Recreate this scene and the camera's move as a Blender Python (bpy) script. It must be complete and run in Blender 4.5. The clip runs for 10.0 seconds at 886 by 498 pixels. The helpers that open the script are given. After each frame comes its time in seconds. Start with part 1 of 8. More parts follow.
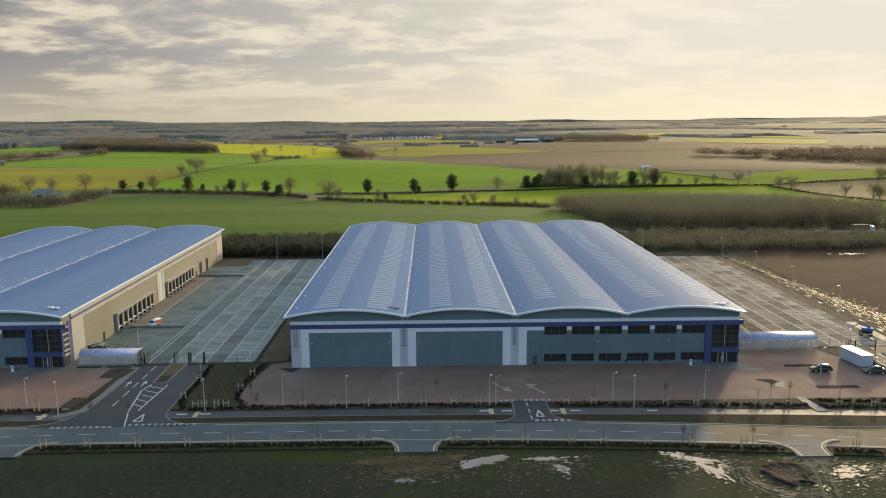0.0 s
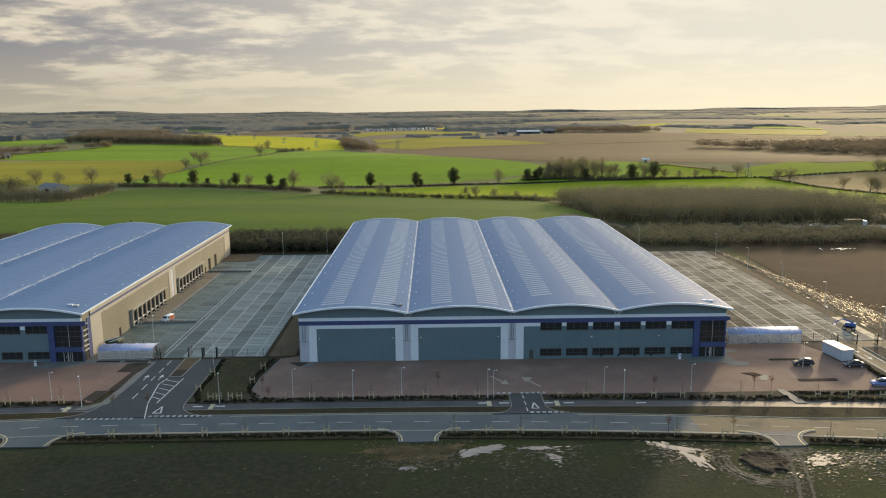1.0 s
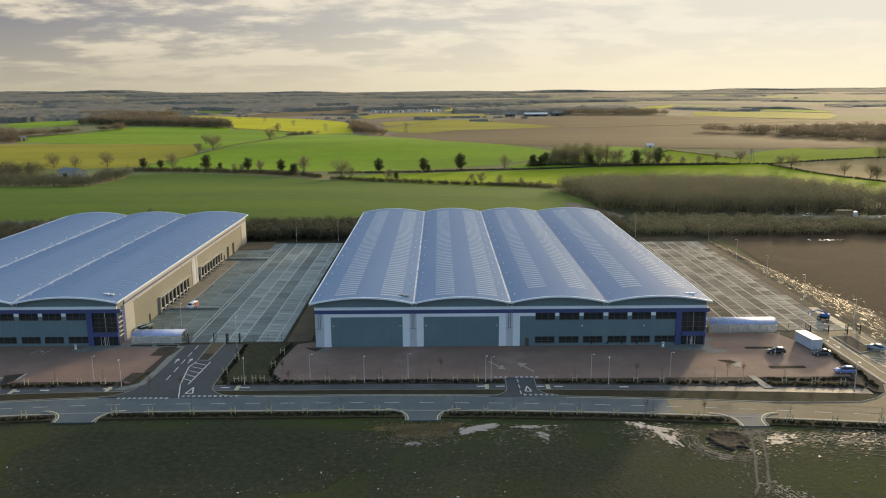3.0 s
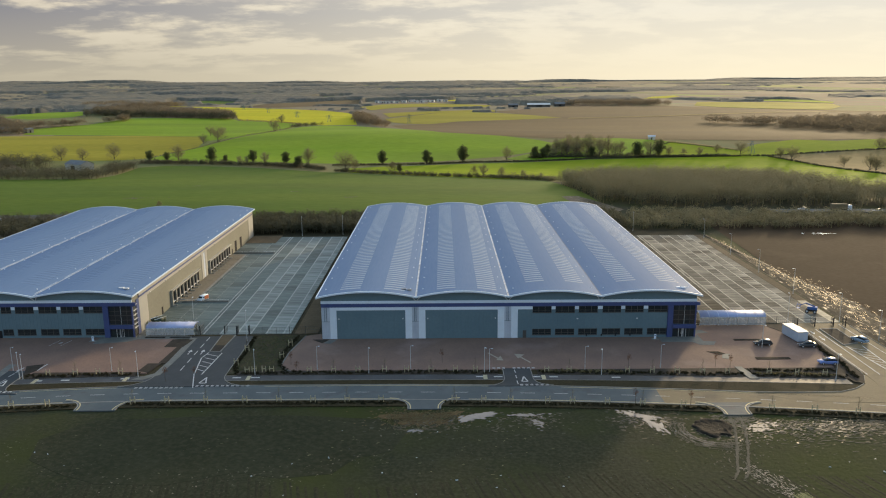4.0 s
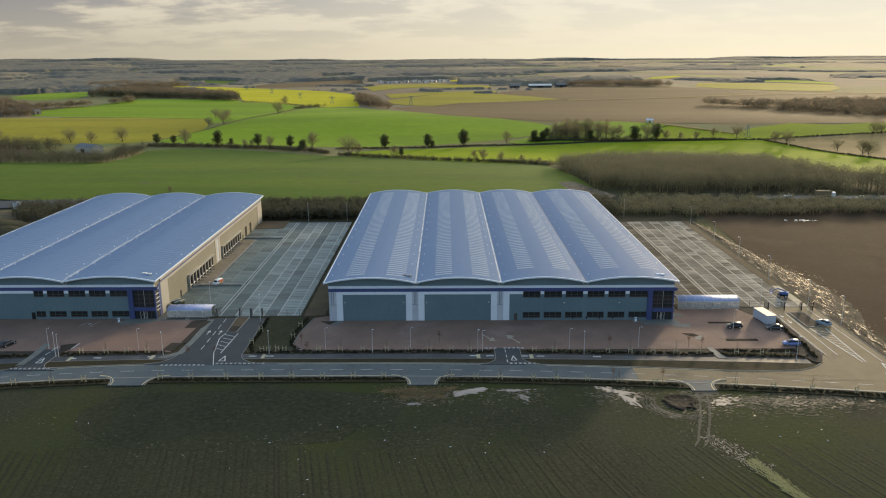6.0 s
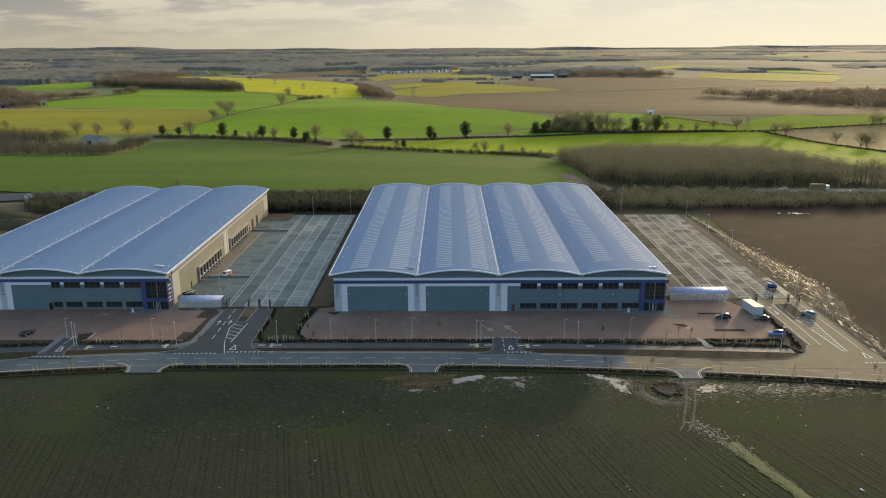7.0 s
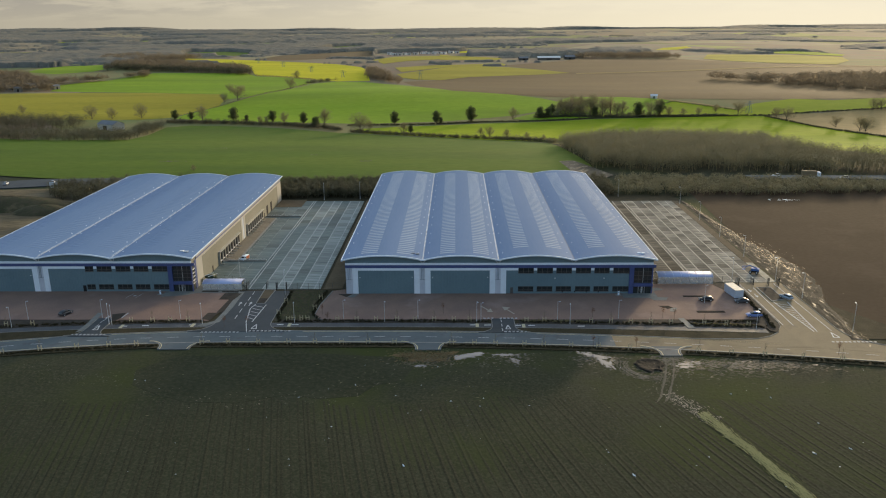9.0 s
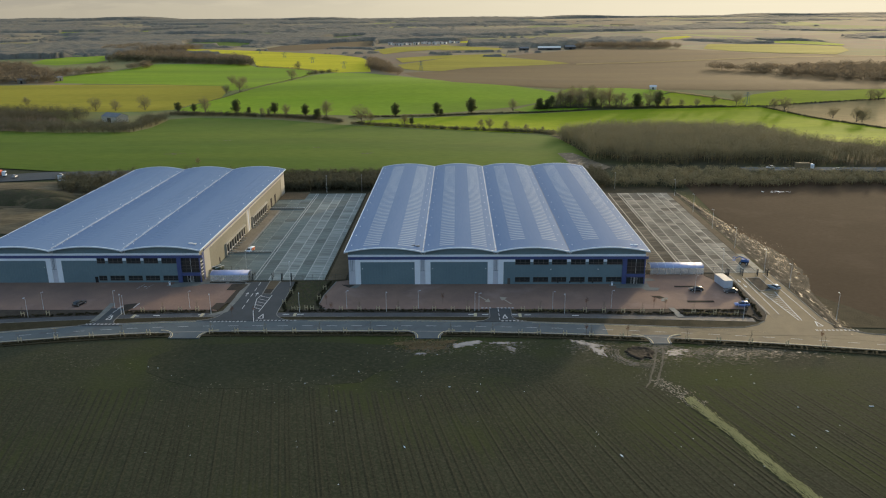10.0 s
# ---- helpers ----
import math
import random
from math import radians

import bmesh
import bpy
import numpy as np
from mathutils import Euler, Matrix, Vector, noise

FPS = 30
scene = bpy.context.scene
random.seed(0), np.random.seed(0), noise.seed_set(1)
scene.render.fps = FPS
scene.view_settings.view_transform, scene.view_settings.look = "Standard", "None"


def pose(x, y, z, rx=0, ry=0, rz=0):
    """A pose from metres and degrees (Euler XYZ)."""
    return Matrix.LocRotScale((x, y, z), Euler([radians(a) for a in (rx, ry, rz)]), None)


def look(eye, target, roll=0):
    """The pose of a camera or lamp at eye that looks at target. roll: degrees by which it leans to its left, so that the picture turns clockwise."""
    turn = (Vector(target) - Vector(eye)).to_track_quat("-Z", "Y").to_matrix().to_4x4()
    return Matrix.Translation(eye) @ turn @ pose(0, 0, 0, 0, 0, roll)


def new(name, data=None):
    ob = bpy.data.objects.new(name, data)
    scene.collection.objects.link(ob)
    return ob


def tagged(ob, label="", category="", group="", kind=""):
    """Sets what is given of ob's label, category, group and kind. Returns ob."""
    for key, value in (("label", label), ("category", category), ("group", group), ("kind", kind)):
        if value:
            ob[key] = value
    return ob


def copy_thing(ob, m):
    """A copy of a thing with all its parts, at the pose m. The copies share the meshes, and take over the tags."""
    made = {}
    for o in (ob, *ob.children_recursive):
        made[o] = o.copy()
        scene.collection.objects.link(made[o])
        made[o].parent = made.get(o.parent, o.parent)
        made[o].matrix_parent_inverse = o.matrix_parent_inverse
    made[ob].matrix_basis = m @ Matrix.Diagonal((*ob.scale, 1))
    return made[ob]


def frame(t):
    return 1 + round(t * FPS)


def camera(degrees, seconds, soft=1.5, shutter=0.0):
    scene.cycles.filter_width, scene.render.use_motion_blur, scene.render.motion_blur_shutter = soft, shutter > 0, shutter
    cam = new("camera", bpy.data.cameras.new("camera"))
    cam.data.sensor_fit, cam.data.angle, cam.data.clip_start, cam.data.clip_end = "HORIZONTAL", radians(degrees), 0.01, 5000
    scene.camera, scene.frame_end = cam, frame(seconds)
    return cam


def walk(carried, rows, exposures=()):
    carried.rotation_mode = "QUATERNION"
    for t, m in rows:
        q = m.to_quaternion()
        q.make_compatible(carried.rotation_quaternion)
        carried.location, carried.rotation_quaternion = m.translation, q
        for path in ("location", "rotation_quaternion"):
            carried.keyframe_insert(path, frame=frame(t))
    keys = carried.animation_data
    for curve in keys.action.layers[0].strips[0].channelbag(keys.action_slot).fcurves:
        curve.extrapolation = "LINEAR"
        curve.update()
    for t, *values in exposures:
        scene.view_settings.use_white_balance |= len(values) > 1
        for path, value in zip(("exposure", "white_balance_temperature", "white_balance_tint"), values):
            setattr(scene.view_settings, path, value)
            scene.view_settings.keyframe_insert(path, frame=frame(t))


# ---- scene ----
cam = camera(60.0, 10.0, 1.1)
PATH = [
    (0, (29.42, -156.43, 52.004), (29.454, -154.459, 51.667), -0.4),
    (0.5, (29.486, -160.272, 53.807), (29.518, -158.304, 53.457), -0.4),
    (1, (29.606, -164.001, 55.559), (29.634, -162.034, 55.196), -0.5),
    (1.5, (29.772, -167.653, 57.27), (29.795, -165.689, 56.893), -0.5),
    (2, (29.978, -171.261, 58.95), (29.995, -169.299, 58.56), -0.5),
    (2.5, (30.215, -174.854, 60.607), (30.227, -172.896, 60.205), -0.4),
    (4, (31.055, -185.765, 65.517), (31.053, -183.815, 65.075), -0.4),
    (4.5, (31.361, -189.496, 67.15), (31.356, -187.549, 66.694), -0.4),
    (5, (31.674, -193.289, 68.787), (31.667, -191.345, 68.316), -0.3),
    (5.5, (31.99, -197.146, 70.43), (31.983, -195.205, 69.946), -0.3),
    (7, (32.943, -209.052, 75.399), (32.928, -207.122, 74.875), -0.3),
    (7.5, (33.259, -213.096, 77.063), (33.237, -211.17, 76.526), -0.3),
    (8, (33.575, -217.148, 78.726), (33.543, -215.225, 78.176), -0.4),
    (8.5, (33.891, -221.182, 80.383), (33.858, -219.263, 79.821), -0.4),
    (9, (34.211, -225.172, 82.027), (34.177, -223.256, 81.453), -0.4),
    (9.5, (34.536, -229.082, 83.653), (34.501, -227.171, 83.065), -0.4),
    (10, (34.87, -232.876, 85.25), (34.833, -230.969, 84.65), -0.5),
]
walk(cam, [(t, look(eye, target, roll)) for t, eye, target, roll in PATH], ((0.0, 0.59, 7050, 8), (4.5, 0.60, 6960, 8), (10.0, 0.50, 6850, 8)))

# ---------------------------------------------------------------- world, sun
SKY_GAIN = 3.4
SUN_AZ, SUN_EL = radians(30.0), radians(9.0)   # clockwise from +y, up
world = bpy.data.worlds.new("World")
scene.world = world
world.use_nodes = True


def sky_world():
    nt = world.node_tree
    nt.nodes.clear()
    N, L = nt.nodes.new, nt.links.new
    out, bg = N("ShaderNodeOutputWorld"), N("ShaderNodeBackground")
    sky = N("ShaderNodeTexSky")
    sky.sky_type, sky.sun_disc = "NISHITA", False
    sky.sun_elevation, sky.sun_rotation = SUN_EL, SUN_AZ
    sky.air_density, sky.dust_density, sky.ozone_density = 1.0, 3.0, 1.5
    # cloud sheet: the view direction is laid onto a flat layer, so that it crowds towards the horizon
    tc, sep = N("ShaderNodeTexCoord"), N("ShaderNodeSeparateXYZ")
    L(tc.outputs["Generated"], sep.inputs[0])
    lift = N("ShaderNodeMath"); lift.operation = "MAXIMUM"; lift.inputs[1].default_value = 0.0
    L(sep.outputs["Z"], lift.inputs[0])
    add = N("ShaderNodeMath"); add.operation = "ADD"; add.inputs[1].default_value = 0.30
    L(lift.outputs[0], add.inputs[0])
    dx, dy = N("ShaderNodeMath"), N("ShaderNodeMath")
    for d, axis in ((dx, "X"), (dy, "Y")):
        d.operation = "DIVIDE"
        L(sep.outputs[axis], d.inputs[0]); L(add.outputs[0], d.inputs[1])
    com = N("ShaderNodeCombineXYZ")
    L(dx.outputs[0], com.inputs[0]); L(dy.outputs[0], com.inputs[1])
    big = N("ShaderNodeTexNoise")
    big.inputs["Scale"].default_value, big.inputs["Detail"].default_value, big.inputs["Roughness"].default_value = 2.3, 9, 0.6
    L(com.outputs[0], big.inputs["Vector"])
    cover = N("ShaderNodeMapRange")
    cover.inputs["From Min"].default_value, cover.inputs["From Max"].default_value = 0.33, 0.50
    # the sheet breaks up overhead
    open_up = N("ShaderNodeMath"); open_up.operation = "MULTIPLY_ADD"; open_up.inputs[1].default_value = -0.48
    L(lift.outputs[0], open_up.inputs[0]); L(big.outputs["Fac"], open_up.inputs[2])
    L(open_up.outputs[0], cover.inputs["Value"])
    low = N("ShaderNodeMapRange")
    low.inputs["From Min"].default_value, low.inputs["From Max"].default_value = 0.14, 0.42
    low.inputs["To Min"].default_value, low.inputs["To Max"].default_value = 1.0, 0.0
    L(sep.outputs["Z"], low.inputs["Value"])
    sheet = N("ShaderNodeMath"); sheet.operation = "MAXIMUM"
    L(cover.outputs[0], sheet.inputs[0]); L(low.outputs[0], sheet.inputs[1])
    # long rows of cloud, crowded towards the horizon, with pale lit edges round slate grey bodies
    low_add = N("ShaderNodeMath"); low_add.operation = "ADD"; low_add.inputs[1].default_value = 0.17
    L(lift.outputs[0], low_add.inputs[0])
    row = N("ShaderNodeCombineXYZ")
    for axis in ("X", "Y"):
        d = N("ShaderNodeMath"); d.operation = "DIVIDE"
        L(sep.outputs[axis], d.inputs[0]); L(low_add.outputs[0], d.inputs[1]); L(d.outputs[0], row.inputs[axis])
    place = N("ShaderNodeMapping")
    place.inputs["Location"].default_value, place.inputs["Scale"].default_value = (0.0, 0.0, 0.0), (0.85, 1.0, 1.0)
    L(row.outputs[0], place.inputs["Vector"])
    deck, puff = N("ShaderNodeTexNoise"), N("ShaderNodeTexNoise")
    deck.inputs["Scale"].default_value, deck.inputs["Detail"].default_value, deck.inputs["Roughness"].default_value, deck.inputs["Distortion"].default_value = 0.95, 4, 0.5, 0.3
    puff.inputs["Scale"].default_value, puff.inputs["Detail"].default_value, puff.inputs["Roughness"].default_value = 3.0, 9, 0.6
    L(place.outputs[0], deck.inputs["Vector"]); L(place.outputs[0], puff.inputs["Vector"])
    mixn = N("ShaderNodeMath"); mixn.operation = "MULTIPLY_ADD"; mixn.inputs[1].default_value = 0.5
    half = N("ShaderNodeMath"); half.operation = "MULTIPLY"; half.inputs[1].default_value = 0.5
    L(puff.outputs["Fac"], mixn.inputs[0]); L(deck.outputs["Fac"], half.inputs[0]); L(half.outputs[0], mixn.inputs[2])
    shade = N("ShaderNodeValToRGB")
    tones = ((0.43, (5.1, 4.7, 4.0)), (0.47, (4.3, 3.95, 3.4)), (0.50, (2.8, 2.68, 2.62)), (0.54, (1.82, 1.84, 2.08)))
    for pos, c in tones[2:]:
        shade.color_ramp.elements.new(pos)
    for e, (pos, c) in zip(shade.color_ramp.elements, tones):
        e.position, e.color = pos, (*c, 1)
    L(mixn.outputs[0], shade.inputs[0])
    # nearness to the sun lights the cloud through
    sun_dir = N("ShaderNodeVectorMath"); sun_dir.operation = "DOT_PRODUCT"
    sun_dir.inputs[1].default_value = (math.sin(SUN_AZ) * math.cos(SUN_EL), math.cos(SUN_AZ) * math.cos(SUN_EL), math.sin(SUN_EL))
    L(tc.outputs["Generated"], sun_dir.inputs[0])
    near = N("ShaderNodeMapRange")
    near.inputs["From Min"].default_value, near.inputs["From Max"].default_value, near.inputs["To Max"].default_value = 0.5, 1.0, 0.9
    L(sun_dir.outputs["Value"], near.inputs["Value"])
    glow = N("ShaderNodeMath"); glow.operation = "POWER"; glow.inputs[1].default_value = 1.5
    L(near.outputs[0], glow.inputs[0])
    lit = N("ShaderNodeMix"); lit.data_type = "RGBA"
    lit.inputs[7].default_value = (6.1, 5.9, 5.35, 1)
    L(glow.outputs[0], lit.inputs[0]); L(shade.outputs[0], lit.inputs[6])
    # low haze, then clouds over the clear sky
    haze = N("ShaderNodeMapRange")
    haze.inputs["From Min"].default_value, haze.inputs["From Max"].default_value = 0.0, 0.075
    haze.inputs["To Min"].default_value, haze.inputs["To Max"].default_value = 0.95, 0.0
    L(sep.outputs["Z"], haze.inputs["Value"])
    full = N("ShaderNodeMix"); full.data_type = "RGBA"
    blue = N("ShaderNodeMix"); blue.data_type = "RGBA"; blue.blend_type = "MULTIPLY"
    blue.inputs[0].default_value, blue.inputs[7].default_value = 1.0, (SKY_GAIN, SKY_GAIN, SKY_GAIN, 1)
    L(sky.outputs[0], blue.inputs[6])
    L(sheet.outputs[0], full.inputs[0]); L(blue.outputs[2], full.inputs[6]); L(lit.outputs[2], full.inputs[7])
    hz = N("ShaderNodeMix"); hz.data_type = "RGBA"
    hazecol = N("ShaderNodeMix"); hazecol.data_type = "RGBA"
    hazecol.inputs[6].default_value, hazecol.inputs[7].default_value = (3.2, 2.95, 2.4, 1), (7.4, 6.7, 5.2, 1)
    L(glow.outputs[0], hazecol.inputs[0])
    L(haze.outputs[0], hz.inputs[0]); L(full.outputs[2], hz.inputs[6]); L(hazecol.outputs[2], hz.inputs[7])
    L(hz.outputs[2], bg.inputs["Color"])
    bg.inputs["Strength"].default_value = 0.10
    L(bg.outputs[0], out.inputs[0])


sky_world()
sun = new("sun", bpy.data.lights.new("sun", "SUN"))
sun.data.energy, sun.data.angle, sun.data.color = 2.3, radians(3.0), (1.0, 0.79, 0.52)
sun.matrix_world = look((0, 0, 0), (-math.sin(SUN_AZ) * math.cos(SUN_EL), -math.cos(SUN_AZ) * math.cos(SUN_EL), -math.sin(SUN_EL)))


# ---------------------------------------------------------------- materials
def mat(name, a, b=None, scale=0.5, rough=0.8, metal=0.0, bump=0.0, bump_scale=None, fine=None, fine_scale=8.0, fine_amount=0.3,
        spots=None, spot_scale=0.1, spot_range=(0.55, 0.7), vary=0.0, rough_spots=None, stretch=(1, 1, 1), turn=0.0, spec=0.5, sheen=0.0):
    """Procedural surface: two colours in large patches, a finer grain, optional stains, and a bump."""
    m = bpy.data.materials.new(name)
    m.use_nodes = True
    nt = m.node_tree
    N, L = nt.nodes.new, nt.links.new
    p = nt.nodes["Principled BSDF"]
    tc, mp = N("ShaderNodeTexCoord"), N("ShaderNodeMapping")
    mp.inputs["Scale"].default_value = stretch
    mp.inputs["Rotation"].default_value = (0, 0, turn)
    L(tc.outputs["Object"], mp.inputs["Vector"])

    def noise_node(s, detail=5):
        n = N("ShaderNodeTexNoise")
        n.inputs["Scale"].default_value, n.inputs["Detail"].default_value, n.inputs["Roughness"].default_value = s, detail, 0.6
        L(mp.outputs[0], n.inputs["Vector"])
        return n

    def mixed(fac, c0, c1):
        x = N("ShaderNodeMix"); x.data_type = "RGBA"
        L(fac, x.inputs[0])
        for i, c in ((6, c0), (7, c1)):
            if hasattr(c, "type"):
                L(c, x.inputs[i])
            else:
                x.inputs[i].default_value = (*c, 1)
        return x.outputs[2]

    def ranged(sock, lo, hi, t0=0.0, t1=1.0):
        r = N("ShaderNodeMapRange")
        for k, v in (("From Min", lo), ("From Max", hi), ("To Min", t0), ("To Max", t1)):
            r.inputs[k].default_value = v
        L(sock, r.inputs["Value"])
        return r.outputs[0]

    col = mixed(ranged(noise_node(scale).outputs["Fac"], 0.35, 0.65), a, b or a)
    f = noise_node(fine_scale, 4)
    if fine:
        col = mixed(ranged(f.outputs["Fac"], 0.42, 0.72, 0.0, fine_amount), col, fine)
    if spots:
        s = noise_node(spot_scale, 6)
        fac = ranged(s.outputs["Fac"], *spot_range)
        col = mixed(fac, col, spots)
        if rough_spots is not None:
            L(ranged(s.outputs["Fac"], *spot_range, rough, rough_spots), p.inputs["Roughness"])
    if vary:
        oi, h = N("ShaderNodeObjectInfo"), N("ShaderNodeHueSaturation")
        L(ranged(oi.outputs["Random"], 0, 1, 1 - vary, 1 + vary), h.inputs["Value"])
        L(col, h.inputs["Color"])
        col = h.outputs[0]
    L(col, p.inputs["Base Color"])
    if rough_spots is None:
        L(ranged(f.outputs["Fac"], 0.3, 0.7, max(0.02, rough - 0.08), min(1, rough + 0.08)), p.inputs["Roughness"])
    p.inputs["Metallic"].default_value = metal
    p.inputs["Specular IOR Level"].default_value = spec
    p.inputs["Sheen Weight"].default_value, p.inputs["Sheen Roughness"].default_value, p.inputs["Sheen Tint"].default_value = sheen, 0.6, (1.0, 0.9, 0.7, 1)
    if bump:
        bn = N("ShaderNodeBump")
        bn.inputs["Distance"].default_value = bump
        L(noise_node(bump_scale or fine_scale, 5).outputs["Fac"], bn.inputs["Height"])
        L(bn.outputs[0], p.inputs["Normal"])
    return m


M = {}
M["soil"] = mat("dark ploughed soil", (0.0213, 0.0253, 0.0118), (0.0309, 0.0343, 0.0174), 0.05, 0.95, bump=0.08, bump_scale=1.2, fine=(0.0631, 0.0623, 0.0381), fine_scale=1.5, fine_amount=0.8, spots=(0.0362, 0.046, 0.0113), spot_scale=0.014, spot_range=(0.48, 0.62), spec=0.1)
M["verge"] = mat("rough winter grass verge", (0.036, 0.0301, 0.0162), (0.0594, 0.046, 0.0256), 0.25, 0.95, bump=0.1, fine=(0.0324, 0.0352, 0.0154), fine_scale=2.5, fine_amount=0.6, spec=0.1)
M["asphalt"] = mat("worn asphalt", (0.062, 0.083, 0.092), (0.09, 0.112, 0.12), 0.12, 0.75, fine=(0.14, 0.14, 0.135), fine_scale=3, spots=(0.07, 0.075, 0.08), spot_scale=0.25, bump=0.01, spec=0.2)
# Tan of tracked mud, and of the warm sun east of the shadow.
M["asphalt_mud_sun"] = mat("asphalt with mud and a sunlit tan", (0.1806, 0.1387, 0.0831), (0.242, 0.1849, 0.1084), 0.1, 0.8, fine=(0.1228, 0.1026, 0.0759), fine_scale=2.5, spots=(0.1373, 0.1098, 0.0759), spot_scale=0.1, spec=0.12)
M["apron_tan"] = mat("mottled tan concrete", (0.20, 0.17, 0.122), (0.26, 0.22, 0.16), 0.15, 0.85, fine=(0.16, 0.14, 0.105), fine_scale=1.5, fine_amount=0.5, spots=(0.15, 0.13, 0.10), spot_scale=0.2, spec=0.1)
M["asphalt_dark"] = mat("fresh dark asphalt", (0.0279, 0.0353, 0.0394), (0.041, 0.0484, 0.0525), 0.2, 0.7, fine=(0.0615, 0.064, 0.0656), fine_scale=3, bump=0.01, spec=0.25)
# Pale spots stand in for wet patches reflecting the sky.
M["path"] = mat("damp footpath asphalt with sky-sheen patches", (0.0372, 0.0408, 0.0456), (0.06, 0.0648, 0.0708), 0.15, 0.6, fine=(0.072, 0.072, 0.072), fine_scale=3, spots=(0.102, 0.108, 0.114), spot_scale=0.12, rough_spots=0.8, spec=0.2)
M["kerb"] = mat("pale concrete kerb", (0.1804, 0.1763, 0.1599), (0.246, 0.2378, 0.2132), 0.8, 0.8, fine=(0.1476, 0.1394, 0.123), fine_scale=5)
M["footway"] = mat("damp grey concrete paving", (0.135, 0.138, 0.125), (0.19, 0.19, 0.168), 0.4, 0.75, fine=(0.11, 0.11, 0.10), fine_scale=4, fine_amount=0.5, spec=0.25)
M["paving"] = mat("red brown block paving", (0.19, 0.1235, 0.0969), (0.247, 0.1568, 0.1159), 0.09, 0.85, fine=(0.133, 0.0931, 0.0836), fine_scale=3.0, fine_amount=0.5, spots=(0.285, 0.1947, 0.1615), spot_scale=0.06, spot_range=(0.56, 0.75), bump=0.01, spec=0.15)
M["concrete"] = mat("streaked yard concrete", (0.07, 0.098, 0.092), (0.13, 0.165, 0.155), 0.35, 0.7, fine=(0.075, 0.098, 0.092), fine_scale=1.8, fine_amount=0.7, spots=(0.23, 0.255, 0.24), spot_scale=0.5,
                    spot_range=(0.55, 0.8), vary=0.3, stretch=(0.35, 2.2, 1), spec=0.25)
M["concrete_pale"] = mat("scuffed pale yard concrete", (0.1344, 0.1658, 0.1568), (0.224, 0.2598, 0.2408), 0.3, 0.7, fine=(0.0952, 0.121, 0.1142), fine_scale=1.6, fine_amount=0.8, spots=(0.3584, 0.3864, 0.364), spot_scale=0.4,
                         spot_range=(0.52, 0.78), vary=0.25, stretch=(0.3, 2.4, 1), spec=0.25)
# Sunlight's tan is put into the east slabs; the second is just darker.
M["concrete_sun_tan"] = mat("yard concrete with sunlit tan", (0.1356, 0.1212, 0.0946), (0.2579, 0.2267, 0.1749), 0.3, 0.85, fine=(0.0966, 0.0924, 0.0831), fine_scale=1.5, fine_amount=0.8, spots=(0.387, 0.3428, 0.2724), spot_scale=0.45, spot_range=(0.5, 0.75), rough_spots=0.8, vary=0.45, stretch=(0.3, 2.4, 1), spec=0.05)
M["concrete_dark_tan"] = mat("dark tan yard concrete", (0.0624, 0.0548, 0.0415), (0.1188, 0.1024, 0.0766), 0.3, 0.85, fine=(0.0447, 0.0417, 0.0364), fine_scale=1.5, fine_amount=0.8, spots=(0.1781, 0.1547, 0.1193), spot_scale=0.45, spot_range=(0.5, 0.75), rough_spots=0.8, vary=0.45, stretch=(0.3, 2.4, 1), spec=0.05)
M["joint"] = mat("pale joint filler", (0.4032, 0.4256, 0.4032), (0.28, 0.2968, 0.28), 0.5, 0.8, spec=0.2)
# Same filler as above, with sunlit warmth in its colour.
M["joint_sunny"] = mat("pale joint filler with sunlit warmth", (0.529, 0.483, 0.3795), (0.391, 0.3565, 0.276), 0.5, 0.7, spec=0.1)
M["paint_white"] = mat("worn white road paint", (0.62, 0.62, 0.60), (0.36, 0.36, 0.35), 1.2, 0.7)
M["paint_yellow"] = mat("yellow road paint", (0.62, 0.50, 0.22), (0.5, 0.42, 0.25), 1.5, 0.7)
M["roof"] = mat("pale blue grey coated steel roof", (0.132, 0.205, 0.325), (0.148, 0.222, 0.345), 0.05, 0.7, 0.0, spec=0.06, fine=(0.122, 0.195, 0.312), fine_scale=0.7, fine_amount=0.2, stretch=(2.5, 0.25, 1))
M["rooflight"] = mat("translucent rooflight sheet", (0.322, 0.3818, 0.4508), (0.3588, 0.4186, 0.4784), 0.3, 0.6, vary=0.05, spec=0.05)
M["rooflight_west"] = mat("cloudy rooflight sheet", (0.162, 0.238, 0.362), (0.182, 0.256, 0.375), 0.3, 0.65, vary=0.04, spec=0.02)
M["white_metal"] = mat("off white coated steel", (0.67, 0.765, 0.86), (0.62, 0.715, 0.81), 0.3, 0.45, fine=(0.64, 0.67, 0.72), fine_scale=1.2, fine_amount=0.25)
M["white_paint"] = mat("off white painted wall", (0.74, 0.71, 0.65), (0.66, 0.63, 0.57), 0.4, 0.7)
M["silver"] = mat("silver grey ribbed cladding", (0.43, 0.49, 0.58), (0.49, 0.55, 0.64), 0.4, 0.45, 0.1)
M["blue"] = mat("dark blue coated steel", (0.042, 0.066, 0.18), (0.05, 0.078, 0.21), 0.5, 0.4)
M["clad"] = mat("slate blue grey cladding", (0.10, 0.170, 0.208), (0.12, 0.195, 0.230), 0.12, 0.5, fine=(0.088, 0.15, 0.182), fine_scale=1.5, fine_amount=0.4)
# Sun warmth on the yard side is in these two wall tones.
M["clad_side"] = mat("side cladding with sunlit olive tone", (0.16, 0.157, 0.122), (0.185, 0.182, 0.142), 0.1, 0.55, fine=(0.155, 0.155, 0.118), fine_scale=1.5)
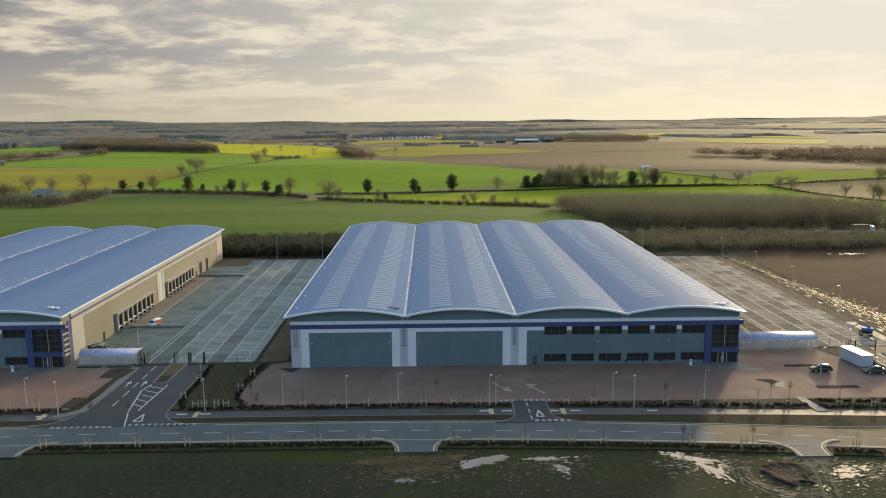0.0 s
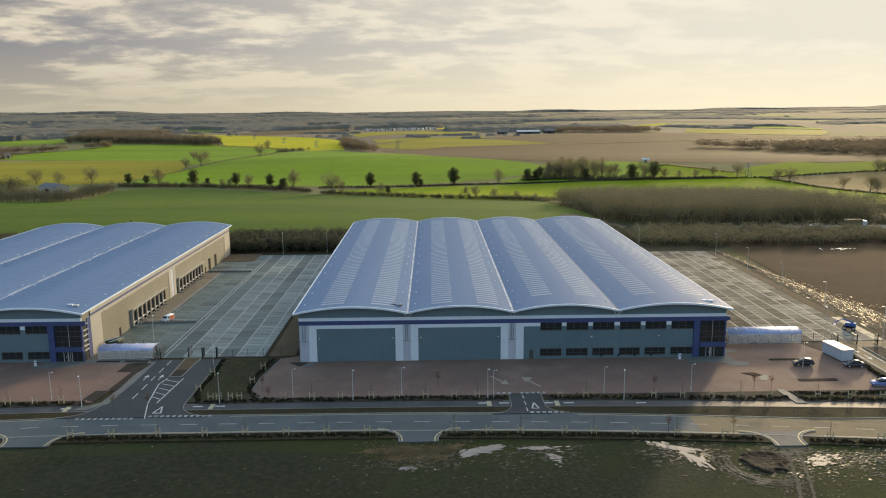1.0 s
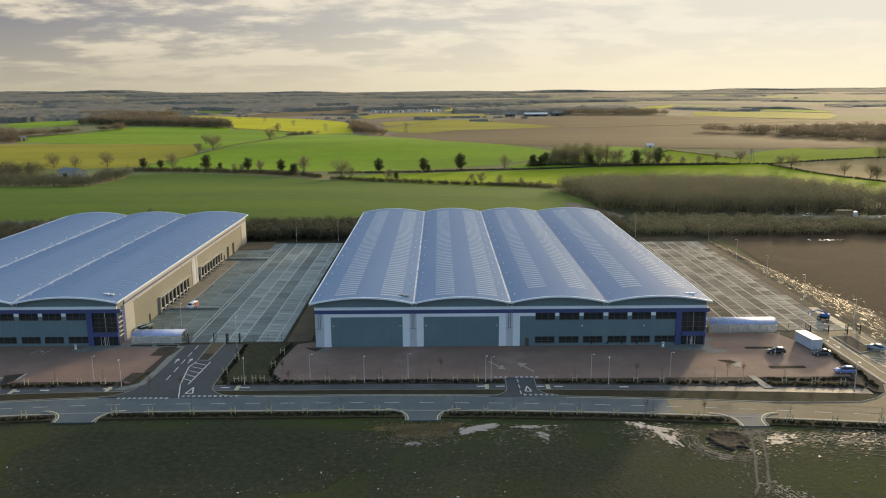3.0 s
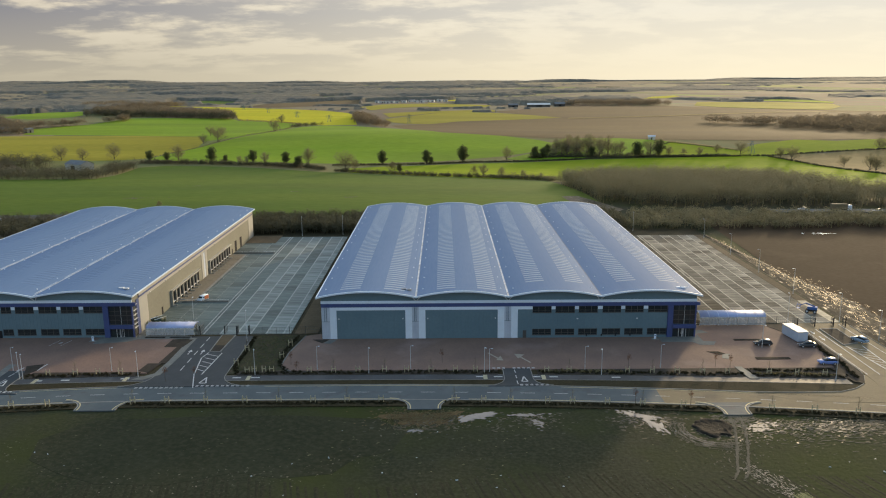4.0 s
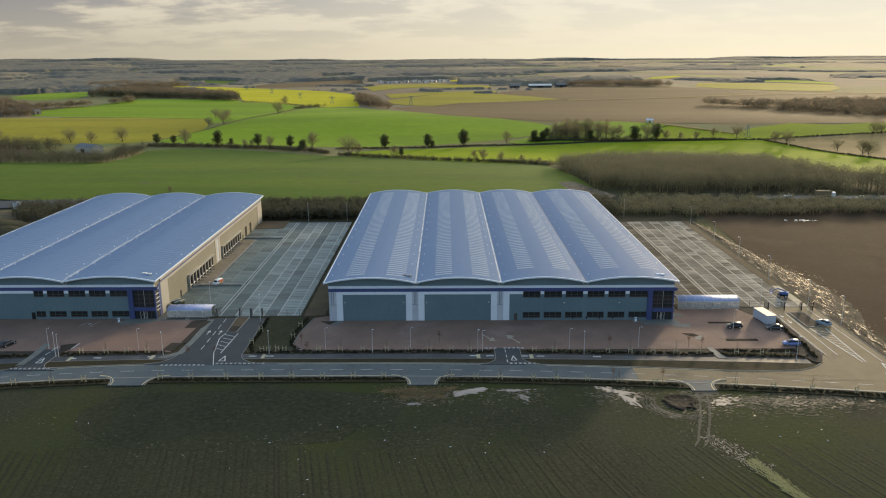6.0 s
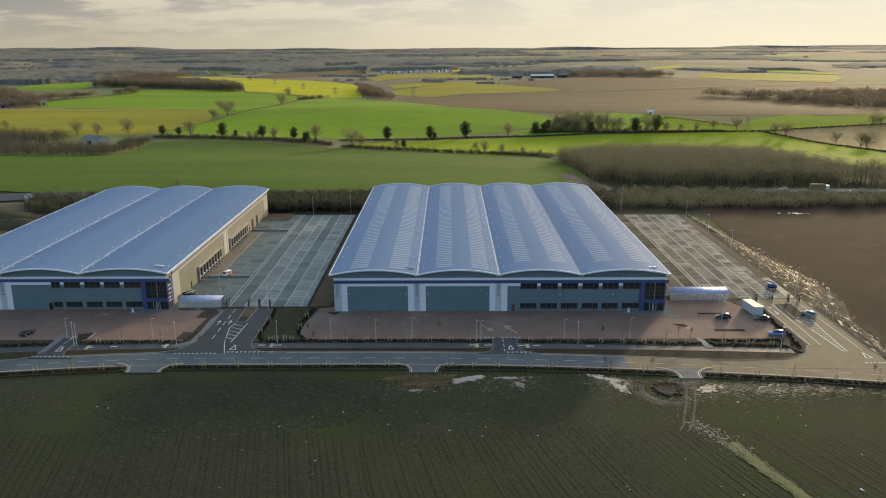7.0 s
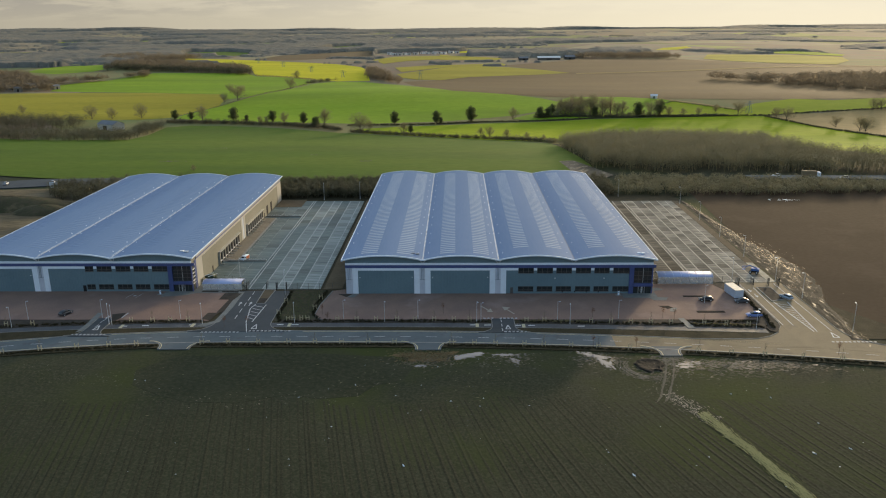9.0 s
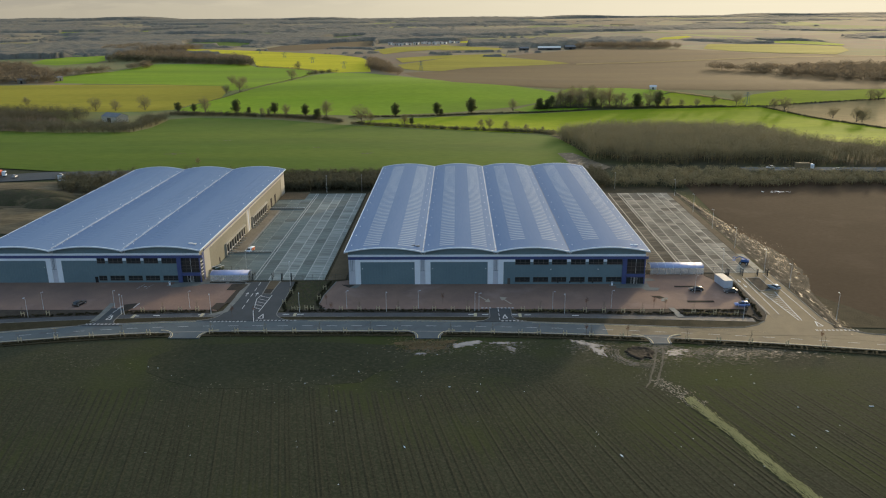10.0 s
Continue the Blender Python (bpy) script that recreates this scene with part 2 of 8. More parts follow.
M["cream"] = mat("white cladding with sunlit cream tone", (0.36, 0.347, 0.305), (0.40, 0.386, 0.34), 0.2, 0.5)
M["dry_grass"] = mat("pale dry grass", (0.15, 0.135, 0.062), (0.23, 0.20, 0.10), 0.2, 0.9, bump=0.15, fine=(0.12, 0.11, 0.05), fine_scale=1.5, fine_amount=0.7)
M["faded"] = mat("faded brown paving paint", (0.3375, 0.2819, 0.2188), (0.4, 0.3369, 0.2562), 0.8, 0.85, spec=0.1)
M["tile"] = mat("brown roof tile", (0.15, 0.10, 0.075), (0.2, 0.135, 0.10), 0.8, 0.8)
M["dark"] = mat("black rubber", (0.018, 0.018, 0.02), (0.026, 0.026, 0.028), 1.0, 0.9, spec=0.15)
M["frame"] = mat("dark grey window frame", (0.062, 0.062, 0.058), (0.072, 0.07, 0.064), 1.0, 0.45)
M["steel"] = mat("galvanised steel", (0.58, 0.59, 0.60), (0.66, 0.67, 0.68), 1.0, 0.45, 0.25)
M["vent_grey"] = mat("weathered grey vent cowl", (0.10, 0.125, 0.15), (0.15, 0.18, 0.21), 1.0, 0.6)
# Bright patches paint sun glints along the valleys.
M["gutter"] = mat("steel gutter with glint-bright patches", (0.62, 0.66, 0.70), (0.30, 0.33, 0.37), 0.35, 0.4, fine=(0.16, 0.18, 0.21), fine_scale=1.4, fine_amount=0.7)
M["steel_dull"] = mat("weathered grey sheet roof", (0.124, 0.1333, 0.1426), (0.1674, 0.1767, 0.186), 0.3, 0.7, spec=0.2)
M["wood"] = mat("weathered softwood", (0.375, 0.3313, 0.2125), (0.475, 0.4125, 0.2625), 2.0, 0.85)
M["soil_brown"] = mat("bare brown topsoil", (0.105, 0.078, 0.047), (0.145, 0.108, 0.066), 0.15, 0.95, bump=0.08, fine=(0.085, 0.064, 0.04), fine_scale=1.5, fine_amount=0.5, spec=0.1)
M["rough_soil"] = mat("mottled weedy soil", (0.0452, 0.0391, 0.0233), (0.0745, 0.0573, 0.0374), 0.35, 0.95, bump=0.12, fine=(0.034, 0.0547, 0.0187), fine_scale=0.8, fine_amount=0.8, spots=(0.0961, 0.0717, 0.0525), spot_scale=0.3, spot_range=(0.58, 0.7), spec=0.1)
M["bed_soil"] = mat("black wet bed soil", (0.016, 0.013, 0.010), (0.026, 0.021, 0.016), 0.6, 0.95, bump=0.08, fine=(0.034, 0.028, 0.02), fine_scale=3, spec=0.1)
M["mulch"] = mat("dark bark mulch", (0.030, 0.024, 0.018), (0.05, 0.04, 0.03), 0.6, 0.95, bump=0.08, fine=(0.07, 0.06, 0.04), fine_scale=3, spec=0.2)


def glass(name, tint, rough=0.06):
    m = bpy.data.materials.new(name)
    m.use_nodes = True
    p = m.node_tree.nodes["Principled BSDF"]
    p.inputs["Base Color"].default_value = (*tint, 1)
    p.inputs["Roughness"].default_value = rough
    p.inputs["IOR"].default_value = 1.5
    p.inputs["Specular IOR Level"].default_value = 0.6
    return m


M["glass"] = glass("dark tinted window glass", (0.022, 0.027, 0.029))


def clear(name, tint, rough, alpha):
    m = glass(name, tint, rough)
    m.node_tree.nodes["Principled BSDF"].inputs["Alpha"].default_value = alpha
    return m


M["poly"] = glass("cloudy lilac polycarbonate", (0.30, 0.36, 0.56), 0.6)
M["poly_side"] = clear("clear polycarbonate", (0.6, 0.63, 0.65), 0.15, 0.35)


# ---------------------------------------------------------------- mesh helpers
def mesh_ob(name, bm, material, parent=None, label=""):
    me = bpy.data.meshes.new(name)
    bm.normal_update()
    bm.to_mesh(me)
    bm.free()
    for mm in (material if isinstance(material, (list, tuple)) else [material]):
        me.materials.append(mm)
    ob = new(name, me)
    if parent:
        ob.parent = parent
    if label:
        ob["label"] = label
    return ob


def part(name, bm, material, parent, label=""):
    return mesh_ob(name, bm, material, parent, label)


def thing(name, label, category, group="", at=None):
    return tagged(new(name), label, category, group)


def box(bm, x0, x1, y0, y1, z0, z1, mi=0):
    v = [bm.verts.new(c) for c in ((x0, y0, z0), (x1, y0, z0), (x1, y1, z0), (x0, y1, z0), (x0, y0, z1), (x1, y0, z1), (x1, y1, z1), (x0, y1, z1))]
    for q in ((0, 3, 2, 1), (4, 5, 6, 7), (0, 1, 5, 4), (1, 2, 6, 5), (2, 3, 7, 6), (3, 0, 4, 7)):
        bm.faces.new([v[i] for i in q]).material_index = mi
    return v


def boxes(*bs, bevel=0.0):
    bm = bmesh.new()
    for b in bs:
        box(bm, *b)
    if bevel:
        bmesh.ops.bevel(bm, geom=bm.edges[:], offset=bevel, segments=1, affect="EDGES")
    return bm


def tube(bm, p, q, r0, r1=None, n=8):
    p, q = Vector(p), Vector(q)
    r1 = r0 if r1 is None else r1
    d = (q - p).normalized()
    a = d.orthogonal().normalized()
    b = d.cross(a)
    rings = []
    for c, r in ((p, r0), (q, r1)):
        rings.append([bm.verts.new(c + (a * math.cos(k * 2 * math.pi / n) + b * math.sin(k * 2 * math.pi / n)) * r) for k in range(n)])
    for k in range(n):
        bm.faces.new((rings[0][k], rings[0][(k + 1) % n], rings[1][(k + 1) % n], rings[1][k]))
    bm.faces.new(rings[0][::-1]); bm.faces.new(rings[1])
    return bm


def prism(pts, z0, z1):
    """A slab from an outline in plan."""
    bm = bmesh.new()
    area = sum(a[0] * b[1] - b[0] * a[1] for a, b in zip(pts, pts[1:] + pts[:1]))
    if area < 0:
        pts = pts[::-1]
    lo = [bm.verts.new((x, y, z0)) for x, y in pts]
    hi = [bm.verts.new((x, y, z1)) for x, y in pts]
    n = len(pts)
    for i in range(n):
        bm.faces.new((lo[i], lo[(i + 1) % n], hi[(i + 1) % n], hi[i]))
    bm.faces.new(hi); bm.faces.new(lo[::-1])
    bm.normal_update()
    bmesh.ops.triangulate(bm, faces=[f for f in bm.faces if len(f.verts) > 4])
    return bm


def arc(cx, cy, r, a0, a1, n=8):
    return [(cx + r * math.cos(radians(a0 + (a1 - a0) * k / n)), cy + r * math.sin(radians(a0 + (a1 - a0) * k / n))) for k in range(n + 1)]


def setting(name, bm, material, label, category):
    return tagged(mesh_ob(name, bm, material), label, category, kind="structure")


# ---------------------------------------------------------------- the lie of the land
def sstep(a, b, v):
    v = min(1.0, max(0.0, (v - a) / (b - a)))
    return v * v * (3 - 2 * v)


def land(x, y):
    """Level at the site, a shallow valley behind it that deepens eastwards, a low hill, and a long rise to the skyline."""
    z = 6 * sstep(700, 1250, y) + (17 + 11 * min(1.0, (x / 2300) ** 2)) * sstep(1300, 4350, y) - 60 * sstep(4450, 4700, y)
    z += 6 * math.exp(-((x + 40) / 170) ** 2 - ((y - 640) / 110) ** 2)
    z -= (7 + 9 * sstep(-150, 420, x)) * sstep(210, 430, y) * (1 - sstep(470, 660, y))
    z += sstep(500, 900, y) * (1.5 * math.sin(x / 170 + 1) * math.sin(y / 210) + 1.5 * math.sin(x / 410 + y / 330))
    return z


def ground_sheet():
    xs = sorted({*range(-3600, -600, 200), *range(-600, 600, 30), *range(600, 3800, 200)})
    ys = sorted({*range(-700, -420, 70), *range(-420, 1000, 25), *range(1000, 2000, 60), *range(2000, 4701, 150)})
    bm = bmesh.new()
    grid = [[bm.verts.new((x, y, land(x, y) - 0.15)) for x in xs] for y in ys]
    for r0, r1 in zip(grid, grid[1:]):
        for i in range(len(xs) - 1):
            bm.faces.new((r0[i], r0[i + 1], r1[i + 1], r1[i])).smooth = True
    return setting("ground", bm, M["soil"], "dark bare ploughed soil stretching to the horizon", "ground")


SOIL = ground_sheet()


def inside(pts, x, y):
    odd = False
    for (x0, y0), (x1, y1) in zip(pts, pts[1:] + pts[:1]):
        if (y0 > y) != (y1 > y) and x < (x1 - x0) * (y - y0) / (y1 - y0) + x0:
            odd = not odd
    return odd


def field(name, pts, material, label, lift=0.0, step=25):
    """A field draped over the land: its outline is cut out of a fine grid."""
    bm = bmesh.new()
    vs = [bm.verts.new((x, y, 0)) for x, y in pts]
    f = bm.faces.new(vs)
    if f.normal.z < 0 or sum(a[0] * b[1] - b[0] * a[1] for a, b in zip(pts, pts[1:] + pts[:1])) < 0:
        bmesh.ops.reverse_faces(bm, faces=[f])
    for axis, k in (((1, 0, 0), 0), ((0, 1, 0), 1)):
        lo, hi = min(p[k] for p in pts), max(p[k] for p in pts)
        n = int((hi - lo) / step)
        for i in range(1, n + 1):
            co = [0, 0, 0]
            co[k] = lo + (hi - lo) * i / (n + 1)
            bmesh.ops.bisect_plane(bm, geom=bm.verts[:] + bm.edges[:] + bm.faces[:], plane_co=co, plane_no=axis)
    for v in bm.verts:
        v.co.z = land(v.co.x, v.co.y) + 0.25 + lift
    for fc in bm.faces:
        fc.smooth = True
    return setting(name, bm, material, label, "field")


# Warm sheen and gloss pale distant fields in place of haze.
def crop(name, a, b, sheen=0.01, spec=0.05):
    return mat(name, a, b, 0.01, 0.9, fine=tuple(c * 0.72 for c in a), fine_scale=0.3, fine_amount=0.55, spots=tuple(c * 0.66 + 0.004 for c in a), spot_scale=0.008, spot_range=(0.45, 0.8), bump=0.03, spec=spec, stretch=(0.4, 1.7, 1), turn=0.12, sheen=sheen)


# Cloud shade and sun differ over the fields; these crop tones carry it.
M["crop_dull"] = crop("short dull green crop", (0.0784, 0.1325, 0.0095), (0.1113, 0.1537, 0.0148), 0.0, spec=0.09)
M["crop_bright"] = crop("bright green winter crop", (0.1662, 0.2701, 0.0085), (0.2265, 0.3252, 0.0127), spec=0.07)
M["crop_yellow"] = crop("yellow green grass", (0.2915, 0.2544, 0.0233), (0.3657, 0.3021, 0.0339))
M["crop_lime"] = crop("lime green pasture", (0.222, 0.2889, 0.011), (0.3053, 0.3419, 0.0165), spec=0.022)
# Sunshine on the far pastures is painted into this gold.
M["crop_gold"] = crop("golden green pasture with sunshine in its colour", (0.4579, 0.4236, 0.0202), (0.5724, 0.4923, 0.0274), spec=0.03)
M["plough"] = crop("brown ploughed earth", (0.1009, 0.0643, 0.0239), (0.1283, 0.0837, 0.0315), 0.03, spec=0.09)
M["plough_dark"] = mat("dark wet ploughed earth", (0.0495, 0.0333, 0.0201), (0.0627, 0.042, 0.0256), 0.02, 0.95, fine=(0.0456, 0.0301, 0.0186), fine_scale=0.6, fine_amount=0.3, spots=(0.0703, 0.0475, 0.0302), spot_scale=0.03, spec=0.05)
M["stubble"] = crop("pale stubble", (0.2513, 0.1809, 0.0685), (0.3084, 0.2234, 0.0887), 0.03, spec=0.06)



def patchwork():
    m = bpy.data.materials.new("patchwork of winter fields")
    m.use_nodes = True
    nt = m.node_tree
    N, L = nt.nodes.new, nt.links.new
    p = nt.nodes["Principled BSDF"]
    tc, mp, vo, ramp, no, mix = N("ShaderNodeTexCoord"), N("ShaderNodeMapping"), N("ShaderNodeTexVoronoi"), N("ShaderNodeValToRGB"), N("ShaderNodeTexNoise"), N("ShaderNodeMix")
    mp.inputs["Scale"].default_value, mp.inputs["Rotation"].default_value = (0.0035, 0.0022, 0.001), (0, 0, 0.35)
    L(tc.outputs["Object"], mp.inputs["Vector"]); L(mp.outputs[0], vo.inputs["Vector"])
    vo.inputs["Scale"].default_value = 1.0
    ramp.color_ramp.interpolation = "CONSTANT"
    cols = ((0.0, (0.20, 0.16, 0.10)), (0.22, (0.17, 0.17, 0.06)), (0.4, (0.23, 0.19, 0.12)), (0.55, (0.15, 0.18, 0.05)), (0.68, (0.26, 0.22, 0.12)), (0.82, (0.17, 0.13, 0.085)), (0.92, (0.27, 0.28, 0.07)))
    while len(ramp.color_ramp.elements) < len(cols):
        ramp.color_ramp.elements.new(0.5)
    for e, (pos, c) in zip(ramp.color_ramp.elements, cols):
        e.position, e.color = pos, (*c, 1)
    sep = N("ShaderNodeSeparateColor")
    L(vo.outputs["Color"], sep.inputs[0]); L(sep.outputs[0], ramp.inputs[0])
    no.inputs["Scale"].default_value, no.inputs["Detail"].default_value = 0.02, 6
    L(tc.outputs["Object"], no.inputs["Vector"])
    mix.data_type, mix.blend_type = "RGBA", "MULTIPLY"
    mix.inputs[0].default_value = 0.5
    L(ramp.outputs[0], mix.inputs[6]); L(no.outputs["Color"], mix.inputs[7])
    bright = N("ShaderNodeHueSaturation"); bright.inputs["Value"].default_value = 1.05
    L(mix.outputs[2], bright.inputs["Color"]); L(bright.outputs[0], p.inputs["Base Color"])
    p.inputs["Roughness"].default_value = 0.95
    p.inputs["Specular IOR Level"].default_value = 0.1
    # The warm sheen stands in for haze on the far land.
    p.inputs["Sheen Weight"].default_value, p.inputs["Sheen Roughness"].default_value, p.inputs["Sheen Tint"].default_value = 0.05, 0.6, (1.0, 0.9, 0.7, 1)
    return m


M["patchwork"] = patchwork()


def far_sheet():
    xs = sorted({*range(-3600, -800, 200), *range(-800, 801, 40), *range(1000, 3800, 200)})
    ys = sorted({*range(330, 1000, 25), *range(1000, 2000, 60), *range(2000, 4701, 150)})
    bm = bmesh.new()
    grid = [[bm.verts.new((x, y, land(x, y) + 0.08 - (0.5 if y == 330 else 0))) for x in xs] for y in ys]
    for r0, r1 in zip(grid, grid[1:]):
        for i in range(len(xs) - 1):
            bm.faces.new((r0[i], r0[i + 1], r1[i + 1], r1[i])).smooth = True
    return setting("ground_far", bm, M["patchwork"], "patchwork of dull winter fields reaching the skyline", "ground")


far_sheet()
OUTLINES = []


def sown(name, outline, crop_name, label, lift):
    """One field with its crop; woods keep clear of its outline."""
    field(name, outline, M[crop_name], label, lift)
    OUTLINES.append(outline)


sown("field_near", [(-190, 184), (-225, 193), (-420, 196), (-420, 380), (-330, 374), (-276, 358), (-217, 359), (-214, 387), (-218, 441), (-201, 452), (-170, 449), (-117, 434), (-63, 407), (-15, 388), (31, 374), (75, 357), (103, 346), (107, 325), (111, 252), (113, 202), (112, 176), (0, 166), (-120, 174)], "crop_dull", "broad dull green field of short winter crop", 0)
sown("field_strip", [(-52, 429), (-19, 445), (20, 459), (56, 474), (110, 491), (166, 512), (223, 524), (309, 536), (336, 535), (355, 513), (383, 460), (399, 424), (404, 375), (307, 256), (283, 339), (244, 413), (151, 399), (112, 361), (75, 361), (31, 378), (-15, 396), (-39, 402)], "crop_lime", "narrow bright green pasture beyond the hedge", 0)
sown("field_hill", [(-234, 500), (-225, 525), (-206, 566), (-187, 617), (-167, 668), (-150, 797), (-125, 828), (-85, 817), (-43, 769), (-4, 694), (30, 645), (92, 626), (127, 605), (140, 590), (137, 562), (108, 536), (85, 518), (30, 487), (-46, 462), (-124, 469), (-178, 476)], "crop_bright", "bright green crop on a low hill", 0)
sown("field_yellow", [(-472, 532), (-569, 687), (-498, 692), (-409, 692), (-317, 682), (-231, 651), (-212, 596), (-208, 565), (-227, 528), (-237, 503), (-263, 493), (-345, 495)], "crop_yellow", "yellow green rough grass field", 0)
sown("field_green", [(-458, 714), (-484, 789), (-465, 830), (-444, 853), (-436, 902), (-431, 965), (-380, 970), (-282, 961), (-257, 911), (-198, 889), (-158, 845), (-155, 807), (-169, 677), (-189, 625), (-213, 604), (-229, 652), (-319, 687)], "crop_bright", "bright green winter crop field", 0)
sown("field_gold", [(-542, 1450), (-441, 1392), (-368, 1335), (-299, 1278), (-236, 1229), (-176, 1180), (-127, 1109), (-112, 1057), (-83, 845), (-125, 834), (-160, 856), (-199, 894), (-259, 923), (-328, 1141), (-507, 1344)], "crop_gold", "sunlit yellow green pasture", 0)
sown("field_brown", [(-37, 827), (13, 856), (53, 912), (112, 939), (210, 983), (174, 1045), (116, 1150), (241, 1277), (276, 1367), (466, 1318), (557, 1151), (675, 1092), (733, 1063), (789, 1048), (539, 613), (497, 615), (363, 609), (262, 615), (143, 616), (92, 626), (30, 645), (-4, 694)], "plough", "brown ploughed field", 0)
sown("field_olive", [(-55, 962), (-9, 1052), (27, 1125), (76, 1138), (123, 1109), (174, 1045), (210, 983), (164, 958), (112, 939), (53, 912), (13, 856), (-19, 866), (-41, 893)], "crop_yellow", "olive yellow field", 0.15)
sown("field_far_green", [(-649, 1013), (-664, 1096), (-650, 1146), (-593, 1165), (-541, 1051), (-537, 1007), (-579, 964)], "crop_bright", "far bright green field", 0)
sown("field_meadow", [(264, 600), (274, 593), (317, 561), (344, 588), (394, 612), (433, 604), (479, 613), (539, 613), (523, 583), (450, 565), (369, 549), (338, 539), (309, 536), (275, 535), (229, 527), (237, 559)], "crop_lime", "sunlit green meadow", 0.3)
sown("field_paddock", [(140, 590), (159, 618), (215, 622), (261, 610), (263, 596), (237, 559), (229, 527), (167, 516), (132, 505), (105, 496), (87, 505), (111, 532), (137, 562)], "crop_bright", "sunlit green paddock beside the lane", 0.15)
sown("farm_track", [(218, 976), (363, 1003), (551, 1061), (674, 1069), (804, 1074), (793, 1054), (667, 1055), (544, 1041), (358, 985), (215, 958)], "stubble", "pale dry farm track across the plough", 0.35)
sown("field_stubble", [(336, 535), (368, 545), (398, 550), (450, 565), (520, 579), (410, 385), (402, 431), (387, 467), (355, 513)], "stubble", "pale brown stubble field", 0)
sown("field_ridge", [(514, 1313), (577, 1490), (632, 1482), (732, 1433), (792, 1338), (741, 1205), (671, 1102), (594, 1144), (533, 1224)], "crop_yellow", "pale yellow green field on the far rise", 0.3)
sown("field_ridge_top", [(651, 1687), (683, 1763), (743, 1688), (748, 1579), (797, 1591), (831, 1523), (835, 1417), (804, 1362), (750, 1476), (720, 1508), (709, 1594)], "crop_lime", "narrow sunlit field above the far rise", 0.5)
sown("field_far_strip", [(-1103, 2501), (-1105, 2631), (-1041, 2739), (-939, 2858), (-917, 2764), (-979, 2566), (-1056, 2457)], "crop_lime", "narrow far green field", 0.3)
sown("field_far_sliver", [(-1323, 2449), (-1355, 2553), (-1216, 2601), (-1185, 2531), (-1244, 2406)], "crop_lime", "sliver of far green field between woods", 0.3)
sown("field_far_olive", [(-638, 1711), (-635, 1767), (-559, 1802), (-477, 1738), (-446, 1594), (-482, 1536), (-572, 1537)], "crop_dull", "far olive green field", 0.3)
sown("field_far_slope", [(-343, 1863), (-317, 2036), (-247, 2128), (-219, 1958), (-273, 1843)], "crop_dull", "dull green field on a far slope", 0.3)
sown("field_far_brown", [(-374, 1358), (-366, 1585), (-255, 1722), (-179, 1792), (-146, 1476), (-214, 1441), (-286, 1321)], "plough", "far pinkish brown ploughed field", 0.3)
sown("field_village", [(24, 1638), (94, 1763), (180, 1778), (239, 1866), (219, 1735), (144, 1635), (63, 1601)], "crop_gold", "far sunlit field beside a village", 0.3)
sown("field_village_low", [(-1, 1537), (25, 1485), (129, 1383), (114, 1312), (4, 1322)], "crop_yellow", "far yellow green field below a village", 0.3)
sown("field_village_west", [(-131, 1337), (-96, 1463), (13, 1485), (14, 1361), (-61, 1288), (-96, 1196)], "crop_yellow", "far rough pasture below a village", 0.3)
sown("field_village_slope", [(-68, 1095), (-13, 1152), (119, 1207), (126, 1150), (27, 1125), (-27, 1038), (-51, 1005)], "crop_yellow", "yellow green slope below the village", 0.3)
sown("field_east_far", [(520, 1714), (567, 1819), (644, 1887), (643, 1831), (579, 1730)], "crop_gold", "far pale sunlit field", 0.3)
field("field_dark", [(138, -34), (420, -60), (480, 180), (150, 170)], M["plough_dark"], "dark wet ploughed field beside the yard", -0.3, 40)


# ---------------------------------------------------------------- roads and hard surfaces
def road_y(x):
    """Centre line of the estate road."""
    return -33.6 - (0.0007 * (x - 10) ** 2 if x > 10 else 0.0018 * (x + 25) ** 2 if x < -25 else 0)


def path_y(x):
    """Centre line of the footpath."""
    return -25.6 - (0.00035 * (x - 10) ** 2 if x > 10 else 0.00092 * (x + 25) ** 2 if x < -25 else 0)


def strip_outline(x0, x1, lo, hi, n=20):
    """Plan of a strip between two lines y = lo(x) and y = hi(x)."""
    xs = [x0 + (x1 - x0) * i / n for i in range(n + 1)]
    return [(x, lo(x)) for x in xs] + [(x, hi(x)) for x in reversed(xs)]


def ribbon(name, x0, x1, lo, hi, z0, z1, material, label, category, step=4.0, parent=None):
    n = max(1, int((x1 - x0) / step))
    xs = [x0 + (x1 - x0) * i / n for i in range(n + 1)]
    bm = bmesh.new()
    rows = [[bm.verts.new((x, road_y(x) + o, z)) for o, z in ((lo, z0), (hi, z0), (hi, z1), (lo, z1))] for x in xs]
    for a, b in zip(rows, rows[1:]):
        for k in range(4):
            bm.faces.new((a[k], b[k], b[(k + 1) % 4], a[(k + 1) % 4]))
    bm.faces.new(rows[0]); bm.faces.new(rows[-1][::-1])
    bmesh.ops.recalc_face_normals(bm, faces=bm.faces[:])
    if parent:
        return part(name, bm, material, parent)
    return setting(name, bm, material, label, category)


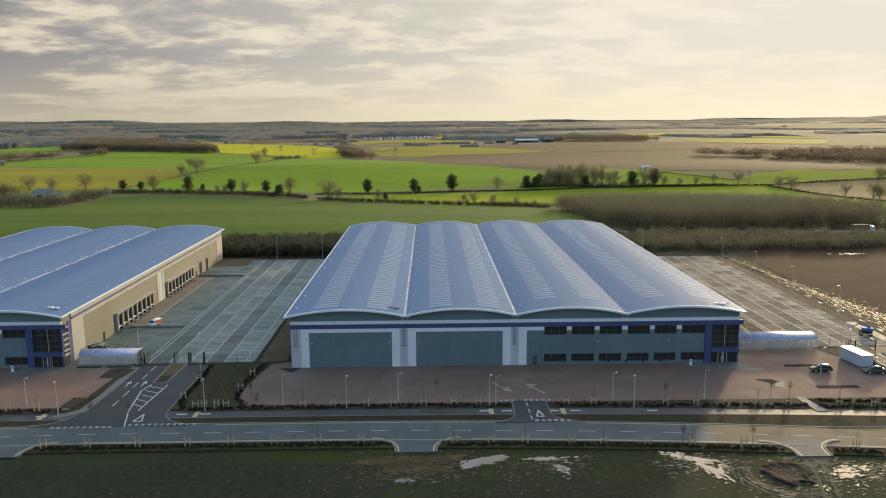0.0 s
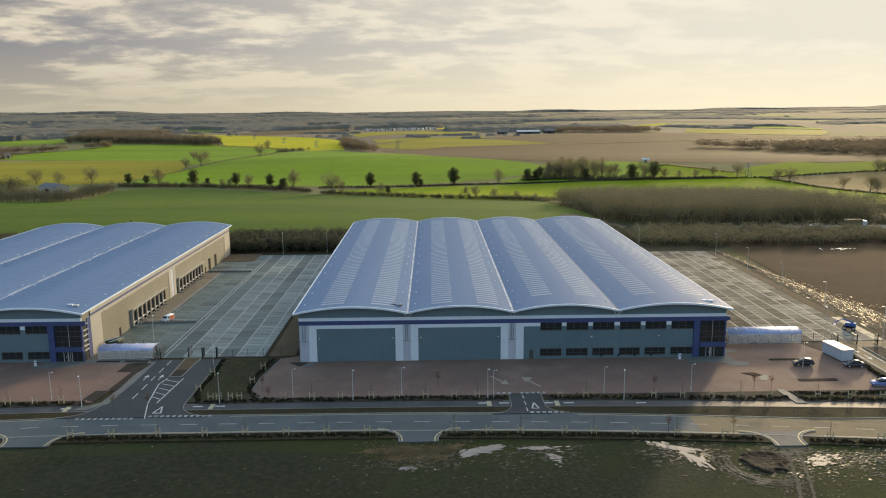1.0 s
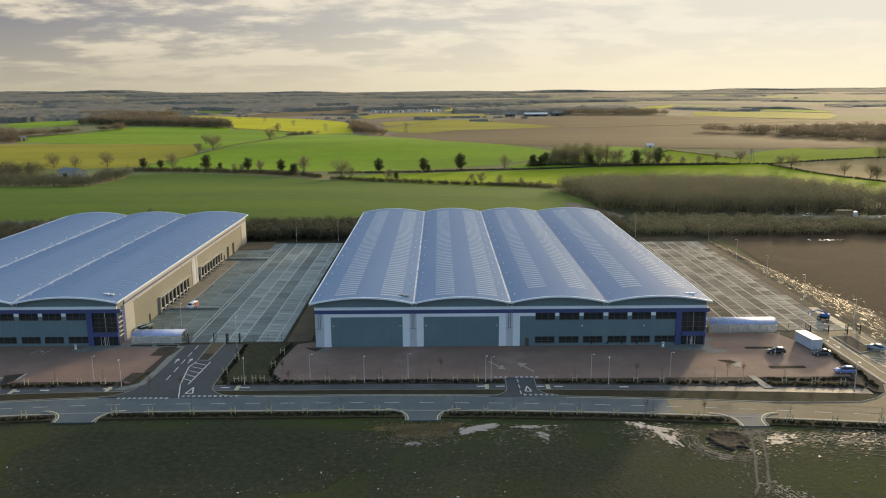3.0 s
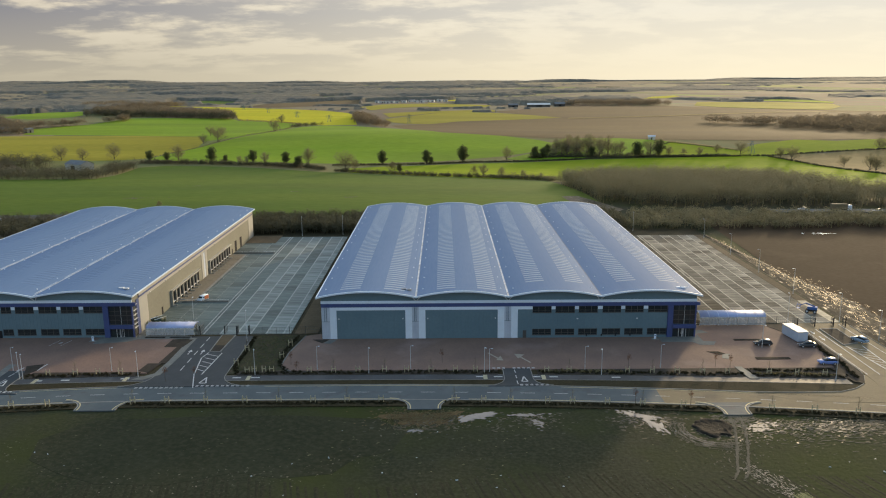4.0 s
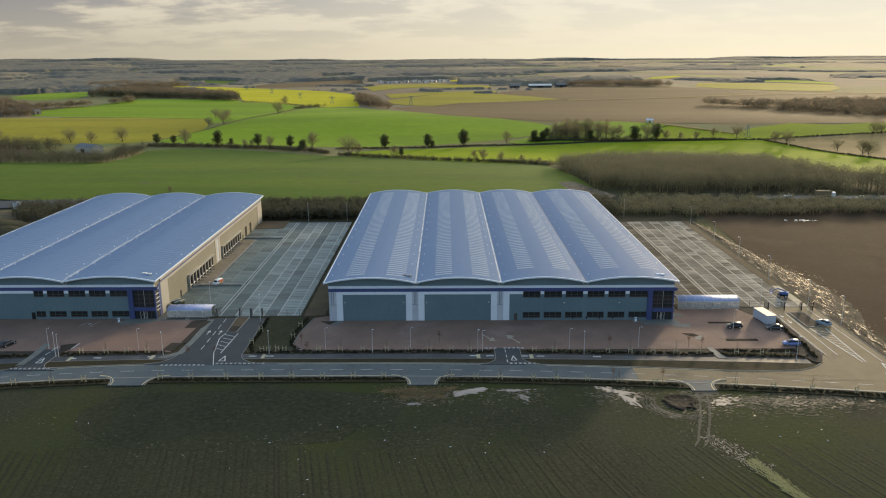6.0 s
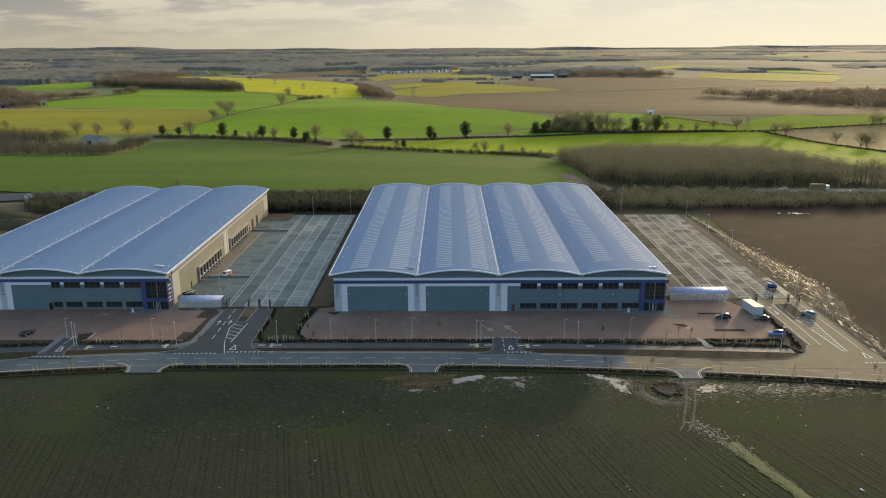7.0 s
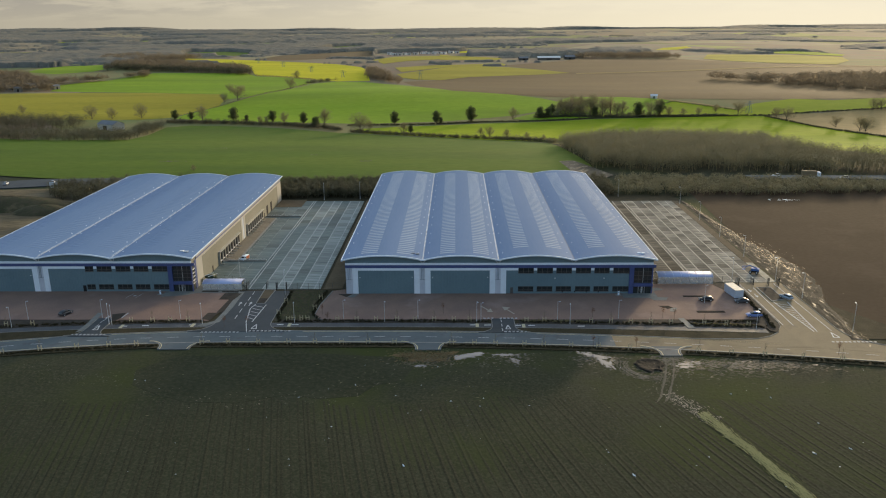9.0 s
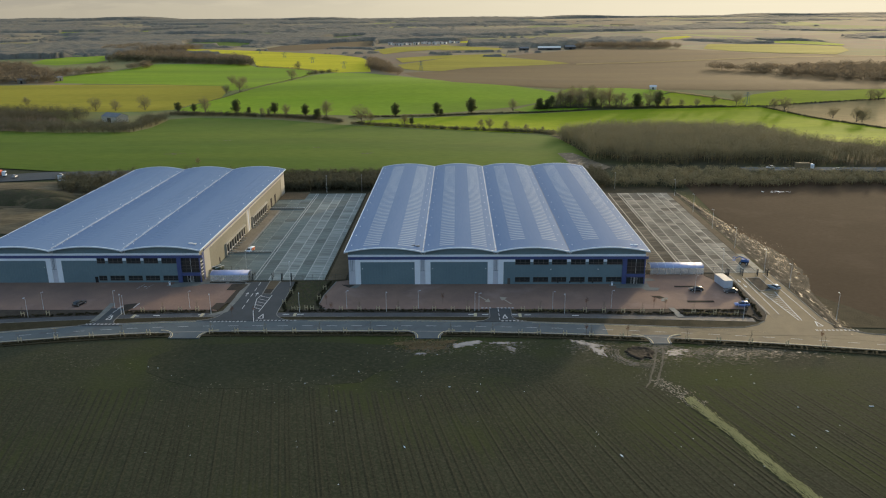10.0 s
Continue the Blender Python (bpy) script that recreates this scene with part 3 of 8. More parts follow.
def site():
    setting("verge", prism([(-135, -32), (-60, -30), (100, -33), (160, -36), (139, 0), (139, 140), (-135, 140)], -0.14, -0.04), M["verge"], "rough brown and green ground round the buildings", "verge")
    ribbon("road", -150, 76, -3.8, 3.8, -0.12, 0.0, M["asphalt"], "grey worn asphalt estate road", "road")
    # Starts where the warehouse shadow ends; the sunlit tan is in the material.
    ribbon("road_east_end", 76, 260, -3.8, 3.8, -0.12, 0.0, M["asphalt_mud_sun"], "asphalt estate road, tan from mud and painted sun warmth", "road")
    ribbon("verge_near", -150, 260, -7.0, -4.16, -0.12, 0.06, M["verge"], "muddy grass verge along the road", "verge")
    setting("verge_far", prism(strip_outline(-150, 96, lambda x: road_y(x) + 4.06, lambda x: path_y(x) - 1.48, 40), -0.12, 0.06), M["verge"], "muddy grass verge between road and footpath", "verge")
    setting("pavement", prism(strip_outline(-150, 119, lambda x: path_y(x) - 1.35, lambda x: path_y(x) + 1.35, 40), -0.12, 0.09), M["path"], "damp grey asphalt footpath", "pavement")
    for k, o in ((1, -1.47), (2, 1.35)):
        setting("path_edging_%d" % k, prism(strip_outline(-150, 119, lambda x: path_y(x) + o, lambda x: path_y(x) + o + 0.12, 40), -0.12, 0.1), M["kerb"], "thin pale edging of the footpath", "kerb")
    setting("verge_far_east", prism([(96, road_y(96) + 4.06), (106, -35.2), (114.4, -35.0), (118.4, -33.3), (119.4, -32.4)] + [(x, path_y(x) - 1.48) for x in (118, 112, 106, 101, 96)], -0.12, 0.06), M["verge"], "muddy grass verge tapering to the junction", "verge")
    setting("road_widening", prism([(96, road_y(96) + 3.7), (106, -35.4), (114.4, -35.2), (118.5, -33.5), (121.6, -30.8), (124.0, -26.0), (124.6, -26.0), (124.6, -40.2), (112, -40.6), (102, -38.6)], -0.12, 0.012), M["asphalt_mud_sun"], "muddy asphalt widening before the access road, sun warmth in colour", "road")
    setting("road_mouth_east", prism([(124, -39.6), (150.5, -40.5), (150.5, -46.0), (138, -43.0), (124, -40.6)], -0.12, 0.015), M["asphalt_mud_sun"], "muddy asphalt where the access road joins, sun warmth in colour", "road")
    ribbon("kerb_near", -150, 260, -4.15, -3.8, -0.12, 0.10, M["kerb"], "pale concrete kerb", "kerb")
    ribbon("kerb_far", -150, 97, 3.8, 4.05, -0.12, 0.10, M["kerb"], "pale concrete kerb", "kerb")
    # red block paving of the two car parks
    setting("car_park", prism(arc(-2.5, -17.5, 4.2, 250, 180, 6) + [(-6.5, -10), (-4.5, 2.5), (-1, 4), (96, 4), (97, 9), (117, 8.5), (121, 8), (124.2, -10), (124.2, -21.8), (62, -21.6)], -0.1, 0.10), M["paving"],
            "red brown block paved car park", "car park")
    setting("car_park_west", prism([(-140, -22), (-36.5, -22.5), (-33, -2), (-41, 2.5), (-49.6, 2.5), (-140, 2.5)], -0.1, 0.10), M["paving"], "red brown block paved car park, partly sunlit", "car park")
    # junction mouths and side roads
    def mouth(name, xl, xr, y0, y1, r, material, label, top=0.105):
        pts = [(xl, y1), (xl, y0 + r)] + arc(xl - r, y0 + r, r, 0, -90)[1:] + arc(xr + r, y0 + r, r, 270, 180) + [(xr, y1)]
        setting(name, prism(pts, -0.12, top), material, label, "road")
    mouth("road_entrance", 44.3, 50.6, -31.0, -20.8, 4.0, M["asphalt_dark"], "dark asphalt car park entrance")
    mouth("road_west", -34.0, -18.2, -30.2, 2.6, 6.0, M["asphalt_dark"], "dark asphalt access road to the yard")
    mouth("road_far_west", -68.9, -64.0, -33.7, -20.5, 4.0, M["asphalt_dark"], "dark asphalt car park entrance")
    mouth("road_east", 124.5, 138.5, -40.6, 10.5, 12.0, M["asphalt_mud_sun"], "muddy asphalt access road to the yard, sun warmth in colour", 0.03)
    def stub(name, xl, xr, y0, y1, r):
        pts = [(xl, y1), (xl, y0 - r)] + arc(xl - r, y0 - r, r, 0, 90)[1:] + arc(xr + r, y0 - r, r, 90, 180) + [(xr, y1)]
        setting(name, prism(pts, -0.12, 0.075), M["asphalt"], "short asphalt stub road ending in soil", "road")
    stub("stub_road_1", 23.6, 30.2, -37.2, -42.4, 4.0)
    stub("stub_road_2", -43.8, -35.6, -37.0, -42.2, 4.0)
    stub("stub_road_3", 86.2, 91.5, -40.2, -46, 4.0)


site()


def yard(name, edges, y0, y1, ny, wide, label, slab="concrete", pale=(), joint="joint", gap=0.2, cross=0.025, second="concrete_pale"):
    """Concrete yard: single slabs on a pale bed that shows in the joints. wide: indices of the broad pale joints."""
    bed = setting(name, boxes((edges[0], edges[-1], y0, y1, -0.1, 0.085)), M[joint], label, "yard")
    d = (y1 - y0) / ny
    for i, (a, b) in enumerate(zip(edges, edges[1:])):
        g0, g1 = (gap if i in wide else 0.05), (gap if i + 1 in wide else 0.05)
        data = None
        for j in range(ny):
            if data is None:
                ob = part("slab", boxes((a + g0, b - g1, cross, d - cross, 0.0, 0.12)), M[second if i in pale else slab], bed)
                data = ob.data
            else:
                ob = new("slab", data)
                ob.parent = bed
            ob.location = (0, y0 + j * d, 0)


# ---------------------------------------------------------------- warehouses
EAVE, RISE = 11.45, 1.45       # edge of the roof sheet and the height of each vault above it


def vault(x, edges):
    for a, b in zip(edges, edges[1:]):
        if a - 1e-6 <= x <= b + 1e-6:
            u = (x - (a + b) / 2) / ((b - a) / 2)
            return EAVE + RISE * (1 - u * u)
    return EAVE


def roof_bay(a, b, y0, y1, edges, thick=0.22, n=16):
    bm = bmesh.new()
    top, low = [], []
    for i in range(n + 1):
        x = a + (b - a) * i / n
        z = vault(x, [a, b])
        top.append([bm.verts.new((x, y, z)) for y in (y0, y1)])
        low.append([bm.verts.new((x, y, z - thick)) for y in (y0, y1)])
    for i in range(n):
        bm.faces.new((top[i][0], top[i + 1][0], top[i + 1][1], top[i][1])).smooth = True
        bm.faces.new((low[i][1], low[i + 1][1], low[i + 1][0], low[i][0]))
        bm.faces.new((low[i][0], low[i + 1][0], top[i + 1][0], top[i][0]))
        bm.faces.new((top[i][1], top[i + 1][1], low[i + 1][1], low[i][1]))
    for k in (0, n):
        bm.faces.new((top[k][0], top[k][1], low[k][1], low[k][0]))
    bmesh.ops.recalc_face_normals(bm, faces=bm.faces[:])
    for e in bm.edges:
        e.smooth = all(f.smooth for f in e.link_faces)
    return bm


def fascia_bay(a, b, y, n=16, depth=0.34):
    """Pale curved edge trim of a vault's front."""
    bm = bmesh.new()
    rows = []
    for i in range(n + 1):
        x = a + (b - a) * i / n
        z = vault(x, [a, b])
        rows.append([bm.verts.new(c) for c in ((x, y - 0.05, z + 0.05), (x, y + 0.22, z + 0.07), (x, y + 0.22, z - depth), (x, y - 0.05, z - depth))])
    for p, q in zip(rows, rows[1:]):
        for k in range(4):
            bm.faces.new((p[k], q[k], q[(k + 1) % 4], p[(k + 1) % 4]))
    bm.faces.new(rows[0]); bm.faces.new(rows[-1])
    bmesh.ops.recalc_face_normals(bm, faces=bm.faces[:])
    return bm


def gable(a, b, y0, y1, z0, n=16):
    bm = bmesh.new()
    lo = [[bm.verts.new((a + (b - a) * i / n, y, z0)) for i in range(n + 1)] for y in (y0, y1)]
    hi = [[bm.verts.new((a + (b - a) * i / n, y, vault(a + (b - a) * i / n, [a, b]) - 0.23)) for i in range(n + 1)] for y in (y0, y1)]
    for i in range(n):
        bm.faces.new((lo[0][i], lo[0][i + 1], hi[0][i + 1], hi[0][i]))
        bm.faces.new((lo[1][i + 1], lo[1][i], hi[1][i], hi[1][i + 1]))
        bm.faces.new((hi[0][i], hi[0][i + 1], hi[1][i + 1], hi[1][i]))
        bm.faces.new((lo[0][i + 1], lo[0][i], lo[1][i], lo[1][i + 1]))
    for i in (0, n):
        bm.faces.new((lo[0][i], hi[0][i], hi[1][i], lo[1][i]))
    bmesh.ops.recalc_face_normals(bm, faces=bm.faces[:])
    return bm


def ribbed(x0, x1, y, z0, z1, pitch=0.5, depth=0.06, back=0.25):
    """Cladding sheet with shallow upright ribs, facing -y."""
    bm = bmesh.new()
    n = max(1, int(round((x1 - x0) / pitch)))
    w = (x1 - x0) / n
    prof = []
    for i in range(n):
        prof += [(x0 + i * w, y), (x0 + (i + 0.7) * w, y), (x0 + (i + 0.76) * w, y - depth), (x0 + (i + 0.94) * w, y - depth)]
    prof += [(x1, y), (x1, y + back), (x0, y + back)]
    lo = [bm.verts.new((px, py, z0)) for px, py in prof]
    hi = [bm.verts.new((px, py, z1)) for px, py in prof]
    m = len(prof)
    for i in range(m):
        bm.faces.new((lo[i], lo[(i + 1) % m], hi[(i + 1) % m], hi[i]))
    bm.faces.new(hi); bm.faces.new(lo[::-1])
    bm.normal_update()
    bmesh.ops.triangulate(bm, faces=[f for f in bm.faces if len(f.verts) > 4])
    return bm


def window(parent, x0, x1, z0, z1, y, bays=3):
    """Ribbon window with a frame, mullions, a transom and set-back panes."""
    f = 0.09
    fr = part("window", boxes((x0, x1, y - 0.04, y + 0.12, z0, z0 + f), (x0, x1, y - 0.04, y + 0.12, z1 - f, z1), (x0, x0 + f, y - 0.04, y + 0.12, z0 + f, z1 - f), (x1 - f, x1, y - 0.04, y + 0.12, z0 + f, z1 - f)),
              M["frame"], parent, "dark framed ribbon window")
    w = (x1 - x0) / bays
    zt = z0 + (z1 - z0) * 0.36
    for i in range(bays):
        a, b = x0 + i * w, x0 + (i + 1) * w
        part("pane", boxes((a + 0.05, b - 0.05, y + 0.03, y + 0.06, z0 + f, zt - 0.03)), M["glass"], fr)
        part("pane", boxes((a + 0.05, b - 0.05, y + 0.03, y + 0.06, zt + 0.03, z1 - f)), M["glass"], fr)
        if i:
            part("mullion", boxes((a - 0.05, a + 0.05, y - 0.02, y + 0.1, z0 + f, z1 - f)), M["frame"], fr)
    part("transom", boxes((x0 + f, x1 - f, y - 0.01, y + 0.09, zt - 0.03, zt + 0.03)), M["frame"], fr)
    part("sill", boxes((x0 - 0.05, x1 + 0.05, y - 0.12, y, z0 - 0.08, z0)), M["frame"], fr)


def warehouse(label, edges, y0, y1, off, first_bay, wins, lit_side=False):
    """edges: the roof's valleys; off: shift of the common front layout along x."""
    wh = thing("warehouse", label, "warehouse")
    xl, xr = edges[0] + 0.9, edges[-1] - 0.8
    fy = y0 + 1.3
    # roof
    for a, b in zip(edges, edges[1:]):
        rf = part("roof", roof_bay(a, b, y0, y1, edges), M["roof"], wh, "pale blue grey vaulted steel roof")
        part("fascia", fascia_bay(a, b, y0), M["white_metal"], rf)
        part("fascia", fascia_bay(a, b, y1 - 0.2), M["white_metal"], rf)
        part("gable", gable(max(a, xl), min(b, xr), fy + 0.1, fy + 0.4, 10.1), M["clad"], wh, "slate grey gable cladding")
        part("gable", gable(max(a, xl), min(b, xr), y1 - 1.4, y1 - 1.1, 10.1), M["clad"], wh)
    for x in edges[1:-1]:
        # Most valleys are coloured bright as sun glints; the last keeps a shaded grey.
        worn = x != 70.4
        half = 0.2 if worn else 0.1
        gut = part("valley_gutter", boxes((x - half, x + half, y0 + 0.25, y1 - 0.25, EAVE - 0.05, EAVE + 0.05)), M["gutter" if worn else "vent_grey"], wh, "pale valley gutter with sun glint in its colour" if worn else "narrow valley gutter with shade in its colour")
        # Dark dashes added to break up the bright line.
        for k in range(22):
            g0 = y0 + 3 + k * 6.0 + 2.0 * math.sin(k * 2.3)
            part("outlet", boxes((x - 0.09, x + 0.09, g0, g0 + 0.9 + 0.5 * math.sin(k * 1.7), EAVE + 0.05, EAVE + 0.065)), M["frame"], gut)
        for s in (-1, 1):
            bm = tube(bmesh.new(), (x + s * 0.2, fy + 0.05, 10.15), (x + s * 1.0, y0 + 0.35, EAVE + 0.1 - 0.25), 0.09)
            part("strut", bm, M["steel"], wh)
    for x, s in ((edges[0], -1), (edges[-1], 1)):
        part("eaves_gutter", boxes((x - 0.12 + s * 0.08, x + 0.12 + s * 0.08, y0, y1, EAVE - (0.26 if lit_side and s > 0 else 0.42), EAVE + 0.06)), M["white_metal"], wh)
    # body behind the cladding
    part("wall", boxes((xl, xr, fy + 0.3, fy + 0.6, 0, 10.1)), M["clad"], wh)
    part("wall", boxes((xl, xr, y1 - 1.6, y1 - 1.3, 0, 10.1)), M["clad"], wh)
    part("wall", boxes((xl, xl + 0.3, fy + 0.6, y1 - 1.6, 0, EAVE - 0.25)), M["clad"], wh)
    part("wall", boxes((xr - 0.3, xr, fy + 0.6, y1 - 1.6, 0, EAVE - 0.25)), M["clad_side"], wh, "side cladding in a sunlit olive tone")
    # bands
    part("white_band", boxes((xl - 0.05, xr + 0.05, fy - 0.12, fy + 0.3, 9.42, 10.1)), M["white_metal"], wh)
    part("blue_band", boxes((xl - 0.03, xr + 0.9, fy - 0.10, fy + 0.3, 8.45, 9.42)), M["blue"], wh, "dark blue steel band")
    o = off

    def pier(a, b, m, z1=8.45, y=None):
        part("pier", ribbed(a, b, fy - 0.08 if y is None else y, 0.0, z1, 0.6, 0.04), M[m], wh)

    pieces = [(0.0, 2.1, "silver"), (2.1, 3.8, "white_metal")] if first_bay else []
    for v in (23.75, 47.15) if first_bay else (47.15,):
        pieces += [(v - 2.55, v - 0.85, "white_metal"), (v - 0.85, v + 0.85, "silver"), (v + 0.85, v + 2.55, "white_metal")]
    for a, b, m in pieces:
        pier(o + a, o + b, m)
    for a, b, m in pieces:
        if m == "silver":
            part("pier_joint", boxes((o + a + 0.02, o + b - 0.02, fy - 0.15, fy - 0.08, 4.66, 4.74)), M["clad"], wh, "dark joint across the pier")
            for q in (0.36, 0.62):
                part("downpipe", tube(bmesh.new(), (o + a + (b - a) * q, fy - 0.19, 4.7), (o + a + (b - a) * q, fy - 0.19, 8.4), 0.06, n=6), M["clad"], wh, "grey downpipe")
    spans = ([(3.8, 21.2), (26.3, 44.6)] if first_bay else [(xl - o, 44.6)])
    for a, b in spans:
        part("lintel", boxes((o + a, o + b, fy - 0.09, fy + 0.3, 7.65, 8.45)), M["white_metal"], wh)
        part("cladding", ribbed(o + a, o + b, fy + 0.0, 0.0, 7.65, 0.9, 0.04), M["clad"], wh, "slate green grey wall cladding")
    for a, b in spans:
        for x in (o + a + 0.6, o + b - 0.6):
            part("wall_light", boxes((x - 0.14, x + 0.14, fy - 0.24, fy - 0.05, 5.3, 5.55), bevel=0.03), M["steel"], wh)
    # office end: cladding between two rows of windows
    w0 = wins[0][0]
    part("lintel", boxes((o + 49.7, o + w0, fy - 0.09, fy + 0.3, 7.65, 8.45)), M["white_metal"], wh)
    part("cladding", ribbed(o + 49.7, o + w0, fy, 0.0, 7.65, 0.9, 0.04), M["clad"], wh)
    part("cladding", ribbed(o + w0, o + 87.6, fy, 2.45, 6.7, 0.9, 0.04), M["clad"], wh, "slate green grey wall cladding")
    part("plinth", ribbed(o + w0, o + 87.6, fy, 0.0, 0.78, 0.9, 0.03), M["clad"], wh)
    last = None
    for a, b in wins:
        window(wh, o + a, o + b, 6.7, 8.45, fy + 0.05, max(2, round((b - a) / 1.6)))
        window(wh, o + a, o + b, 0.8, 2.45, fy + 0.05, max(2, round((b - a) / 1.6)))
        if last is not None:
            part("panel", boxes((o + last, o + a, fy - 0.06, fy + 0.3, 7.6, 8.45)), M["white_metal"], wh, "small white panel")
            part("cladding", boxes((o + last, o + a, fy, fy + 0.3, 6.7, 7.6)), M["clad"], wh)
            part("cladding", boxes((o + last, o + a, fy, fy + 0.3, 0.78, 2.45)), M["clad"], wh)
        last = b
    # glazed entrance corner
    part("column", boxes((o + 87.6, o + 89.0, fy - 0.3, fy + 0.3, 0, 8.45), bevel=0.03), M["blue"], wh, "dark blue entrance column")
    ent = part("entrance", boxes((o + 89.0, xr, fy + 0.25, fy + 0.3, 0, 8.45)), M["frame"], wh, "two storey glazed entrance corner")
    n = 4
    w = (xr - o - 89.0) / n
    levels = (0, 2.5, 3.5, 4.7, 5.9, 7.1, 8.45)
    for i in range(n):
        for z0, z1 in zip(levels, levels[1:]):
            if z0 == 2.5:
                continue
            part("pane", boxes((o + 89.0 + i * w + 0.04, o + 89.0 + (i + 1) * w - 0.04, fy + 0.1, fy + 0.14, z0 + 0.05, z1 - 0.05)), M["glass"], ent)
        if i:
            part("mullion", boxes((o + 89.0 + i * w - 0.04, o + 89.0 + i * w + 0.04, fy + 0.06, fy + 0.2, 0, 8.45)), M["steel" if i == 2 else "frame"], ent)
    for z in levels[1:-1]:
        part("transom", boxes((o + 89.0, xr, fy + 0.05, fy + 0.2, z - 0.05, z + 0.05)), M["frame"], ent)
    part("door_canopy", boxes((o + 89.0, xr + 0.1, fy - 0.6, fy + 0.2, 2.5, 3.45), bevel=0.03), M["blue"], ent, "blue canopy over the doors")
    for k in (0, 1):
        d = part("door", boxes((o + 90.6 + k * 1.0, o + 90.68 + k * 1.0, fy - 0.05, fy + 0.1, 0, 2.3), (o + 91.45 + k * 1.0, o + 91.53 + k * 1.0, fy - 0.05, fy + 0.1, 0, 2.3), (o + 90.6 + k * 1.0, o + 91.53 + k * 1.0, fy - 0.05, fy + 0.1, 2.3, 2.42)), M["steel"], ent, "pale framed glass door")
        part("handle", tube(bmesh.new(), (o + 91.2 + k * 0.5, fy - 0.1, 0.8), (o + 91.2 + k * 0.5, fy - 0.1, 1.5), 0.025), M["steel"], d)
    part("corner_post", boxes((xr - 0.25, xr + 0.1, fy - 0.1, fy + 0.3, 0, 8.45)), M["blue"], wh)
    # side glazing round the corner, then the blue return
    for z0, z1 in zip(levels, levels[1:]):
        part("pane", boxes((xr + 0.0, xr + 0.05, fy + 0.3, fy + 2.6, z0 + 0.05, z1 - 0.05)), M["glass"], ent)
        part("louvre", boxes((xr + 0.05, xr + 0.35, fy + 0.3, fy + 2.6, z1 - 0.12, z1 - 0.04)), M["steel"], ent)
    part("blue_return", boxes((xr, xr + 0.12, fy + 2.6, fy + 4.4, 0, 9.42)), M["blue"], wh)
    return wh, o, fy, xl, xr


MAIN_EDGES = [-0.95, 24.0, 47.2, 70.4, 95.6]
main, mo, mfy, mxl, mxr = warehouse("large warehouse with four pale vaulted roofs and slate grey front", MAIN_EDGES, -1.3, 135.5, 0.0, True,
                                    [(53.4, 58.2), (59.2, 64.1), (65.1, 69.9), (71.1, 75.8), (76.8, 81.5), (82.6, 87.5)])
WEST_EDGES = [-121.0, -97.0, -73.4, -48.0]
west, wo, wfy, wxl, wxr = warehouse("warehouse with three vaulted roofs and a row of loading docks", WEST_EDGES, 1.0, 131.0, -143.9, False,
                                    [(61.4, 64.1), (65.1, 69.9), (71.1, 75.8), (76.8, 81.5), (82.6, 87.5)], True)
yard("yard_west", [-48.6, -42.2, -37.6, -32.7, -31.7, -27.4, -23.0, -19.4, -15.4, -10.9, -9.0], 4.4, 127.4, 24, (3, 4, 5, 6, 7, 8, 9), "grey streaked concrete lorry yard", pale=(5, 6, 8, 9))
# East yard: slab and joint colours already hold the sun's warmth.
yard("yard_east", [97.0, 102.2, 107.0, 111.2, 112.4, 116.3, 120.7, 124.2, 128.0, 131.6, 134.8], 10.5, 126.0, 24, (2, 3, 4, 5, 6, 7, 8, 9), "wet concrete lorry yard with sunlit tan in its slabs", "concrete_sun_tan", pale=(0, 1, 2), joint="joint_sunny", gap=0.2, cross=0.024, second="concrete_dark_tan")


# ---------------------------------------------------------------- rooflights
def rooflights(wh, edges, y0, y1, cols, single, material, pitch=2.05, wide=0.78):
    rest = bmesh.new()
    data = {}
    count = 0
    for k, (a, b) in enumerate(zip(edges, edges[1:])):
        for c0, c1 in cols:
            xa, xb = a + (b - a) * c0, a + (b - a) * c1
            za, zb = vault(xa, [a, b]), vault(xb, [a, b])
            n = int((y1 - y0) / pitch)
            for j in range(3 if k > 1 and len(edges) > 4 else 0, n):
                y = y0 + j * pitch
                def strip(bm, yy):
                    m = 4
                    rows = []
                    for i in range(m + 1):
                        x = xa + (xb - xa) * i / m
                        z = vault(x, [a, b])
                        rows.append([bm.verts.new(c) for c in ((x, yy, z - 0.02), (x, yy, z + 0.025), (x, yy + wide, z + 0.025), (x, yy + wide, z - 0.02))])
                    for p, q in zip(rows, rows[1:]):
                        for i in range(3):
                            bm.faces.new((p[i], q[i], q[i + 1], p[i + 1]))
                    bm.faces.new(rows[0]); bm.faces.new(rows[-1][::-1])
                if y < single:
                    key = (k, c0)
                    if key not in data:
                        bm = bmesh.new()
                        strip(bm, 0.0)
                        bmesh.ops.recalc_face_normals(bm, faces=bm.faces[:])
                        ob = part("rooflight", bm, M[material], wh)
                        data[key] = ob.data
                    else:
                        ob = new("rooflight", data[key])
                        ob.parent = wh
                    ob.location.y = y
                    count += 1
                else:
                    strip(rest, y)
    bmesh.ops.recalc_face_normals(rest, faces=rest.faces[:])
    tagged(part("rooflight_remainder", rest, M[material], wh), kind="stuff")


rooflights(main, MAIN_EDGES, 2.0, 132.0, ((0.225, 0.43), (0.67, 0.88)), 74, "rooflight")
rooflights(west, WEST_EDGES, 10.0, 125.0, ((0.2, 0.41), (0.68, 0.89)), 100, "rooflight_west")


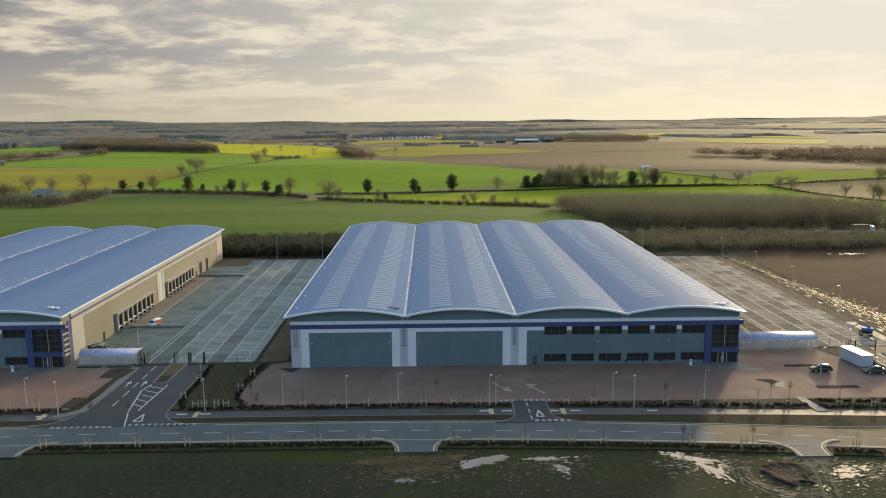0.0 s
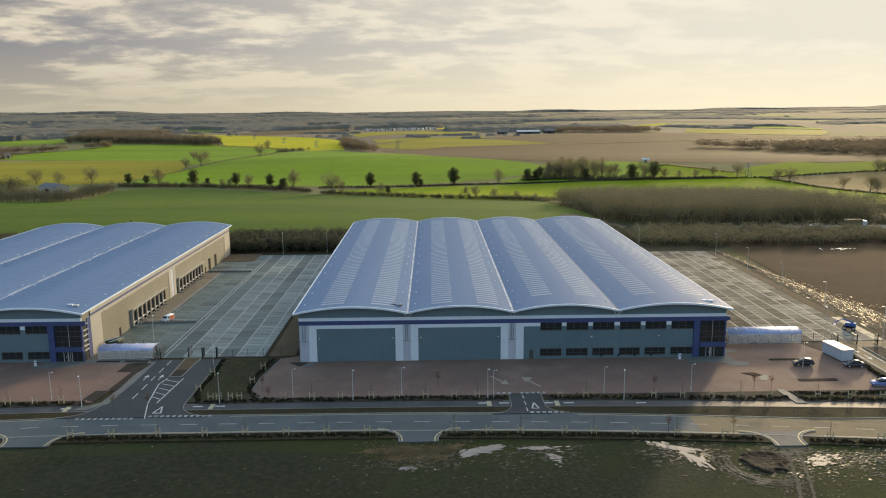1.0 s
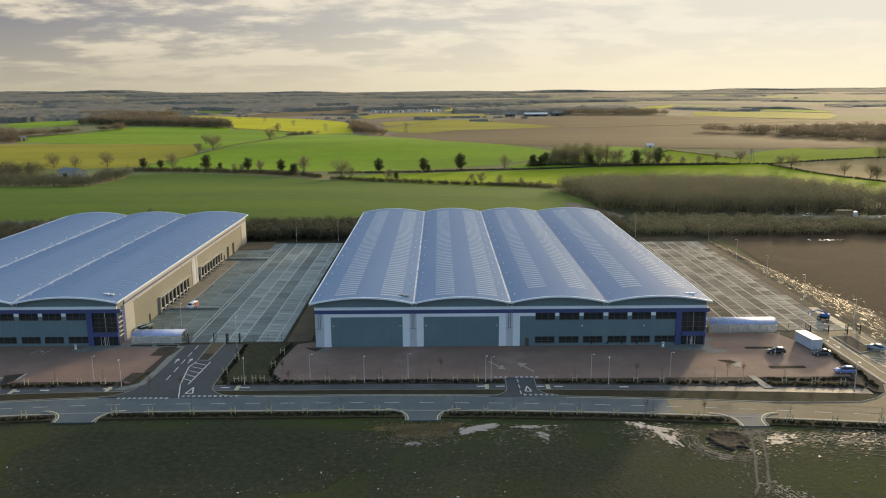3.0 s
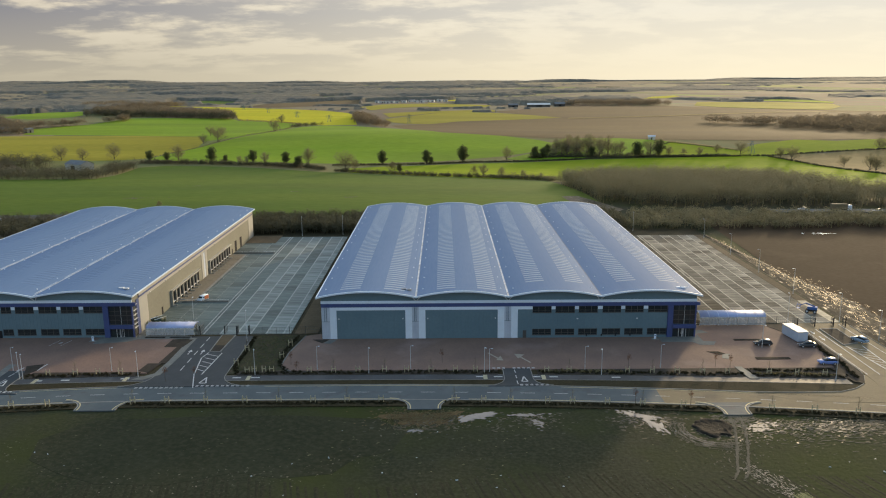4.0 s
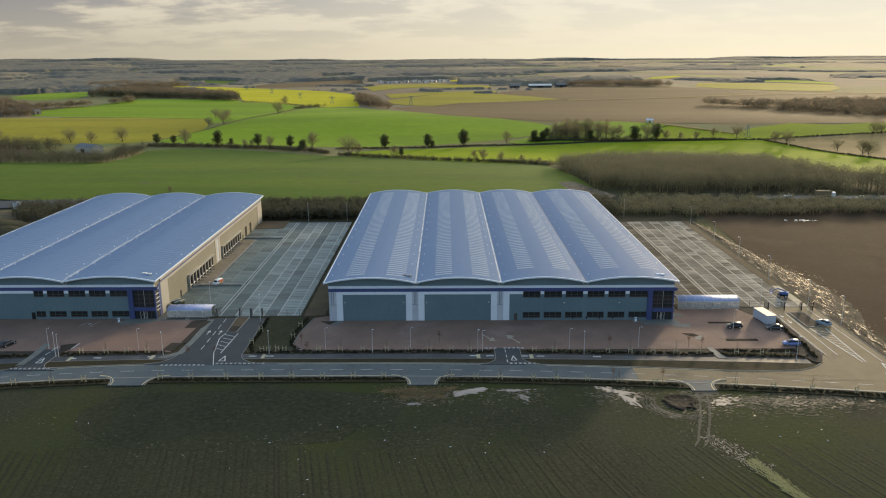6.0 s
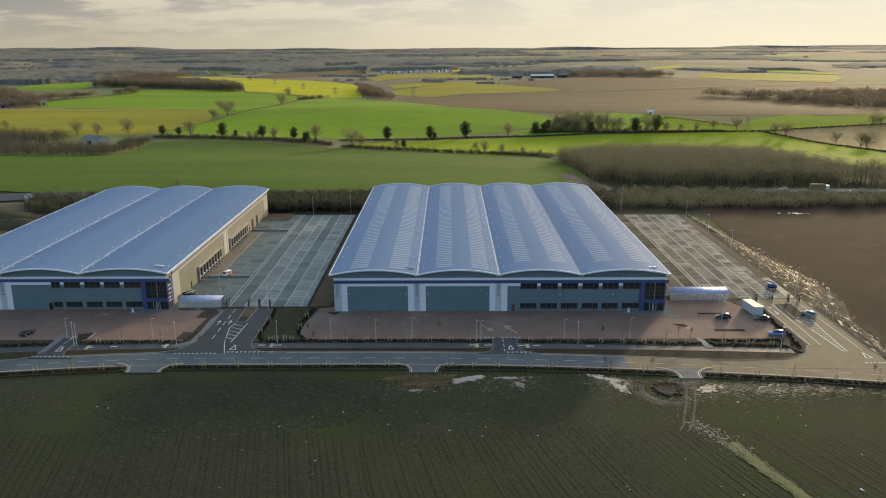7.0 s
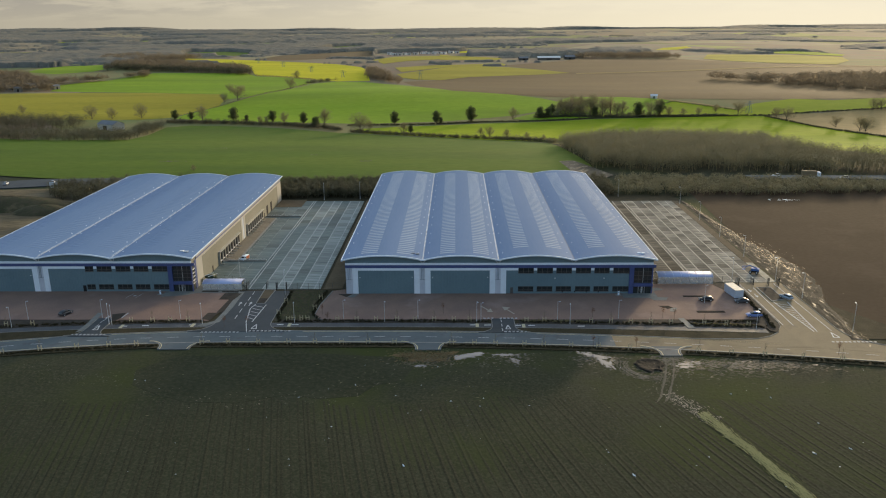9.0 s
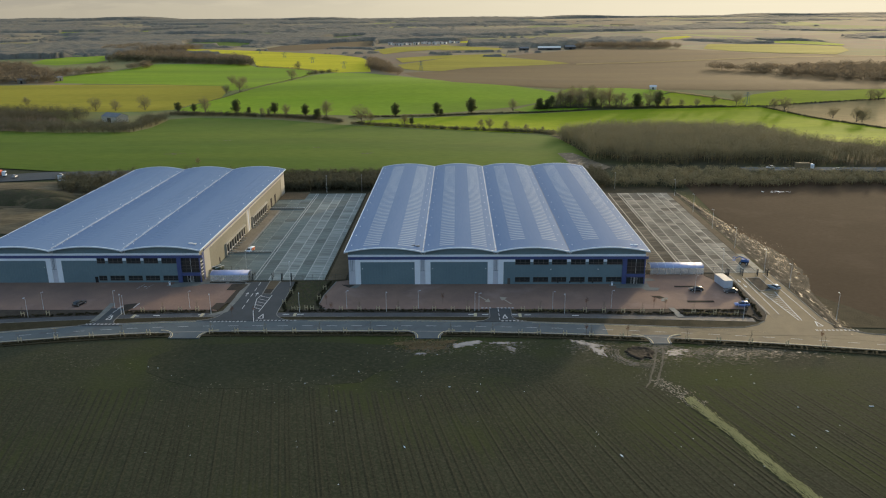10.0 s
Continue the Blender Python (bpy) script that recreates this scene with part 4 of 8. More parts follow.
# ---------------------------------------------------------------- trees, hedges and woods
def twig_mat(name, a, b, rough=0.9, thin=0.45, grain=0.5):
    """Twigs or leaves: every clump takes its own tone."""
    m = bpy.data.materials.new(name)
    m.use_nodes = True
    nt = m.node_tree
    N, L = nt.nodes.new, nt.links.new
    p = nt.nodes["Principled BSDF"]
    geo, mix, tc, no, add = N("ShaderNodeNewGeometry"), N("ShaderNodeMix"), N("ShaderNodeTexCoord"), N("ShaderNodeTexNoise"), N("ShaderNodeMath")
    mix.data_type = "RGBA"
    mix.inputs[6].default_value, mix.inputs[7].default_value = (*a, 1), (*b, 1)
    no.inputs["Scale"].default_value = 0.09
    L(tc.outputs["Object"], no.inputs["Vector"])
    add.operation = "MULTIPLY_ADD"
    add.inputs[1].default_value, add.inputs[2].default_value = 1.8, -0.65
    L(no.outputs["Fac"], add.inputs[0])
    s = N("ShaderNodeMath"); s.operation = "MULTIPLY_ADD"; s.inputs[1].default_value = grain; s.use_clamp = True
    L(geo.outputs["Random Per Island"], s.inputs[0]); L(add.outputs[0], s.inputs[2])
    L(s.outputs[0], mix.inputs[0])
    L(mix.outputs[2], p.inputs["Base Color"])
    p.inputs["Roughness"].default_value = rough
    p.inputs["Specular IOR Level"].default_value = 0.15
    # thin twigs and leaves let light from behind through
    tr, both = N("ShaderNodeBsdfTranslucent"), N("ShaderNodeMixShader")
    both.inputs[0].default_value = thin
    L(mix.outputs[2], tr.inputs["Color"])
    L(p.outputs[0], both.inputs[1]); L(tr.outputs[0], both.inputs[2])
    L(both.outputs[0], nt.nodes["Material Output"].inputs[0])
    return m


M["twig"] = twig_mat("bare brown twigs", (0.209, 0.1853, 0.1023), (0.2907, 0.2558, 0.1447), thin=0.4, grain=0.2)
M["twig_dark"] = twig_mat("dark winter scrub", (0.0984, 0.0921, 0.054), (0.1588, 0.1461, 0.0889))
M["twig_red"] = twig_mat("russet winter wood", (0.20, 0.162, 0.108), (0.285, 0.23, 0.15), thin=0.65, grain=0.25)
M["ivy"] = twig_mat("dark ivy green foliage", (0.075, 0.09, 0.038), (0.13, 0.14, 0.065))
M["rust"] = twig_mat("rust brown leaves", (0.13, 0.062, 0.034), (0.19, 0.09, 0.05))
M["shrub"] = twig_mat("low hedge planting", (0.024, 0.024, 0.0112), (0.056, 0.0464, 0.024), thin=0.15)
M["bark"] = mat("grey brown bark", (0.09, 0.07, 0.05), (0.13, 0.10, 0.075), 1.5, 0.9, bump=0.03)
RNG = np.random.default_rng(5)


def slivers(n, centre, radii, size, slim=0.4, shell=0.5, upright=0.0):
    """n thin triangles strewn through an ellipsoid, an array of (n, 3 corners, xyz)."""
    d = RNG.normal(size=(n, 3))
    d /= np.linalg.norm(d, axis=1, keepdims=True)
    r = RNG.random((n, 1)) ** shell
    p = np.array(centre) + d * r * np.array(radii)
    a = RNG.normal(size=(n, 3)) + d * 0.8 + np.array([0, 0, upright])
    a /= np.linalg.norm(a, axis=1, keepdims=True)
    b = np.cross(a, RNG.normal(size=(n, 3)))
    b /= np.linalg.norm(b, axis=1, keepdims=True) + 1e-9
    ln = size * (0.6 + 0.8 * RNG.random((n, 1)))
    return np.stack([p - a * ln * 0.5 - b * ln * slim * 0.5, p - a * ln * 0.5 + b * ln * slim * 0.5, p + a * ln * 0.5], axis=1)


def cloud_ob(name, tris, material, parent=None):
    v = np.concatenate(tris).reshape(-1, 3)
    me = bpy.data.meshes.new(name)
    n = len(v) // 3
    me.vertices.add(3 * n)
    me.vertices.foreach_set("co", v.astype(np.float32).ravel())
    me.loops.add(3 * n)
    me.loops.foreach_set("vertex_index", np.arange(3 * n, dtype=np.int32))
    me.polygons.add(n)
    me.polygons.foreach_set("loop_start", np.arange(0, 3 * n, 3, dtype=np.int32))
    me.update(calc_edges=True)
    me.materials.append(material)
    ob = new(name, me)
    if parent:
        ob.parent = parent
    return ob


def tree(kind, label, seed):
    """A tree 10 m high at the origin: tapered trunk with limbs, and a crown of many small clumps."""
    rng = random.Random(seed)
    t = thing("tree", label, "tree")
    bm = bmesh.new()
    fork = 1.1 if kind != "narrow" else 1.6
    tube(bm, (0, 0, -0.3), (0.1, 0.05, fork), 0.34, 0.24)
    clumps = []
    spread = {"round": 4.4, "oak": 5.2, "ivy": 3.2, "narrow": 2.6}[kind]
    limbs = 9
    for i in range(limbs):
        a = i * 2.4 + rng.random()
        h = fork + (i / limbs) * 4.8
        r = spread * (0.55 + 0.4 * rng.random()) * (1 - 0.35 * i / limbs)
        tip = Vector((math.cos(a) * r, math.sin(a) * r, min(9.4, h + 2.0 + rng.random() * 1.8)))
        mid = Vector((math.cos(a) * r * 0.5, math.sin(a) * r * 0.5, h + 0.6))
        tube(bm, (0.1, 0.05, h - 0.6 if h < 6 else 5.5), mid, 0.14, 0.09, 5)
        tube(bm, mid, tip, 0.09, 0.03, 5)
        clumps.append(tip)
        clumps.append(mid + Vector((0, 0, 1.2)))
    tube(bm, (0.1, 0.05, fork), (0.2, 0, 8.6), 0.2, 0.04, 6)
    clumps.append(Vector((0.2, 0, 8.7)))
    part("trunk", bm, M["bark"], t)
    tris = []
    dense = kind == "ivy"
    for c in clumps:
        tris.append(slivers(130 if dense else 70 if kind == "narrow" else 150, c, (1.9, 1.9, 1.7) if kind != "narrow" else (1.3, 1.3, 1.9), 0.6 if dense else 0.62, 0.5 if dense else 0.15, 0.5, 0.15))
    if dense:
        tris.append(slivers(420, (0.1, 0, 3.9), (1.9, 1.9, 3.6), 0.7, 0.5, 0.6))
    cloud_ob("crown", tris, M["ivy" if dense else "twig_red" if kind == "narrow" else "twig"], t)
    return t


TREES = {
    "round": tree("round", "bare rounded winter tree in a hedgerow", 1),
    "oak": tree("oak", "broad bare oak standing in the fields", 2),
    "ivy": tree("ivy", "ivy clad dark green tree in a hedgerow", 3),
    "narrow": tree("narrow", "tall slim bare tree", 4),
}
USED = set()


def plant(kind, x, y, h):
    s = h / 8.8
    m = pose(x, y, land(x, y), 0, 0, RNG.random() * 360) @ Matrix.Diagonal((s * (0.9 + 0.25 * RNG.random()), s, s, 1))
    if kind not in USED:
        USED.add(kind)
        TREES[kind].matrix_basis = m
        ob = TREES[kind]
    else:
        src = TREES[kind]
        ob = copy_thing(src, Matrix.Identity(4))
        ob.matrix_basis = m
    ob["group"] = "trees in the fields"


HEDGE_TREES = [(-227, 490, 7), (-211, 487, 6), (-200, 486, 11), (-168, 475, 10), (-156, 474, 5), (-143, 469, 5), (-136, 467, 5), (-132, 472, 8), (-119, 462, 8), (-101, 458, 8), (-87, 440, 7),
               (-82, 457, 11), (-45, 414, 12), (-39, 422, 7), (-20, 457, 9), (-9, 409, 7), (-3, 409, 5), (17, 467, 9), (21, 467, 5), (48, 479, 11), (88, 501, 9), (54, 394, 6), (61, 390, 7),
               (74, 381, 6), (89, 371, 5), (102, 366, 4)]
HEDGE_KINDS = "ivy ivy round ivy ivy round round ivy round ivy ivy round oak round ivy round ivy ivy ivy ivy oak round round round round round".split()
for kind, (x, y, h) in zip(HEDGE_KINDS, HEDGE_TREES):
    plant(kind, x, y, h * 1.2)
FIELD_TREES = [(-309, 499, 12), (-290, 499, 10), (-263, 502, 13), (-396, 536, 8), (-224, 663, 10), (-212, 666, 8), (-198, 600, 14), (-209, 587, 9), (-163, 703, 13), (-189, 873, 11)]
for x, y, h in FIELD_TREES:
    plant("oak", x, y, h)
plant("round", -115, 204, 3.5)
EAST_TREES = [(114, 511, 10), (122, 514, 9), (132, 521, 9), (141, 528, 14), (146, 527, 16), (155, 530, 14), (167, 544, 15), (177, 530, 16), (185, 533, 17), (191, 528, 13), (211, 527, 13), (223, 528, 16),
              (233, 534, 14), (272, 536, 8), (293, 551, 8), (313, 544, 12), (344, 527, 10), (351, 520, 12), (383, 487, 10), (393, 464, 13), (397, 462, 12), (454, 562, 11), (463, 563, 11), (168, 524, 9)]
EAST_TREES += [(137, 534, 14), (150, 545, 15), (160, 552, 14), (172, 552, 15), (182, 545, 13), (198, 540, 12), (128, 530, 9), (242, 534, 9), (257, 536, 7)]
EAST_KINDS = "ivy ivy round oak narrow oak oak oak narrow round ivy oak ivy round round oak round oak oak oak oak oak oak ivy round oak round oak round round ivy round round".split()
for kind, (x, y, h) in zip(EAST_KINDS, EAST_TREES):
    plant(kind, x, y, h)


def along(pts, step):
    for (x0, y0), (x1, y1) in zip(pts, pts[1:]):
        n = max(1, int(math.hypot(x1 - x0, y1 - y0) / step))
        for i in range(n):
            u = (i + RNG.random()) / n
            yield x0 + (x1 - x0) * u, y0 + (y1 - y0) * u


def hedgerow(label, pts, h, w, material="twig_dark", step=1.0, per=64, size=0.75):
    tris = []
    for x, y in along(pts, step):
        hh = h * (0.75 + 0.5 * RNG.random() ** 2)
        tris.append(slivers(per, (x + RNG.normal() * w * 0.25, y + RNG.normal() * w * 0.25, land(x, y) + hh * 0.45), (w * 0.6, w * 0.6, hh * 0.55), size, 0.5, 0.6, 0.1))
    return tagged(cloud_ob("hedgerow", tris, M[material]), label, "hedge", kind="stuff")


hedgerow("dark scrubby field hedge", [(-229, 472), (-175, 464), (-120, 450), (-77, 433), (-64, 421)], 4.4, 5.0, per=110)
hedgerow("dark field hedge with brambles", [(-52, 411), (-15, 396), (31, 382), (75, 369), (111, 357)], 3.6, 3.6, per=80)
hedgerow("low dark hedge below the hill", [(-60, 452), (-20, 457), (20, 467), (57, 483), (110, 495), (167, 516), (224, 528), (309, 536)], 1.8, 2.2)
hedgerow("thick scrub under the tall trees", [(109, 512), (140, 521), (200, 524), (236, 531), (300, 537)], 2.6, 4.0, "twig_dark", 1.0, 90)
hedgerow("bramble scrub beside the field corner", [(70, 372), (98, 362), (112, 345)], 4.5, 5.0, "twig")
hedgerow("hedge line between fields", [(-233, 513), (-206, 566), (-188, 621), (-169, 677), (-157, 812), (-143, 822)], 1.6, 1.6, "twig_red", 2.5, 16)
hedgerow("hedge below the gold pasture", [(-262, 926), (-200, 896), (-160, 858)], 2.2, 2.5, "twig_red", 2.0, 30)
hedgerow("dense scrub patch on the field corner", [(-162, 800), (-150, 825), (-132, 838)], 5, 7)
hedgerow("hedge between pasture and stubble", [(336, 535), (354, 510), (382, 456), (399, 424)], 1.8, 2.0)
hedgerow("hedge below the meadow", [(310, 538), (338, 539), (400, 554), (473, 568)], 1.8, 2.0, "twig_dark", 2.0)
hedgerow("bare hedge along the lane", [(247, 585), (262, 598), (280, 586), (317, 560)], 1.8, 2.0, "twig", 2.0)


def canopy(points, per=46, scrap=0.24):
    """Tree crowns from afar: many small leafy scraps strewn over domes. points: x, y, base, radius, height."""
    p = np.array(points)
    k = len(p)
    d = RNG.normal(size=(k, per, 3))
    d[:, :, 2] = np.abs(d[:, :, 2])
    d /= np.linalg.norm(d, axis=2, keepdims=True)
    c = p[:, None, :3] + d * np.stack([p[:, 3], p[:, 3], p[:, 4]], axis=1)[:, None, :] * (0.55 + 0.5 * RNG.random((k, per, 1)))
    n = RNG.normal(size=(k, per, 3)) * 0.2 + d * 0.35 + np.array([0.0, 0.0, 0.8])
    u = np.cross(n, RNG.normal(size=(k, per, 3)))
    u /= np.linalg.norm(u, axis=2, keepdims=True) + 1e-9
    v = np.cross(n, u)
    v /= np.linalg.norm(v, axis=2, keepdims=True) + 1e-9
    r = (p[:, 3:4, None] * scrap) * (0.6 + 0.8 * RNG.random((k, per, 1)))
    return [np.stack([c - u * r - v * r * 0.6, c + u * r - v * r * 0.6, c + v * r * 1.1], axis=2).reshape(-1, 3, 3)]


def wood(name, label, pts, spacing, h, material, per=60, size=1.6, slim=0.25, jit=0.4):
    """A block of winter woodland: many trees, each a trunk sliver and an uneven crown."""
    xs, ys = [p[0] for p in pts], [p[1] for p in pts]
    tris, crowns = [], []
    y = min(ys)
    while y < max(ys):
        x = min(xs)
        while x < max(xs):
            px, py = x + RNG.normal() * spacing * jit, y + RNG.normal() * spacing * jit
            if inside(pts, px, py):
                hh = h * (0.72 + 0.36 * RNG.random())
                z = land(px, py)
                tris.append(slivers(per // 3, (px, py, z + hh * 0.5), (spacing * 0.7, spacing * 0.7, hh * 0.46), size * 0.72, slim * 2.0, 0.5, 0.3))
                tris.append(np.array([[[px - 0.2, py, z - 0.2], [px + 0.2, py, z - 0.2], [px, py, z + hh * 0.8]], [[px, py - 0.2, z - 0.2], [px, py + 0.2, z - 0.2], [px, py, z + hh * 0.8]]]))
                crowns.append((px, py, z + hh * 0.3, spacing * (0.6 + 0.35 * RNG.random()), hh * 0.68))
            x += spacing
        y += spacing
    tris += canopy(crowns, per, 0.5 * size / spacing)
    return tagged(cloud_ob(name, tris, M[material]), label, "woodland", kind="stuff")


wood("scrub_belt", "dark belt of bare scrub behind the warehouses", [(-56, 133), (105, 138), (112, 140), (112, 172), (-56, 166)], 2.4, 6.0, "twig_dark", 120, 0.7, 0.32)
wood("scrub_belt_west", "dark scrub beside the far end of the warehouse", [(-168, 141), (-150, 128), (-124, 118), (-124, 140), (-56, 138), (-56, 168), (-120, 172), (-172, 158)], 3.0, 6.5, "twig_dark", 90, 0.75, 0.3)
wood("scrub_belt_east", "brown scrub between the dark field and the road", [(112, 140), (142, 137), (180, 138), (230, 141), (262, 140), (262, 164), (200, 170), (120, 178)], 3.2, 5.0, "twig", 90, 0.7, 0.3)
wood("east_wood", "brown bare winter wood", [(107, 321), (110, 248), (113, 206), (147, 196), (190, 196), (235, 191), (269, 188), (420, 196), (420, 216), (300, 218), (268, 227), (262, 246), (259, 282), (265, 343), (272, 372), (243, 392), (200, 394), (146, 382), (130, 346), (114, 334)], 4.6, 12, "twig", 260, 0.62, 0.3)
wood("farm_wood", "bare trees and scrub in front of a farm", [(-420, 372), (-322, 362), (-271, 351), (-222, 349), (-213, 362), (-216, 380), (-236, 392), (-246, 404), (-280, 402), (-420, 424)], 5.5, 8, "twig_dark", 130, 0.8, 0.32, 0.6)
wood("farm_wood_end", "bare trees at the end of the hedge", [(-234, 396), (-214, 380), (-218, 440), (-226, 452), (-236, 446)], 5.0, 9, "twig_dark", 130, 0.8, 0.32, 0.6)
wood("farm_wood_back", "dark evergreen scrub behind the farm", [(-445, 436), (-310, 424), (-292, 440), (-300, 470), (-364, 486), (-445, 500)], 5.5, 12, "twig_dark", 120, 0.9, 0.35)
wood("copse", "russet copse on the hillside", [(-91, 883), (-54, 818), (-39, 818), (-40, 775), (-62, 915), (-93, 1015), (-105, 1014)], 7, 12, "twig_red", 140, 1.3, 0.45)
wood("hill_wood", "long russet wood above green fields", [(-540, 1075), (-442, 1020), (-384, 1005), (-285, 955), (-279, 995), (-311, 1040), (-405, 1104), (-532, 1207), (-561, 1154)], 9, 13, "twig_red", 130, 1.7, 0.45)
wood("hill_wood_front", "dark evergreen edge of the hill wood", [(-514, 1003), (-538, 1052), (-442, 996), (-384, 982), (-274, 931), (-262, 934), (-280, 962), (-384, 1008), (-440, 1024), (-530, 1075)], 8, 12, "twig_dark", 110, 1.6, 0.5)
wood("hill_wood_upper", "russet wood higher on the slope", [(-650, 1290), (-515, 1340), (-500, 1420), (-556, 1475), (-673, 1530), (-709, 1440)], 12, 13, "twig_red", 110, 1.9, 0.45)
wood("village_wood", "dark trees round houses at a field edge", [(-532, 659), (-519, 705), (-458, 714), (-484, 789), (-444, 853), (-436, 902), (-428, 953), (-409, 912), (-448, 856), (-470, 850), (-510, 822), (-575, 890), (-615, 945), (-718, 965), (-718, 700)], 9, 11, "twig_red", 130, 1.6, 0.45)
# Lighter russet twigs stand in for haze on the next two woods.
wood("ridge_wood", "dark wood on the far rise", [(265, 1372), (360, 1340), (472, 1322), (474, 1450), (330, 1450)], 12, 13, "twig_red", 110, 2.0, 0.45)
wood("east_ridge_wood", "brown wood beyond the ploughed field", [(366, 864), (420, 798), (470, 713), (552, 645), (800, 640), (900, 860), (682, 870), (577, 875), (506, 855), (440, 850)], 12, 12, "twig_red", 110, 1.9, 0.45)
wood("lane_trees", "tall bare trees along the lane", [(132, 522), (150, 526), (172, 528), (176, 562), (160, 580), (138, 560)], 7, 10, "twig_red", 120, 0.9, 0.25)
wood("lane_scrub", "dark scrub under trees along the lane", [(108, 510), (140, 520), (200, 525), (236, 532), (236, 537), (190, 533), (140, 528), (108, 517)], 4, 5, "twig_dark", 100, 0.8, 0.3)


def far_country():
    """Distant woods and hedges out to the skyline: an uneven canopy that stands on the land wherever trees grow."""
    clear = [outline for outline in OUTLINES if max(y for _, y in outline) > 850]
    boxes_of = [(min(x for x, _ in o), max(x for x, _ in o), min(y for _, y in o), max(y for _, y in o), o) for o in clear]
    cols = 420
    bm = bmesh.new()
    last, y = None, 960.0
    while y < 4440:
        half = 0.66 * (y + 240)
        line = []
        for i in range(cols + 1):
            px = -half + 2 * half * i / cols
            px += half / cols * 0.6 * noise.noise((i * 1.7, y * 0.11, 2.0))
            py = y + 5 * noise.noise((i * 1.3, y * 0.07, 6.0))
            n = noise.noise((px / 420.0, py / 300.0, 0.3)) + 0.3 * noise.noise((px / 120.0, py / 150.0, 4.0)) + 0.14 * noise.noise((px / 30.0, py / 40.0, 1.0))
            hedge = abs(noise.noise((px / 260.0, py / 200.0, 9.0))) < 0.016
            # Woods thin out and shrink eastwards to imitate the bright haze there.
            west = 0.2 * sstep(300, -700, px)
            more = n + west - (0.12 if py < 1500 else -0.03) - 0.16 * sstep(100, 1000, px) * sstep(4000, 3000, py)
            grown = more > 0 or py > 4050 or (hedge and px < 300)
            slope = 1.0 if hedge or py > 4050 else 0.12 + 0.88 * sstep(0.0, 0.16, more)
            if py < 1090 + 160 * noise.noise((px / 200.0, 0, 7.0)) and px < 0:
                grown = False
            if y == 960.0 or i in (0, cols) or (-150 < px < 60 and 1430 < py < 1660):
                grown = False
            if grown and any(a < px < b and c < py < d and inside(o, px, py) for a, b, c, d, o in boxes_of):
                grown = False
            h = 0.0
            if grown:
                h = (4.5 if hedge and n < 0 else 10.0) * (0.82 + 0.28 * noise.noise((px / 17.0, py / 22.0, 3.0)) + 0.22 * noise.noise((px / 70.0, py / 90.0, 5.0))) * slope * (1 - 0.45 * sstep(200, 900, px))
                if py > 3900:
                    h += 26 * max(0.0, noise.noise((px / 520.0, 3.0, 8.0)))
            line.append(bm.verts.new((px, py, land(px, py) + (h if grown else -3.0))))
        if last:
            for k in range(cols):
                q = (last[k], last[k + 1], line[k + 1], line[k])
                if sum(v.co.z > land(v.co.x, v.co.y) for v in q) > 0:
                    bm.faces.new(q).smooth = True
        last = line
        y += 8 + (y - 960) * 0.006
    for v in [v for v in bm.verts if not v.link_faces]:
        bm.verts.remove(v)
    tagged(mesh_ob("distant_woods", bm, M["canopy"]), "distant patchwork of bare woods and hedges", "woodland", kind="stuff")


# Its sheen stands in for haze over the distant trees.
M["canopy"] = mat("grey brown bare canopy", (0.1026, 0.1015, 0.0886), (0.159, 0.1404, 0.1026), 0.004, 0.95, bump=2.5, bump_scale=0.09, fine=(0.2052, 0.189, 0.1458), fine_scale=0.07, fine_amount=0.5, spots=(0.08, 0.0864, 0.0832), spot_scale=0.012, spec=0.05, sheen=0.04)
far_country()


